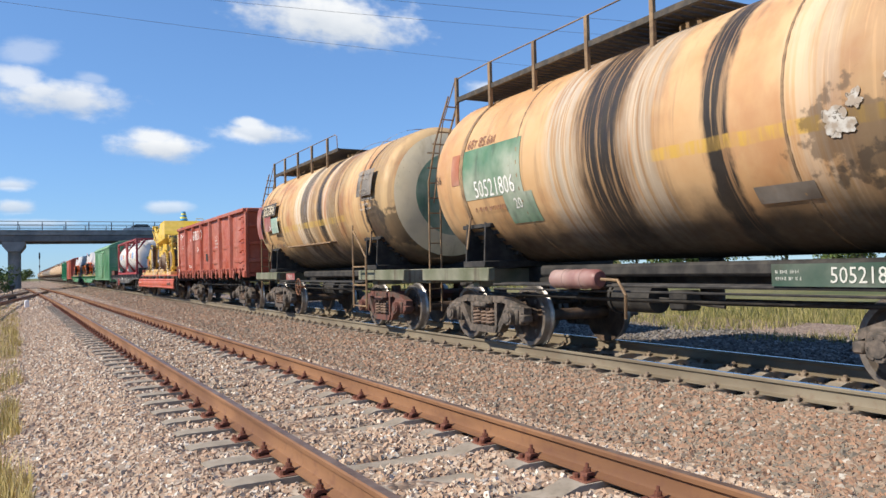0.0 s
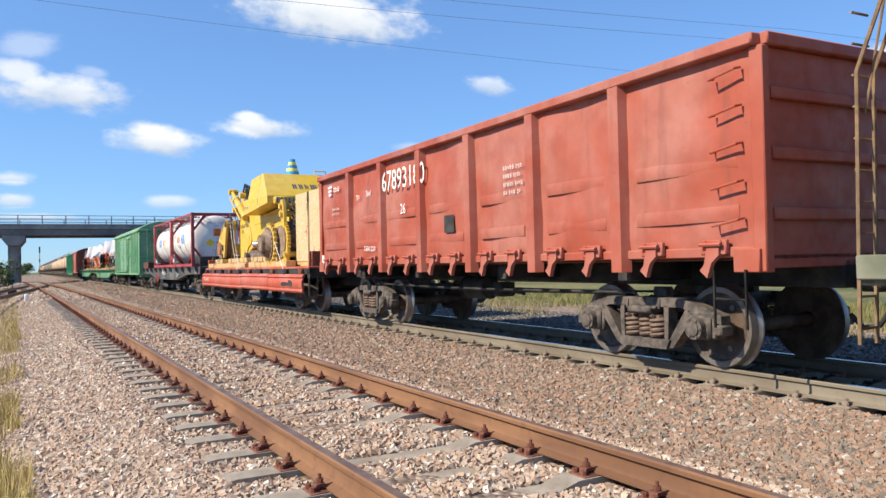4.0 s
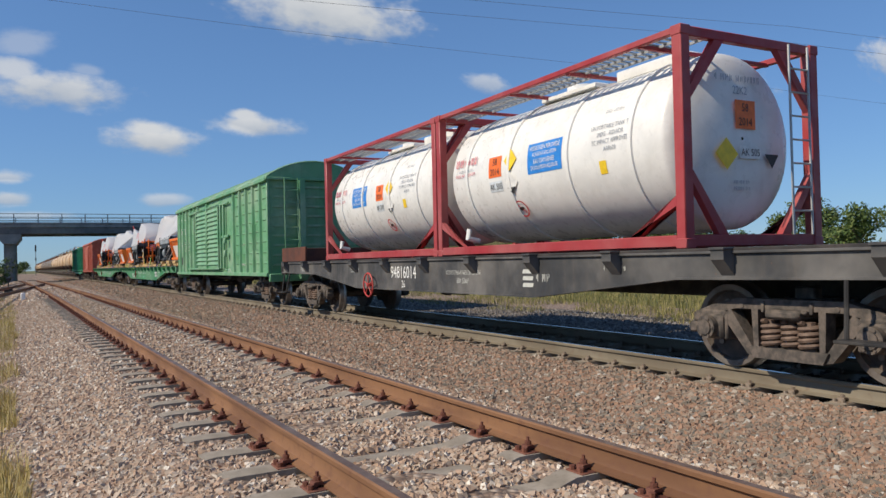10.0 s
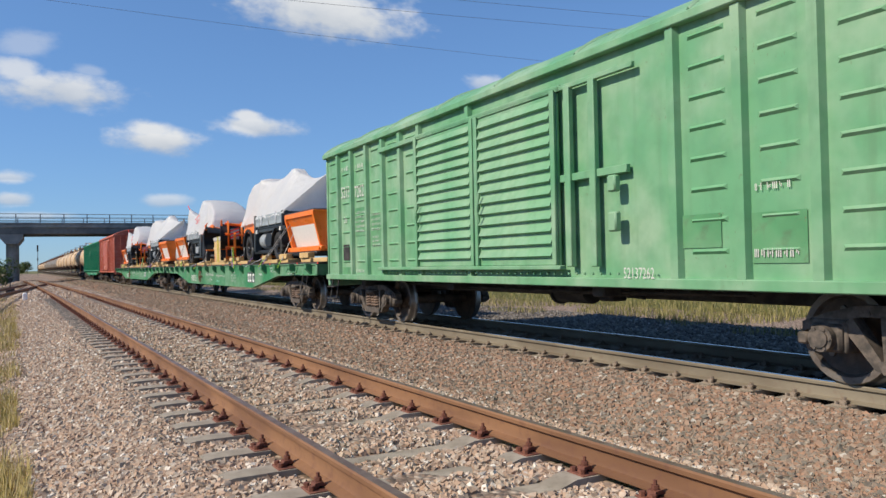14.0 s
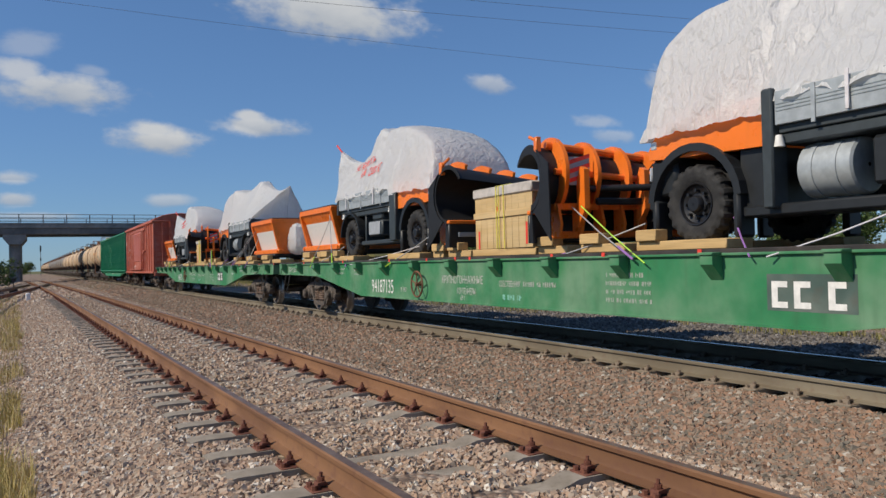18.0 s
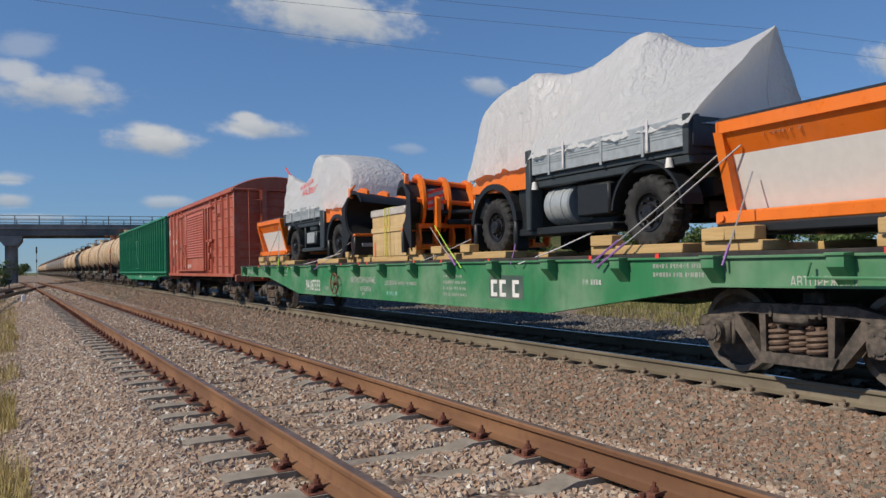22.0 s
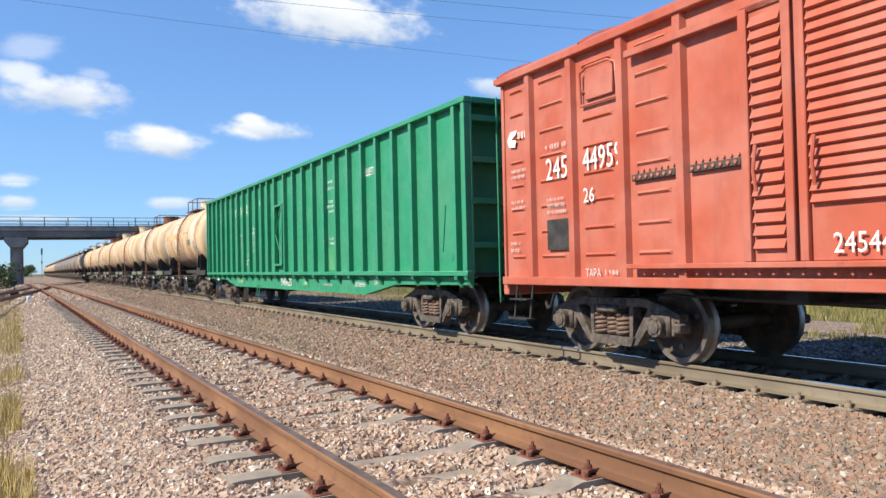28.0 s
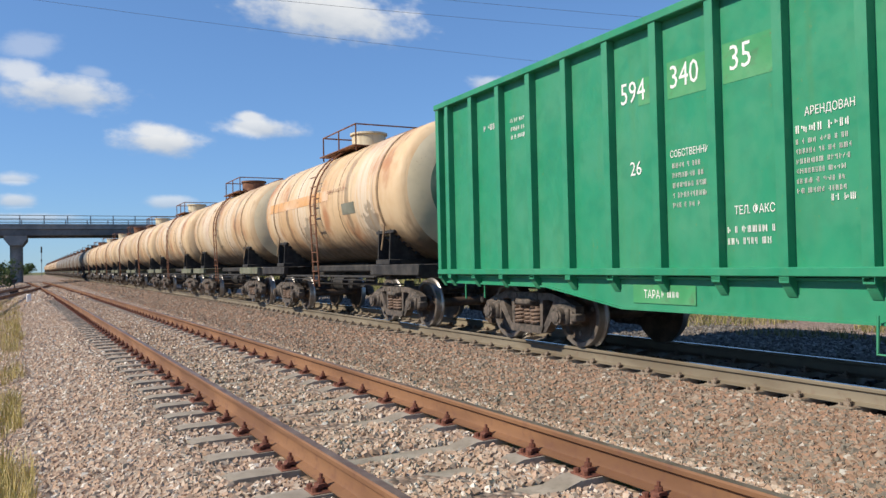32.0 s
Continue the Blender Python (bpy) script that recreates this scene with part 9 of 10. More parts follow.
        q.box(-1.0 * f, -1.02 * f, -0.68, -0.05, 1.93 - Z, 2.22 - Z, 0.01)
        part("box_plate", q, M_REFLECT, w, "pale grey cover plate")
    for y in (0.6, -2.2):
        for x in (-1.04, 1.04):
            part("work_lamp", cached("work_lamp", lambda: Shape().cyl((0, 0, 0), (0, 0, 0.12), 0.055, 12, 0.035), M_WHITE), None, w, "", pose(x, y, 2.38 - Z))
    film, spot = film_shape([(a, b - Z, *c) for a, b, *c in film_profile], 1.09, lambda y: (2.86 if y < 0.7 else 2.75 - 0.05 * max(0, y - 1.7)) - Z, seed)
    part("shrink_film", film, M_FILM, w, "white shrink-film cover", angle=180)
    if not tank_side:
        part("ribbon", Shape().pipe([(0.86, -2.62, 4.08 - Z), (0.90, -2.74, 4.20 - Z), (0.93, -2.90, 4.34 - Z)], 0.022, 6), M_REDPAINT, w, "red ribbon on the film's tip")
    for txt, y, z, high in lettering:
        me = WORDS[txt].copy()
        me.materials.clear()
        me.materials.append(M_REDPAINT)
        for v in me.vertices:
            yy, zz = y - f * v.co.x * high * 0.62, z + v.co.y * high + v.co.x * high * 0.03
            p = spot(yy, zz - Z, -f)
            v.co = (p[0] - f * 0.02, yy, p[2])
        part("spray_lettering", me, None, w)
    q = Shape()
    for y in (-1.9, -0.2):
        q.box(-1.115, -1.10, y - 0.02, y + 0.02, 2.62 - Z, 3.0 - Z, 0.003)
        q.box(1.10, 1.115, y - 0.02, y + 0.02, 2.62 - Z, 3.0 - Z, 0.003)
    part("film_tie", q, M_WHITESTRAP, w)
    return rides(w, s, 0, Z, 0 if f > 0 else 180)


# height of the film along each truck, from the tail (-) to the nose (+)
FILM_A = [(-2.62, 4.15, 0.02, 0.42, 0.24), (-1.02, 4.46, 0.16, 0.0, -0.02), (-0.62, 4.47, 0.18, 0.0, 0.20), (1.02, 4.30, 0.74, 0.0, 0.02), (1.75, 4.20, 0.76, 0.0, -0.02), (2.30, 3.98, 0.80, 0.0, -0.05),
          (2.52, 3.60, 0.86, 0.0, 0.0), (2.58, 3.0, 0.95, 0.0, 0.0)]
FILM_B = [(-2.66, 4.12, 0.03, 0.88, 0.42), (-0.92, 4.26, 0.66, 0.0, -0.01), (-0.66, 4.42, 0.62, 0.0, 0.07), (-0.2, 4.33, 0.62, 0.0, -0.02), (0.8, 4.20, 0.66, 0.0, -0.02), (1.55, 3.98, 0.70, 0.0, -0.02),
          (2.05, 3.70, 0.76, 0.0, -0.03), (2.36, 3.30, 0.86, 0.0, 0.0), (2.48, 2.80, 0.95, 0.0, 0.0)]


def plough(s, facing, turn=0.0):
    """A snow plough whose rolled blade is taller at one end; the hollow side faces along facing."""
    w = thing("snow_plough", "orange snow plough with a black rolled blade", "snow plough", "snow ploughs")
    f = facing

    angs = span(radians(-80), radians(150), 22)

    def surf(x, a, off=0.0):
        """The rolled blade: a hollow open to the front, lower towards one end; a = 0 is its back."""
        k = 1.0 - 0.20 * (x + 1.45) / 2.9
        return (x, f * (0.10 - (0.47 + off) * math.cos(a) * (0.7 + 0.3 * k)), (0.98 + (0.47 + off) * math.sin(a)) * k)

    q = Shape()
    xs = span(-1.45, 1.45, 14)
    q.sheet(lambda x, a: surf(x, a), xs, angs)
    q.sheet(lambda x, a: surf(x, a, 0.025), xs[::-1], angs)
    for x in (xs[0], xs[-1]):
        o = len(q.v)
        for a in angs:
            q.v.append(surf(x, a, -0.02))
            q.v.append(surf(x, a, 0.05))
        for i in range(len(angs) - 1):
            q.f.append((o + 2 * i, o + 2 * i + 1, o + 2 * i + 3, o + 2 * i + 2))
            q.m.append(0)
        outer = [surf(x, a, 0.0)[1:] for a in angs]
        inner = [surf(x, a, -(0.09 if f > 0 else 0.025) * min(1.0, (150 - math.degrees(a)) / 60 + 0.1))[1:] for a in angs]
        for i in range(len(angs) - 1):
            q.prism([outer[i], outer[i + 1], inner[i + 1], inner[i]], x - 0.012, x + 0.012)
        q.prism([outer[0], inner[0], (f * 0.16, 0.05), (f * -0.02, 0.05)], x - 0.012, x + 0.012)
    part("blade", q, M_BLADE, w, "black rolled plough blade")
    q = Shape()
    q.prism([surf(1.44, a, -0.02)[1:] for a in angs], 1.425, 1.44)
    part("end_plate", q, M_BLADE, w, "black end plate of the blade")
    flap = [surf(-1.45, a, 0.03)[1:] for a in span(radians(-70), radians(55), 10)] + [(-0.60 * f, 1.15), (-0.64 * f, 0.06)]
    part("side_flap", Shape().prism(flap, -1.475, -1.455), M_BLADE, w, "black rubber side flap")
    n = 6
    for i in range(n):
        x = -1.18 + 2.5 * i / (n - 1)
        q = Shape()
        pts = []
        for a in span(radians(-60), radians(112), 12):
            pts.append(surf(x, a, 0.02)[1:])
        for a in span(radians(112), radians(-60), 12):
            u = (math.degrees(a) + 60) / 172
            pts.append(surf(x, a, 0.11 + 0.17 * math.sin(u * math.pi * 0.85 + 0.3) ** 2)[1:])
        q.prism(pts, x - 0.028, x + 0.028)
        part("rib", q, M_ORANGE, w)
    for a, r in ((radians(8), 0.05), (radians(62), 0.055)):
        q = Shape()
        q.pipe([surf(x, a, 0.09) for x in (-1.30, 0, 1.42)], r, 8)
        part("cross_tube", q, M_ORANGE, w)
    q = Shape()
    q.box(-1.30, 1.45, -0.34 * f - 0.08, -0.34 * f + 0.08, 0.10, 0.20, 0.02)
    q.box(-1.30, 1.45, -0.40 * f - 0.03, -0.40 * f + 0.03, 0.50, 0.60, 0.015)
    for i in range(9):
        x = -1.26 + i * 0.335
        q.prism([(-0.26 * f, 0.12), (-0.26 * f, 0.60), (-0.47 * f, 0.58), (-0.56 * f, 0.30), (-0.50 * f, 0.12)], x - 0.02, x + 0.02)
    part("lower_beam", q, M_ORANGE, w)
    q = Shape()
    q.box(-1.47, 1.47, 0.12 * f - 0.05, 0.12 * f + 0.05, 0.47, 0.53, 0.008)
    part("edge_strip", q, M_ORANGE, w)
    q = Shape()
    q.box(-1.47, 1.47, 0.12 * f - 0.03, 0.12 * f + 0.04, 0.05, 0.47, 0.02)
    part("rubber_edge", q, M_TRUCKBLACK, w)
    for x in (-1.05, -0.35, 0.4, 1.1):
        part("reflector", Shape().box(x - 0.24, x + 0.24, 0.16 * f - 0.02, 0.16 * f + 0.025, 0.24, 0.32, 0.006), M_REFLECT, w)
    q = Shape()     # hitch with hydraulics behind
    y0 = -0.62 * f
    q.box(-0.75, 0.95, y0 - 0.04, y0 + 0.04, 0.56, 0.66, 0.02)
    q.box(0.1, 0.18, y0 - 0.3, y0 + 0.2, 0.3, 1.0, 0.02)
    q.box(0.75, 0.85, y0 - 0.3, y0 + 0.2, 0.3, 1.0, 0.02)
    q.box(0.2, 0.9, y0 - 0.4 * f - 0.04, y0 - 0.4 * f + 0.04, 0.25, 1.05, 0.03)
    q.cyl((-0.8, y0 + 0.15 * f, 0.8), (0.3, y0 - 0.25 * f, 0.8), 0.05, 10)
    q.cyl((0.9, y0 + 0.15 * f, 0.62), (0.1, y0 - 0.3 * f, 0.62), 0.05, 10)
    q.cyl((0.5, y0 - 0.2 * f, 0.66), (0.5, y0 - 0.2 * f, 0.78), 0.32, 20)
    part("hitch", q, M_TRUCKBLACK, w)
    for x in (-0.95, 0.0, 0.95):
        part("lug", Shape().prism([(y0 + 0.10 * f, 0.25), (y0 - 0.12 * f, 0.5), (y0 - 0.12 * f, 1.05), (y0, 1.1), (y0 + 0.12 * f, 0.9)], x - 0.04, x + 0.04), M_ORANGE, w)
    q = Shape()
    rr = random.Random(3)
    for i in range(7):
        x = 0.0 + i * 0.14
        q.pipe([(x, y0, 0.9), (x + 0.08, y0 - 0.15 * f, 1.1 + rr.random() * 0.1), (x + 0.15, y0 - 0.3 * f, 0.8), (x + 0.1, y0 - 0.35 * f, 0.5)], 0.016, 6)
    part("hose", q, M_HOSE, w)
    q = Shape()
    z = 1.40
    q.box(-1.46, -1.38, -0.15 * f - 0.05, -0.15 * f + 0.05, z - 0.05, z + 0.18, 0.01)
    q.pipe([(-1.42, -0.15 * f, z + 0.12), (-1.42, 0.12 * f, z + 0.22)], 0.025, 6)
    part("marker_arm", q, M_ORANGE, w)
    part("warning_plate", Shape().box(-1.1, -0.78, -0.50 * f - 0.01, -0.50 * f + 0.01, 0.85, 1.25, 0.004), M_REFLECT, w, "striped warning plate")
    q = Shape()
    for i in range(3):
        zz = 0.88 + i * 0.13
        q.add([(-1.1, -0.515 * f, zz), (-0.78, -0.515 * f, zz + 0.10), (-0.78, -0.515 * f, zz + 0.16), (-1.1, -0.515 * f, zz + 0.06)], [(0, 1, 2, 3)])
    part("warning_stripe", q, M_REDPAINT, w)
    bars(w, 0.35, 0.05, 1.18, 0.5, 0.11, M_WHITE, 1, "maker_mark", FRONT, seed=5)
    return rides(w, s, 0, 1.345 + 0.12, turn)


def spreader(s, facing):
    """An orange trough with sloping sides and white panels, lashed on its blocks."""
    w = thing("salt_spreader", "orange spreader hopper with white side panels", "spreader", "spreaders")
    L = 1.28
    for d in (-1, 1):
        q = Shape()
        q.prism([(d * 1.12, 1.28), (d * 1.15, 1.28), (d * 1.15, 1.42), (d * 1.05, 1.42), (d * 1.05, 1.30)], -L, L, "y")
        q.prism([(d * 1.13, 1.30), (d * 0.98, 1.02), (d * 0.95, 1.04), (d * 1.10, 1.32)], -L, L, "y")
        part("hopper_rim", q, M_ORANGE, w)
    for e in (-1, 1):
        q = Shape()
        q.box(-1.15, 1.15, e * L - 0.03, e * L + 0.03, 1.28, 1.42, 0.01)
        q.prism([(-1.12, 1.28), (-0.85, 0.2), (0.85, 0.2), (1.12, 1.28)], e * L - 0.02, e * L + 0.02, "y")
        part("hopper_end", q, M_ORANGE, w)
    for d in (-1, 1):
        q = Shape()
        q.prism([(d * 0.985, 1.03), (d * 0.80, 0.36), (d * 0.77, 0.36), (d * 0.955, 1.03)], -L + 0.12, L - 0.02, "y")
        part("side_panel", q, M_PANELWHITE, w, "plain white side panel")
        for e in (-1, 1):
            q = Shape()
            q.prism([(d * 1.15, 1.30), (d * 0.92, 0.26), (d * 0.80, 0.26), (d * 1.02, 1.30)], e * L - 0.06, e * L + 0.06, "y")
            part("corner_rib", q, M_ORANGE, w)
    for d in (-1, 1):
        q = Shape()
        q.box(d * 1.0, d * 0.84, -L - 0.2, L + 0.2, 0.20, 0.36, 0.02)
        for e in (-1, 1):
            q.cyl((d * 1.03, e * (L + 0.1), 0.28), (d * 0.8, e * (L + 0.1), 0.28), 0.05, 10)
        part("base_beam", q, M_ORANGE, w)
    q = Shape()
    q.box(-1.1, 1.1, -L - 0.1, L + 0.1, 0.08, 0.20, 0.02)
    part("skid", q, M_TRUCKBLACK, w)
    part("cover", Shape().box(-1.13, 1.13, -L - 0.02, L + 0.02, 1.40, 1.46, 0.02), M_TRUCKBLACK, w, "black cover edge")
    for ob in w.children:
        for v in ob.data.vertices:
            v.co.z *= 0.925
    bars(w, -1.085, 0.5 * facing, 1.11, 0.5, 0.09, M_BROWNSTENCIL, 1, "maker_mark", Matrix.Rotation(radians(28), 4, "Y") @ SIDE, seed=6)
    return rides(w, s, 0, 1.345 + 0.12)


def film_bundle(s, x, z, seed, wide=0.62, long=0.50):
    """A box-like machine part under tight film, creased and pulled to corners."""
    q = Shape()
    n, m = 30, 15

    def sq(c, e=0.28):
        return math.copysign(abs(c) ** e, c)

    for i in range(m + 1):
        b = math.pi * i / m
        for j in range(n):
            a = 2 * math.pi * j / n
            k = 1 + 0.09 * noise.noise((math.cos(a) * 1.5 + seed, math.sin(a) * 1.5, b * 1.2)) - 0.07 * abs(noise.noise((math.cos(a) * 3 + b * 2, math.sin(a) * 3, seed + b * 2))) + 0.05 * noise.noise((math.cos(a) * 7, math.sin(a) * 7, b * 6 + seed))
            e = abs(math.sin(b)) ** 0.25
            up = 0.5 - 0.5 * sq(math.cos(b), 0.6)           # 0 at the foot, 1 at the top
            y = sq(math.sin(a)) * long * e * k * (0.84 + 0.16 * min(1, up * 3))
            x = sq(math.cos(a)) * wide * e * k * (0.80 + 0.20 * min(1, up * 3)) * (1 - 0.10 * up)
            fall = 0.42 * max(0.0, min(1.0, (y / long + 0.15) / 0.9)) ** 1.3
            q.v.append((x, y, up * 1.04 * k * (1 - fall)))
    for i in range(m):
        for j in range(n):
            q.f.append((i * n + j, i * n + (j + 1) % n, (i + 1) * n + (j + 1) % n, (i + 1) * n + j))
            q.m.append(0)
    zmin = min(p[2] for p in q.v)
    q.v = [(a, b, c - zmin) for a, b, c in q.v]
    ob = part("film_wrapped_box", q, M_FILM, angle=24)
    tagged(ob, "machine part wrapped in white film", "wrapped machine", "wrapped machines")
    return rides(ob, s, x, z)


def pine_crate(s):
    w = thing("wooden_crate", "pine board crate with a plastic-covered lid", "crate", "pine crates")
    x0, x1, y0, y1, z1 = -1.27, 0.25, -0.84, 0.84, 0.98
    n = 9
    for i in range(n):
        a, b = y0 + (y1 - y0) * i / n, y0 + (y1 - y0) * (i + 1) / n
        part("board", Shape().box(x0, x0 + 0.025, a + 0.002, b - 0.002, 0, z1, 0.004), M_CRATE, w)
        part("board", Shape().box(x1 - 0.025, x1, a + 0.002, b - 0.002, 0, z1, 0.004), M_CRATE, w)
    for i in range(8):
        a, b = x0 + 0.03 + (x1 - x0 - 0.06) * i / 8, x0 + 0.03 + (x1 - x0 - 0.06) * (i + 1) / 8
        for y in (y0, y1 - 0.025):
            part("board", Shape().box(a + 0.002, b - 0.002, y, y + 0.025, 0, z1, 0.004), M_CRATE, w)
    part("batten", Shape().box(x0 - 0.025, x0 - 0.002, y0 - 0.02, y1 + 0.02, 0.50, 0.60, 0.005), M_CRATE, w)
    part("batten", Shape().box(x0, x1, y0 - 0.025, y0 - 0.002, 0.50, 0.60, 0.005), M_CRATE, w)
    q = Shape()
    q.box(x0 - 0.03, x1 + 0.03, y0 - 0.03, y1 + 0.03, z1 - 0.14, z1 + 0.02, 0.02)
    part("lid", q, plain("clear_film_over_board", (0.52, 0.47, 0.42), 0.25), w, "lid under dull plastic sheet")
    q = Shape()
    for y in (-0.1, 0.05, 0.12):
        q.pipe([(x0 - 0.03, y, 0.0), (x0 - 0.035, y, z1 + 0.02), (x0 + 0.1, y, z1 + 0.04), (x1, y, z1 + 0.04)], 0.010, 5)
    part("band", q, M_LEMON, w, "yellow strap")
    q = Shape()
    for y, z, b in ((0.72, 0.0, 0.3), (-0.68, 0.05, 0.34), (0.15, 0.55, 0.12)):
        q.add([(x0 - 0.004, y - 0.025, z), (x0 - 0.004, y + 0.025, z), (x0 - 0.004, y + 0.02, z + b), (x0 - 0.004, y - 0.03, z + b)], [(0, 3, 2, 1)])
    part("spray_mark", q, M_REDPAINT, w)
    return rides(w, s, 0, 1.345 + 0.12)


def flat_load(o, seed):
    """The same load on each long flat wagon; o is the shift along the train."""
    spreader(93.95 + o, 1)
    film_bundle(92.32 + o, -0.55, 1.60, seed, 0.68, 0.56)
    truck(98.27 + o, "orange and black carrier truck under white film on timber", 1, seed, FILM_A, True)
    plough(102.5 + o, 1, -11)
    pine_crate(103.85 + o)
    plough(105.42 + o, -1)
    truck(109.3 + o, "orange carrier truck under white film with red lettering", -1, seed + 3, FILM_B, False,
          [("НЕГАБАРИТНОСТЬ", -1.25, 3.66, 0.17), ("Н0200", -1.30, 3.44, 0.19), ("23000 КГ", -0.50, 3.44, 0.21)])
    spreader(113.5 + o, -1)
    film_bundle(115.2 + o, -0.55, 1.62, seed + 5, 0.32, 0.30)
    for a, b in ((92.65, 93.3), (94.65, 95.25), (112.15, 112.75), (113.5, 114.1)):
        beam((a + b) / 2 + o, -1.215, 1.464, b - a, 0.19, 0.15)
    rr = random.Random(seed)
    for a, b in ((91.3, 92.3), (92.6, 93.4), (94.6, 95.4), (95.7, 97.3), (99.4, 100.8), (101.0, 101.9), (102.2, 102.9), (103.0, 104.8), (104.9, 105.7), (105.9, 106.3), (106.9, 108.4), (110.4, 111.7),
                 (112.1, 112.9), (113.3, 114.2)):
        beam((a + b) / 2 + o, -1.05, 1.347, b - a, 0.42, 0.115)
        beam((a + b) / 2 + o, 0.95, 1.347, b - a, 0.42, 0.115)
        if (a + b) % 2 < 1.2:
            n = rr.uniform(0.3, 0.5)
            beam(b - n / 2 + o - 0.05, -1.22, 1.464, n, 0.2, 0.14)
    red = Shape()
    for y in (91.5, 93.2, 95.9, 97.1, 99.6, 101.2, 102.3, 104.6, 105.1, 106.2, 107.9, 110.6, 113.6):
        red.box(-1.452, -1.459, y - 103.8 - 0.03, y - 103.8 + 0.03, 1.29, 1.345, 0.001)
    rides(tagged(part("paint_mark", red, M_REDPAINT), "red paint marks on the deck edge", "paint mark"), 103.8 + o)
    for (sa, za, xa), (sb, zb, xb), mat in (((95.2, 2.5, -1.05), (97.0, 1.25, -1.5), M_LASH), ((95.0, 2.5, -1.05), (96.9, 1.2, -1.5), M_LASH), ((94.9, 2.2, -1.0), (94.9, 1.2, -1.5), M_LASH),
                                            ((100.9, 1.7, -1.0), (102.4, 1.25, -1.5), M_LASH), ((102.2, 2.0, -1.15), (100.6, 1.25, -1.5), M_LASH), ((102.0, 2.0, -1.15), (100.4, 1.2, -1.5), M_LIME),
                                            ((97.6, 1.7, -0.9), (98.7, 1.25, -1.5), M_WHITESTRAP), ((99.6, 1.7, -0.9), (98.9, 1.25, -1.5), M_PURPLE),
                                            ((107.0, 1.65, -0.95), (110.0, 1.25, -1.5), M_WHITESTRAP), ((106.5, 1.9, -1.0), (108.0, 1.2, -1.5), M_LASH), ((111.6, 1.7, -0.9), (110.3, 1.2, -1.5), M_LASH),
                                            ((112.35, 2.55, -1.12), (111.2, 1.25, -1.5), M_LASH), ((112.3, 2.5, -1.1), (112.9, 1.2, -1.5), M_LASH), ((111.5, 1.7, -1.05), (112.8, 1.2, -1.5), M_LASH)):
        m = ((xa + xb) / 2, (sa + sb) / 2 + o, (za + zb) / 2 - 0.02)
        lash("lashing", [(xa, sa + o, za), m, (xb, sb + o, zb)], mat, 0.016, m[1], label="lashing strap between the load and the wagon side")
        if mat is M_LASH:
            lash("sling", [(xb, sb + o, zb), (xb + (xa - xb) * 0.22, sb + (sa - sb) * 0.22 + o, zb + (za - zb) * 0.22)], M_PURPLE if rr.random() < 0.6 else M_LIME, 0.024, sb + o,
                 label="coloured textile sling hooked on the wagon side", cat="sling")


flat_load(0.0, 1)
flat_load(25.1, 7)


# ---- bridge over the line ----
M_BRIDGE = grimy("weathered_bridge_concrete", (0.20, 0.205, 0.205), (0.29, 0.29, 0.28), 0.5, 0.9, 0, 8)
M_BRIDGE_DARK = grimy("stained_girder_concrete", (0.12, 0.125, 0.13), (0.18, 0.18, 0.18), 0.5, 0.9, 0, 8)
M_RAILING = grimy("grey_railing", (0.17, 0.18, 0.18), (0.25, 0.25, 0.25), 3)
BR_Y, BR_LOW, BR_TOP = 115.0, 6.15, 7.45
bridge = tagged(new("road_bridge"), "grey concrete road bridge across the railway", "bridge", kind="structure")
q = Shape()
q.box(-75, 95, BR_Y, BR_Y + 10, BR_TOP - 0.45, BR_TOP, 0.04)
part("deck", q, M_BRIDGE, bridge)
for i, y in enumerate((0.5, 2.8, 5.0, 7.2, 9.2)):
    part("girder", Shape().box(-75, 95, BR_Y + y - 0.35, BR_Y + y + 0.35, BR_LOW, BR_TOP - 0.45, 0.05), M_BRIDGE_DARK, bridge)
for x in (-3.3, 17.5):
    p = Shape()
    for y in (2.0, 8.0):
        p.cyl((x, BR_Y + y, -1.2), (x, BR_Y + y, BR_LOW - 0.9), 0.72, 20)
    part("pier", p, M_BRIDGE, bridge)
    p = Shape()
    p.prism([(x - 0.75, BR_LOW - 1.3), (x + 0.75, BR_LOW - 1.3), (x + 1.35, BR_LOW - 0.5), (x + 1.35, BR_LOW), (x - 1.35, BR_LOW), (x - 1.35, BR_LOW - 0.5)], BR_Y + 0.2, BR_Y + 9.8, "y")
    part("pier_cap", p, M_BRIDGE, bridge)
post = Shape().box(-0.06, 0.06, -0.06, 0.06, 0, 1.42, 0.01).mesh("railing_post", M_RAILING)
for i in range(60):
    x = -74 + i * 2.85
    for y in (0.15, 9.85):
        part("railing_post", post, None, bridge, "", pose(x, BR_Y + y, BR_TOP))
for y in (0.15, 9.85):
    for z, r in ((1.4, 0.05), (0.95, 0.035), (0.5, 0.035)):
        q = Shape()
        q.cyl((-75, BR_Y + y, BR_TOP + z), (95, BR_Y + y, BR_TOP + z), r, 6)
        part("railing_bar", q, M_RAILING, bridge)
    part("kerb", Shape().box(-75, 95, BR_Y + y - 0.2, BR_Y + y + 0.2, BR_TOP, BR_TOP + 0.25, 0.03), M_BRIDGE, bridge)
for x0, x1 in ((-75, -34), (46, 95)):
    q = Shape()
    q.prism([(BR_Y - 9, -1.2), (BR_Y - 0.6, BR_LOW - 0.1), (BR_Y + 10.6, BR_LOW - 0.1), (BR_Y + 19, -1.2)], x0, x1)
    tagged(part("embankment", q, M_FIELD), "grassy embankment under the road bridge", "embankment", kind="structure")


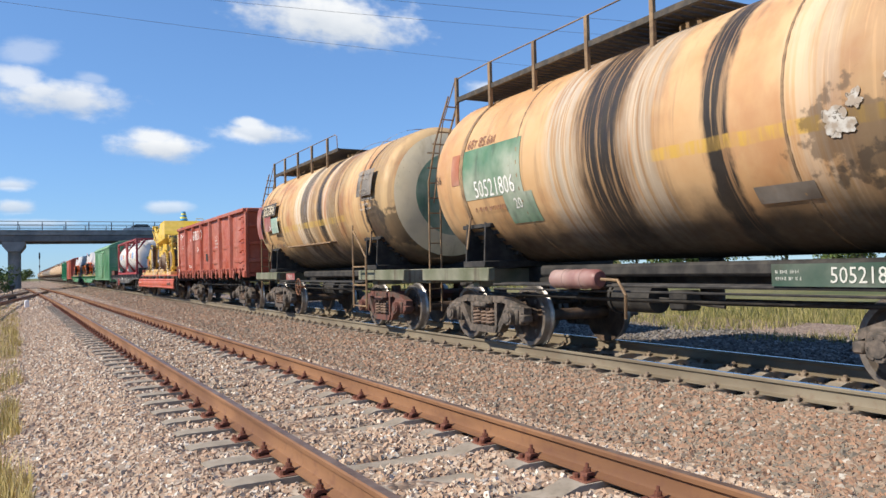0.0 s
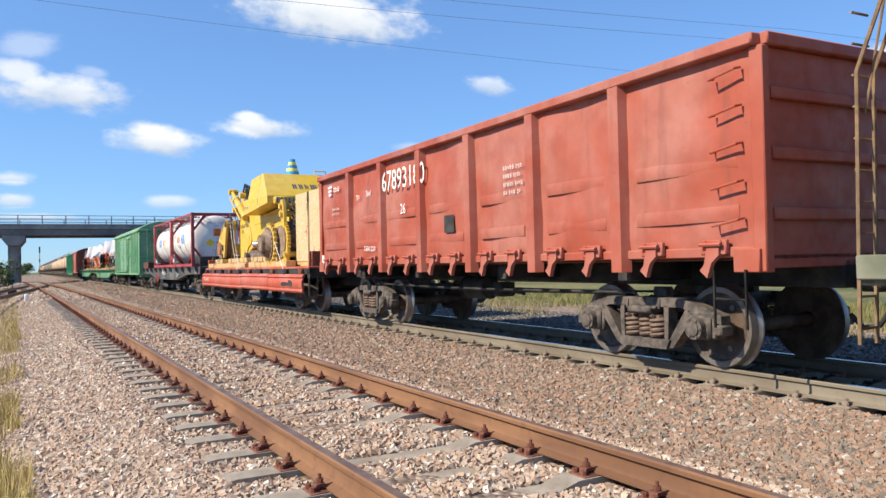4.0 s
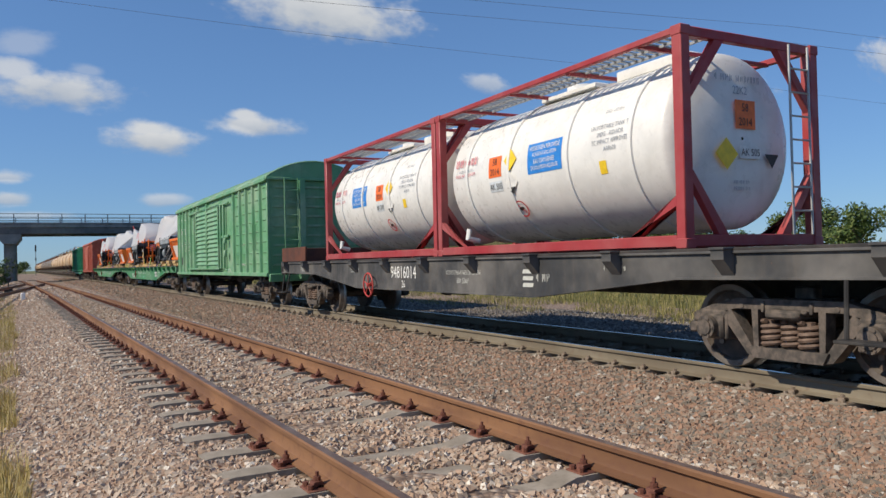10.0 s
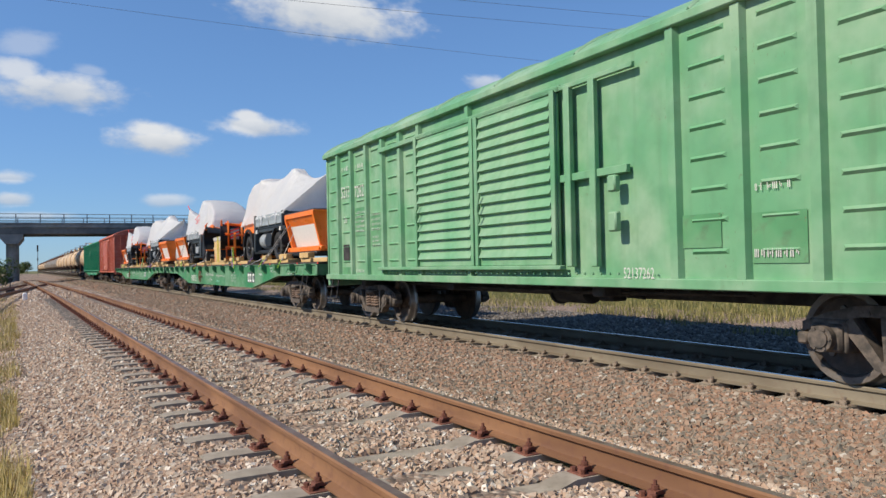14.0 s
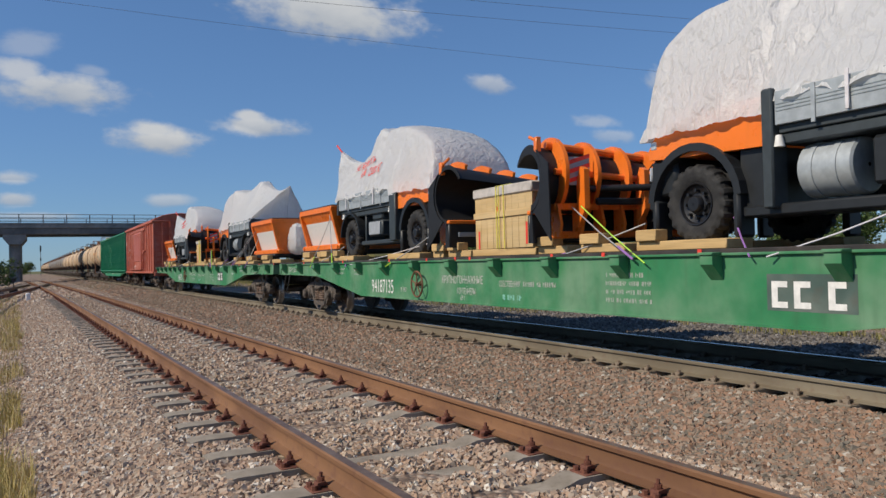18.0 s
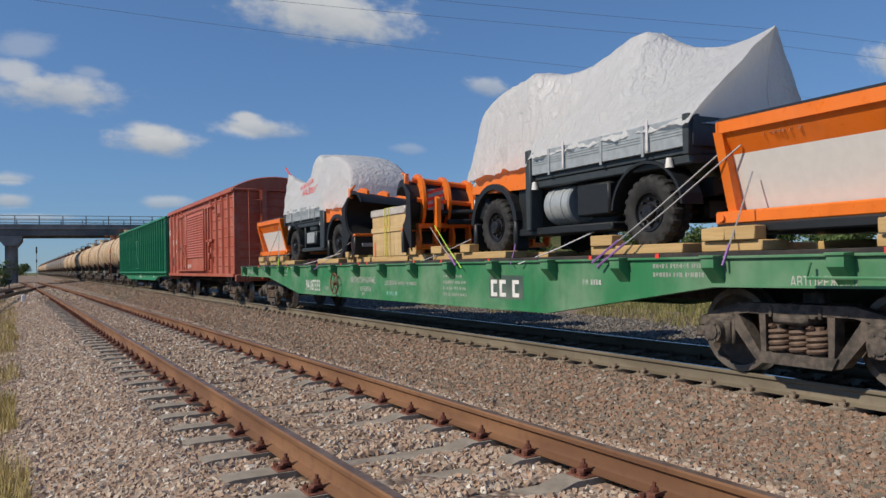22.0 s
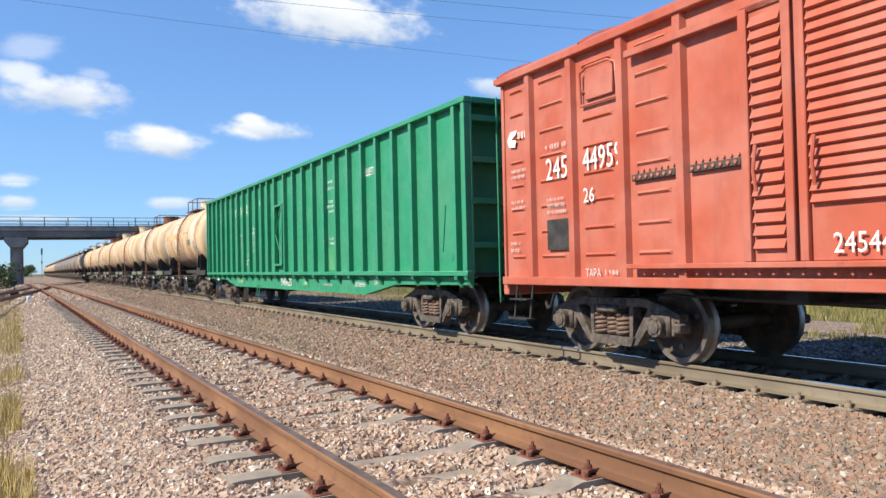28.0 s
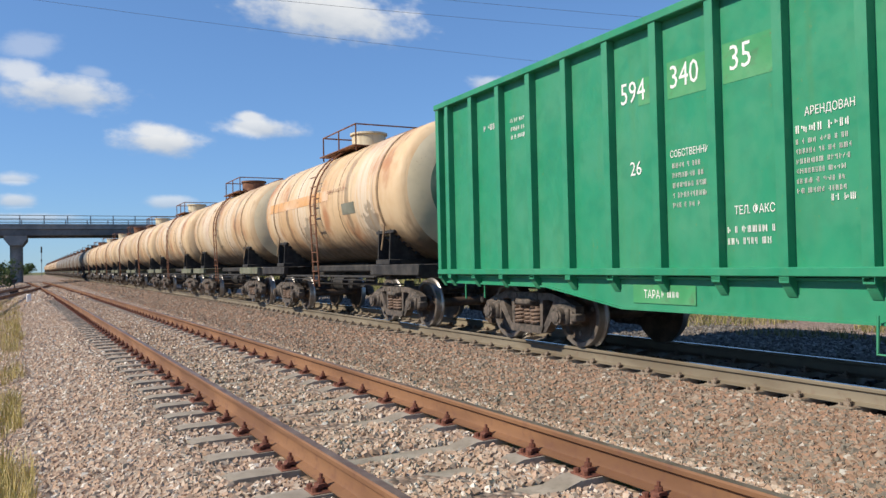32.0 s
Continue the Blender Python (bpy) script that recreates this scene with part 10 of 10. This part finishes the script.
def car():
    w = thing("car", "silver car driving over the bridge", "car")
    q = Shape()
    q.prism([(-2.1, 0.35), (-2.15, 0.75), (-1.9, 0.95), (-1.2, 1.0), (1.3, 0.95), (2.05, 0.80), (2.15, 0.4)], -0.85, 0.85, "y")
    part("body", q, plain("silver_car_paint", (0.42, 0.44, 0.46), 0.3, 0.6), w)
    q = Shape()
    q.prism([(-1.75, 0.95), (-1.3, 1.45), (0.3, 1.47), (1.1, 0.97)], -0.72, 0.72, "y")
    part("cabin", q, plain("dark_car_glass", (0.03, 0.035, 0.04), 0.12), w)
    for x in (-1.35, 1.35):
        for y in (-0.8, 0.8):
            q = Shape()
            q.cyl((x, y - 0.1, 0.32), (x, y + 0.1, 0.32), 0.32, 18)
            part("wheel", q, M_TYRE, w)
    return w


the_car = car()
the_car.matrix_basis = pose(12.4, BR_Y + 6.9, BR_TOP)
second_car = copy_thing(the_car, pose(93, BR_Y + 6.9, BR_TOP))


def pickup():
    w = thing("pickup_truck", "pale grey flatbed pickup truck driving over the bridge", "truck")
    pale = plain("pale_van_paint", (0.50, 0.53, 0.55), 0.35, 0.2)
    q = Shape()
    q.prism([(1.05, 0.45), (1.05, 2.15), (1.9, 2.2), (2.75, 1.35), (3.35, 1.1), (3.45, 0.45)], -0.95, 0.95, "y")
    part("cab", q, pale, w)
    for y in (-0.96, 0.96):
        q = Shape()
        q.prism([(1.3, 1.4), (1.3, 2.0), (1.85, 2.02), (2.45, 1.4)], y - 0.01, y + 0.01, "y")
        part("side_window", q, plain("dark_van_glass", (0.04, 0.045, 0.05), 0.15), w)
    part("load_bed", Shape().box(-3.45, 0.95, -1.0, 1.0, 0.75, 1.30, 0.03), pale, w)
    part("chassis", Shape().box(-3.3, 3.2, -0.5, 0.5, 0.45, 0.75, 0.02), M_TRUCKBLACK, w)
    part("toolbox", Shape().box(0.1, 0.8, -0.9, 0.9, 1.30, 1.75, 0.03), M_TRUCKDARK, w)
    part("roof_beacon", Shape().box(0.85, 1.0, -0.8, 0.8, 2.15, 2.4, 0.02), M_TRUCKDARK, w)
    for x in (-2.1, 2.45):
        for y in (-0.85, 0.85):
            part("wheel", Shape().cyl((x, y - 0.12, 0.38), (x, y + 0.12, 0.38), 0.38, 18), M_TYRE, w)
    return w


the_pickup = pickup()
the_pickup.matrix_basis = pose(-72, BR_Y + 3.0, BR_TOP)


# ---- wires, signal, marker ----
M_WIRE = plain("grey_cable", (0.16, 0.16, 0.17), 0.6)
for a, b in (((-180, 81.8), (300, 15.9)), ((-180, 80.4), (300, 9.4)), ((-180, 63.2), (300, 61.0))):
    q = Shape()
    pts = []
    for i in range(49):
        t = i / 48
        sag = 0.5 * math.sin(((t * 6) % 1) * math.pi)
        pts.append((a[0] + (b[0] - a[0]) * t, a[1] + (b[1] - a[1]) * t, 21.5 - sag))
    q.pipe(pts, 0.013, 5)
    tagged(part("power_cable", q, M_WIRE), "thin dark power cable high overhead", "cable", "power cables", "structure")
sg = thing("signal_mast", "tall dark railway signal mast far down the line", "railway signal", m=pose(-0.6, 260, -0.9))
q = Shape()
q.cyl((0, 0, 0), (0, 0, 9.6), 0.09, 10)
part("mast", q, M_BRIDGE_DARK, sg)
q = Shape()
q.box(-0.22, 0.22, -0.25, 0.05, 7.9, 9.8, 0.05)
q.box(-0.2, 0.2, -0.25, 0.05, 5.2, 5.9, 0.05)
part("signal_head", q, M_INK, sg)
mk = thing("fouling_marker", "short white-painted post between the tracks", "marker post", m=pose(-0.72, 45.5, -0.5))
q = Shape()
q.box(-0.11, 0.11, -0.11, 0.11, 0, 0.62, 0.03)
part("post", q, plain("whitewash", (0.80, 0.80, 0.78), 0.7), mk)
q = Shape()
q.box(-0.112, 0.112, -0.112, 0.112, 0.18, 0.24, 0.002)
part("band", q, M_INK, mk)
for x, y in ((-2.0, 66),):
    lv = thing("point_lever", "low dark point lever box beside the turnout", "point lever", "point levers", m=pose(x, y, -0.35))
    q = Shape()
    q.box(-0.3, 0.3, -0.2, 0.2, 0, 0.28, 0.04)
    part("box", q, M_BLACK, lv)
    q = Shape()
    q.cyl((0, 0, 0.25), (0, 0, 0.95), 0.04, 8)
    q.cyl((0, -0.02, 0.95), (0, 0.02, 0.95), 0.16, 14)
    part("lever", q, M_BLACK, lv)


# ---- grass and trees ----
def leaf_mat(name, stops, rough=0.7):
    k = Nodes(name, rough)
    k.color(k.ramp(k.island(), stops))
    k.b.inputs["Subsurface Weight"].default_value = 0.0
    return k.mat


M_GRASS_DRY = leaf_mat("dry_grass", [(0, (0.27, 0.23, 0.05)), (0.3, (0.40, 0.31, 0.09)), (0.7, (0.52, 0.40, 0.16)), (1, (0.62, 0.52, 0.27))])
M_GRASS = leaf_mat("rank_grass", [(0, (0.10, 0.115, 0.025)), (0.4, (0.20, 0.185, 0.055)), (0.75, (0.29, 0.25, 0.10)), (1, (0.38, 0.32, 0.15))])
M_LEAF = leaf_mat("leaves", [(0, (0.030, 0.060, 0.014)), (0.5, (0.065, 0.11, 0.025)), (1, (0.14, 0.17, 0.045))])
M_BARK = grimy("bark", (0.10, 0.08, 0.06), (0.17, 0.14, 0.11), 6)


def blades(name, label, spots, high, wide, mat, seed):
    rng = np.random.default_rng(seed)
    p = np.asarray(spots, float)
    n = len(p)
    a = rng.uniform(0, 2 * math.pi, n)
    h = high * rng.uniform(0.4, 1.15, n)
    lean = rng.normal(0, 0.22, (n, 2)) * h[:, None]
    side = np.stack([np.cos(a), np.sin(a), np.zeros(n)], 1) * (wide * rng.uniform(0.6, 1.3, n))[:, None]
    mid = p + np.concatenate([lean * 0.35, (h * 0.55)[:, None]], 1)
    top = p + np.concatenate([lean, h[:, None]], 1)
    v = np.stack([p - side, p + side, mid + side * 0.8, mid - side * 0.8, top], 1).reshape(-1, 3)
    o = np.arange(n) * 5
    me = bpy.data.meshes.new(name)
    quads = np.stack([o, o + 1, o + 2, o + 3], 1)
    tris = np.stack([o + 3, o + 2, o + 4], 1)
    me.vertices.add(len(v))
    me.vertices.foreach_set("co", v.ravel())
    me.loops.add(n * 7)
    me.loops.foreach_set("vertex_index", np.concatenate([quads.ravel(), tris.ravel()]))
    me.polygons.add(n * 2)
    me.polygons.foreach_set("loop_start", np.concatenate([np.arange(n) * 4, n * 4 + np.arange(n) * 3]))
    me.materials.append(mat)
    me.update(calc_edges=True)
    me.validate()
    return tagged(part(name, me, None), label, "grass", kind="stuff")


rng = np.random.default_rng(8)
spots = []
for y, u in zip(4.2 * (60 / 4.2) ** rng.random(26000), rng.random(26000)):
    x = near_x(y) - 2.56 - 2.6 * u ** 1.3 - 0.25 * noise.noise((y * 0.6, 2, 0))
    if noise.noise((x * 0.9, y * 0.5, 5)) + u * 0.9 > -0.02:
        spots.append((x, y, bed_height(x, y) - 0.02))
for y, u in zip(3.9 + 3.6 * rng.random(3200), rng.random(3200)):
    x = near_x(y) - 2.44 - 0.9 * u - 0.12 * noise.noise((y * 2.0, 4, 0))
    spots.append((x, y, bed_height(x, y) - 0.02))
blades("trackside_grass", "dry yellow grass along the foot of the ballast", spots, 0.27, 0.0045, M_GRASS_DRY, 1)
spots = []
for y, u in zip(3.0 * (90 / 3.0) ** rng.random(60000), rng.random(60000)):
    x = main_x(y) + 5.2 + 9 * u - 0.5 * noise.noise((y * 0.5, 6, 0))
    if noise.noise((x * 0.5, y * 0.4, 9)) + u * 1.2 > 0.12:
        spots.append((x, y, bed_height(x, y) - 0.03))
blades("verge_grass", "yellow-green grass beyond the main track", spots, 0.24, 0.009, M_GRASS, 2)
spots = []
for i in range(26000):
    y = 60 * (330 / 60) ** rng.random()
    d = 1 if rng.random() < 0.55 else -1
    x = (main_x(y) + 5 + 45 * rng.random() ** 1.5) if d > 0 else (near_x(min(y, 110)) - 5 - 40 * rng.random() ** 1.5)
    spots.append((x, y, -0.95))
blades("far_grass", "rough grass and weeds in the distance", spots, 0.95, 0.06, M_GRASS, 3)


def crown_shape(seed, h, r, n, leaf):
    rr = np.random.default_rng(seed)
    q = Shape()
    lumps = [(rr.normal(0, r * 0.42), rr.normal(0, r * 0.42), h * rr.uniform(0.38, 0.86), r * rr.uniform(0.30, 0.52)) for _ in range(16)]
    lumps.append((0, 0, h * 0.8, r * 0.5))
    for i in range(n):
        cx, cy, cz, cr = lumps[rr.integers(len(lumps))]
        d = rr.normal(size=3)
        d /= np.linalg.norm(d)
        k = cr * rr.uniform(0.55, 1.08)
        c = np.array([cx, cy, cz]) + d * k * np.array([1, 1, 0.85])
        u = rr.normal(size=3)
        u /= np.linalg.norm(u)
        w = np.cross(u, d)
        w /= max(1e-3, np.linalg.norm(w))
        s = leaf * rr.uniform(0.5, 1.2)
        q.add([tuple(c - u * s), tuple(c + w * s * 0.55), tuple(c + u * s), tuple(c - w * s * 0.55)], [(0, 1, 2, 3)])
    return q


def trunk_shape(seed, h, r):
    rr = random.Random(seed)
    q = Shape()
    q.pipe([(0, 0, -0.4), (0.05, 0.02, h * 0.3), (rr.uniform(-0.2, 0.2), rr.uniform(-0.2, 0.2), h * 0.7)], 0.10 + h * 0.008, 7)
    for i in range(6):
        a = i * 1.1 + rr.random()
        z = h * (0.25 + 0.07 * i)
        q.pipe([(0, 0, z), (math.cos(a) * r * 0.35, math.sin(a) * r * 0.35, z + h * 0.14), (math.cos(a) * r * 0.7, math.sin(a) * r * 0.7, z + h * 0.22)], 0.045, 5)
    return q


KINDS = []
for i, (h, r) in enumerate(((6.2, 2.6), (5.2, 3.0), (7.5, 2.4), (4.2, 2.6))):
    t = thing("tree", "bushy green deciduous tree beyond the railway", "tree", "trees")
    part("trunk", trunk_shape(i, h, r), M_BARK, t)
    part("crown", crown_shape(i + 3, h, r, 2600, 0.17), M_LEAF, t)
    t.matrix_basis = pose(52 + i * 5, 62 - i * 9, -0.9)
    KINDS.append(t)
rr = random.Random(21)
for i in range(46):
    y = 14 + i * 4.4 + rr.uniform(-1.5, 1.5)
    x = 56 + rr.uniform(-5, 12) + (y > 110) * 20
    if rr.random() < 0.12:
        continue
    copy_thing(KINDS[rr.randrange(4)], pose(x, y, -0.9, 0, 0, rr.uniform(0, 360)) @ Matrix.Scale(rr.uniform(0.75, 1.15), 4)).scale = (1, 1, 1)
for i in range(26):
    y = 150 + i * 9 + rr.uniform(-3, 3)
    copy_thing(KINDS[rr.randrange(4)], pose(-9 - y * 0.045 - rr.uniform(0, 14), y, -1.2, 0, 0, rr.uniform(0, 360)))
for x, y in ((-7.2, 66), (-9, 62), (-6.2, 76), (-12, 75), (-5.6, 86), (-8.5, 88), (-14, 96), (-5.8, 97), (-9.5, 102)):
    copy_thing(KINDS[3], pose(x, y, -1.5, 0, 0, x * 40))
for i in range(18):
    copy_thing(KINDS[rr.randrange(4)], pose(12 + i * 7 + rr.uniform(-2, 2), 330 + rr.uniform(-20, 20), -1, 0, 0, rr.uniform(0, 360)))


for x, y, n in ((-6.0, 70, 1), (-6.6, 80, 1), (-6.2, 92, 0)):
    copy_thing(KINDS[n], pose(x, y, -1.6, 0, 0, x * 70))
for i in range(22):
    copy_thing(KINDS[rr.randrange(4)], pose(-34 + i * 1.35, 440 + rr.uniform(-15, 40), -1, 0, 0, rr.uniform(0, 360)))


CAR_AT, CAR_GO, PICKUP_AT, PICKUP_GO = 7.4, 13.5, 1.9, 15.4


def extra_motions():
    """Two cars and a pickup cross the bridge and pull up on the approaches."""
    rows = [(t, pose(12.8 - 10.2 * t, BR_Y + 6.9, BR_TOP, 0, 0, 180)) for t in (0, 1, 2, 3, 4, 5)]
    rows += [(t, pose(x, BR_Y + 6.9, BR_TOP, 0, 0, 180)) for t, x in ((6, -45.0), (7, -50.5), (8, -54.0), (9, -55.5), (10, -56.0), (20, -56.0), (32, -56.0))]
    walk(the_car, rows)
    rows = [(0, 72), (1, 71), (2, 65)] + [(t, CAR_AT - CAR_GO * (t - 6.5)) for t in (4, 5, 6, 7, 8)] + [(9, CAR_AT - CAR_GO * 2.4), (10, -34), (11, -41), (12, -45), (13, -46), (32, -46)]
    walk(second_car, [(t, pose(x, BR_Y + 6.9, BR_TOP, 0, 0, 180)) for t, x in rows])
    rows = [(0, -72), (2, -67)] + [(t, PICKUP_AT + PICKUP_GO * (t - 7)) for t in (4, 5, 6, 7, 8, 9, 10)] + [(11, 60), (12, 67), (13, 69), (32, 69)]
    walk(the_pickup, [(t, pose(x, BR_Y + 3.0, BR_TOP)) for t, x in rows])


def motions():
    """The train rolls past at an even speed; its wheels turn with it."""
    steps = [2.0 * i for i in range(17)]
    for ob, s, x, z, turn in RIDES:
        rows = []
        for t in steps:
            y = s - SPEED * t
            a = main_turn(y)
            c = math.radians(a)
            rows.append((t, pose(main_x(y) + x * math.cos(c), y + x * math.sin(c), z, 0, 0, a + turn)))
        walk(ob, rows)
    rate = math.degrees(SPEED / 0.472)
    beats = [i / 7.5 for i in range(241)]
    for w, y in ROLLS:
        walk(w, [(t, pose(0, y, 0.472, rate * t, 0, 0)) for t in beats])
    extra_motions()


motions()
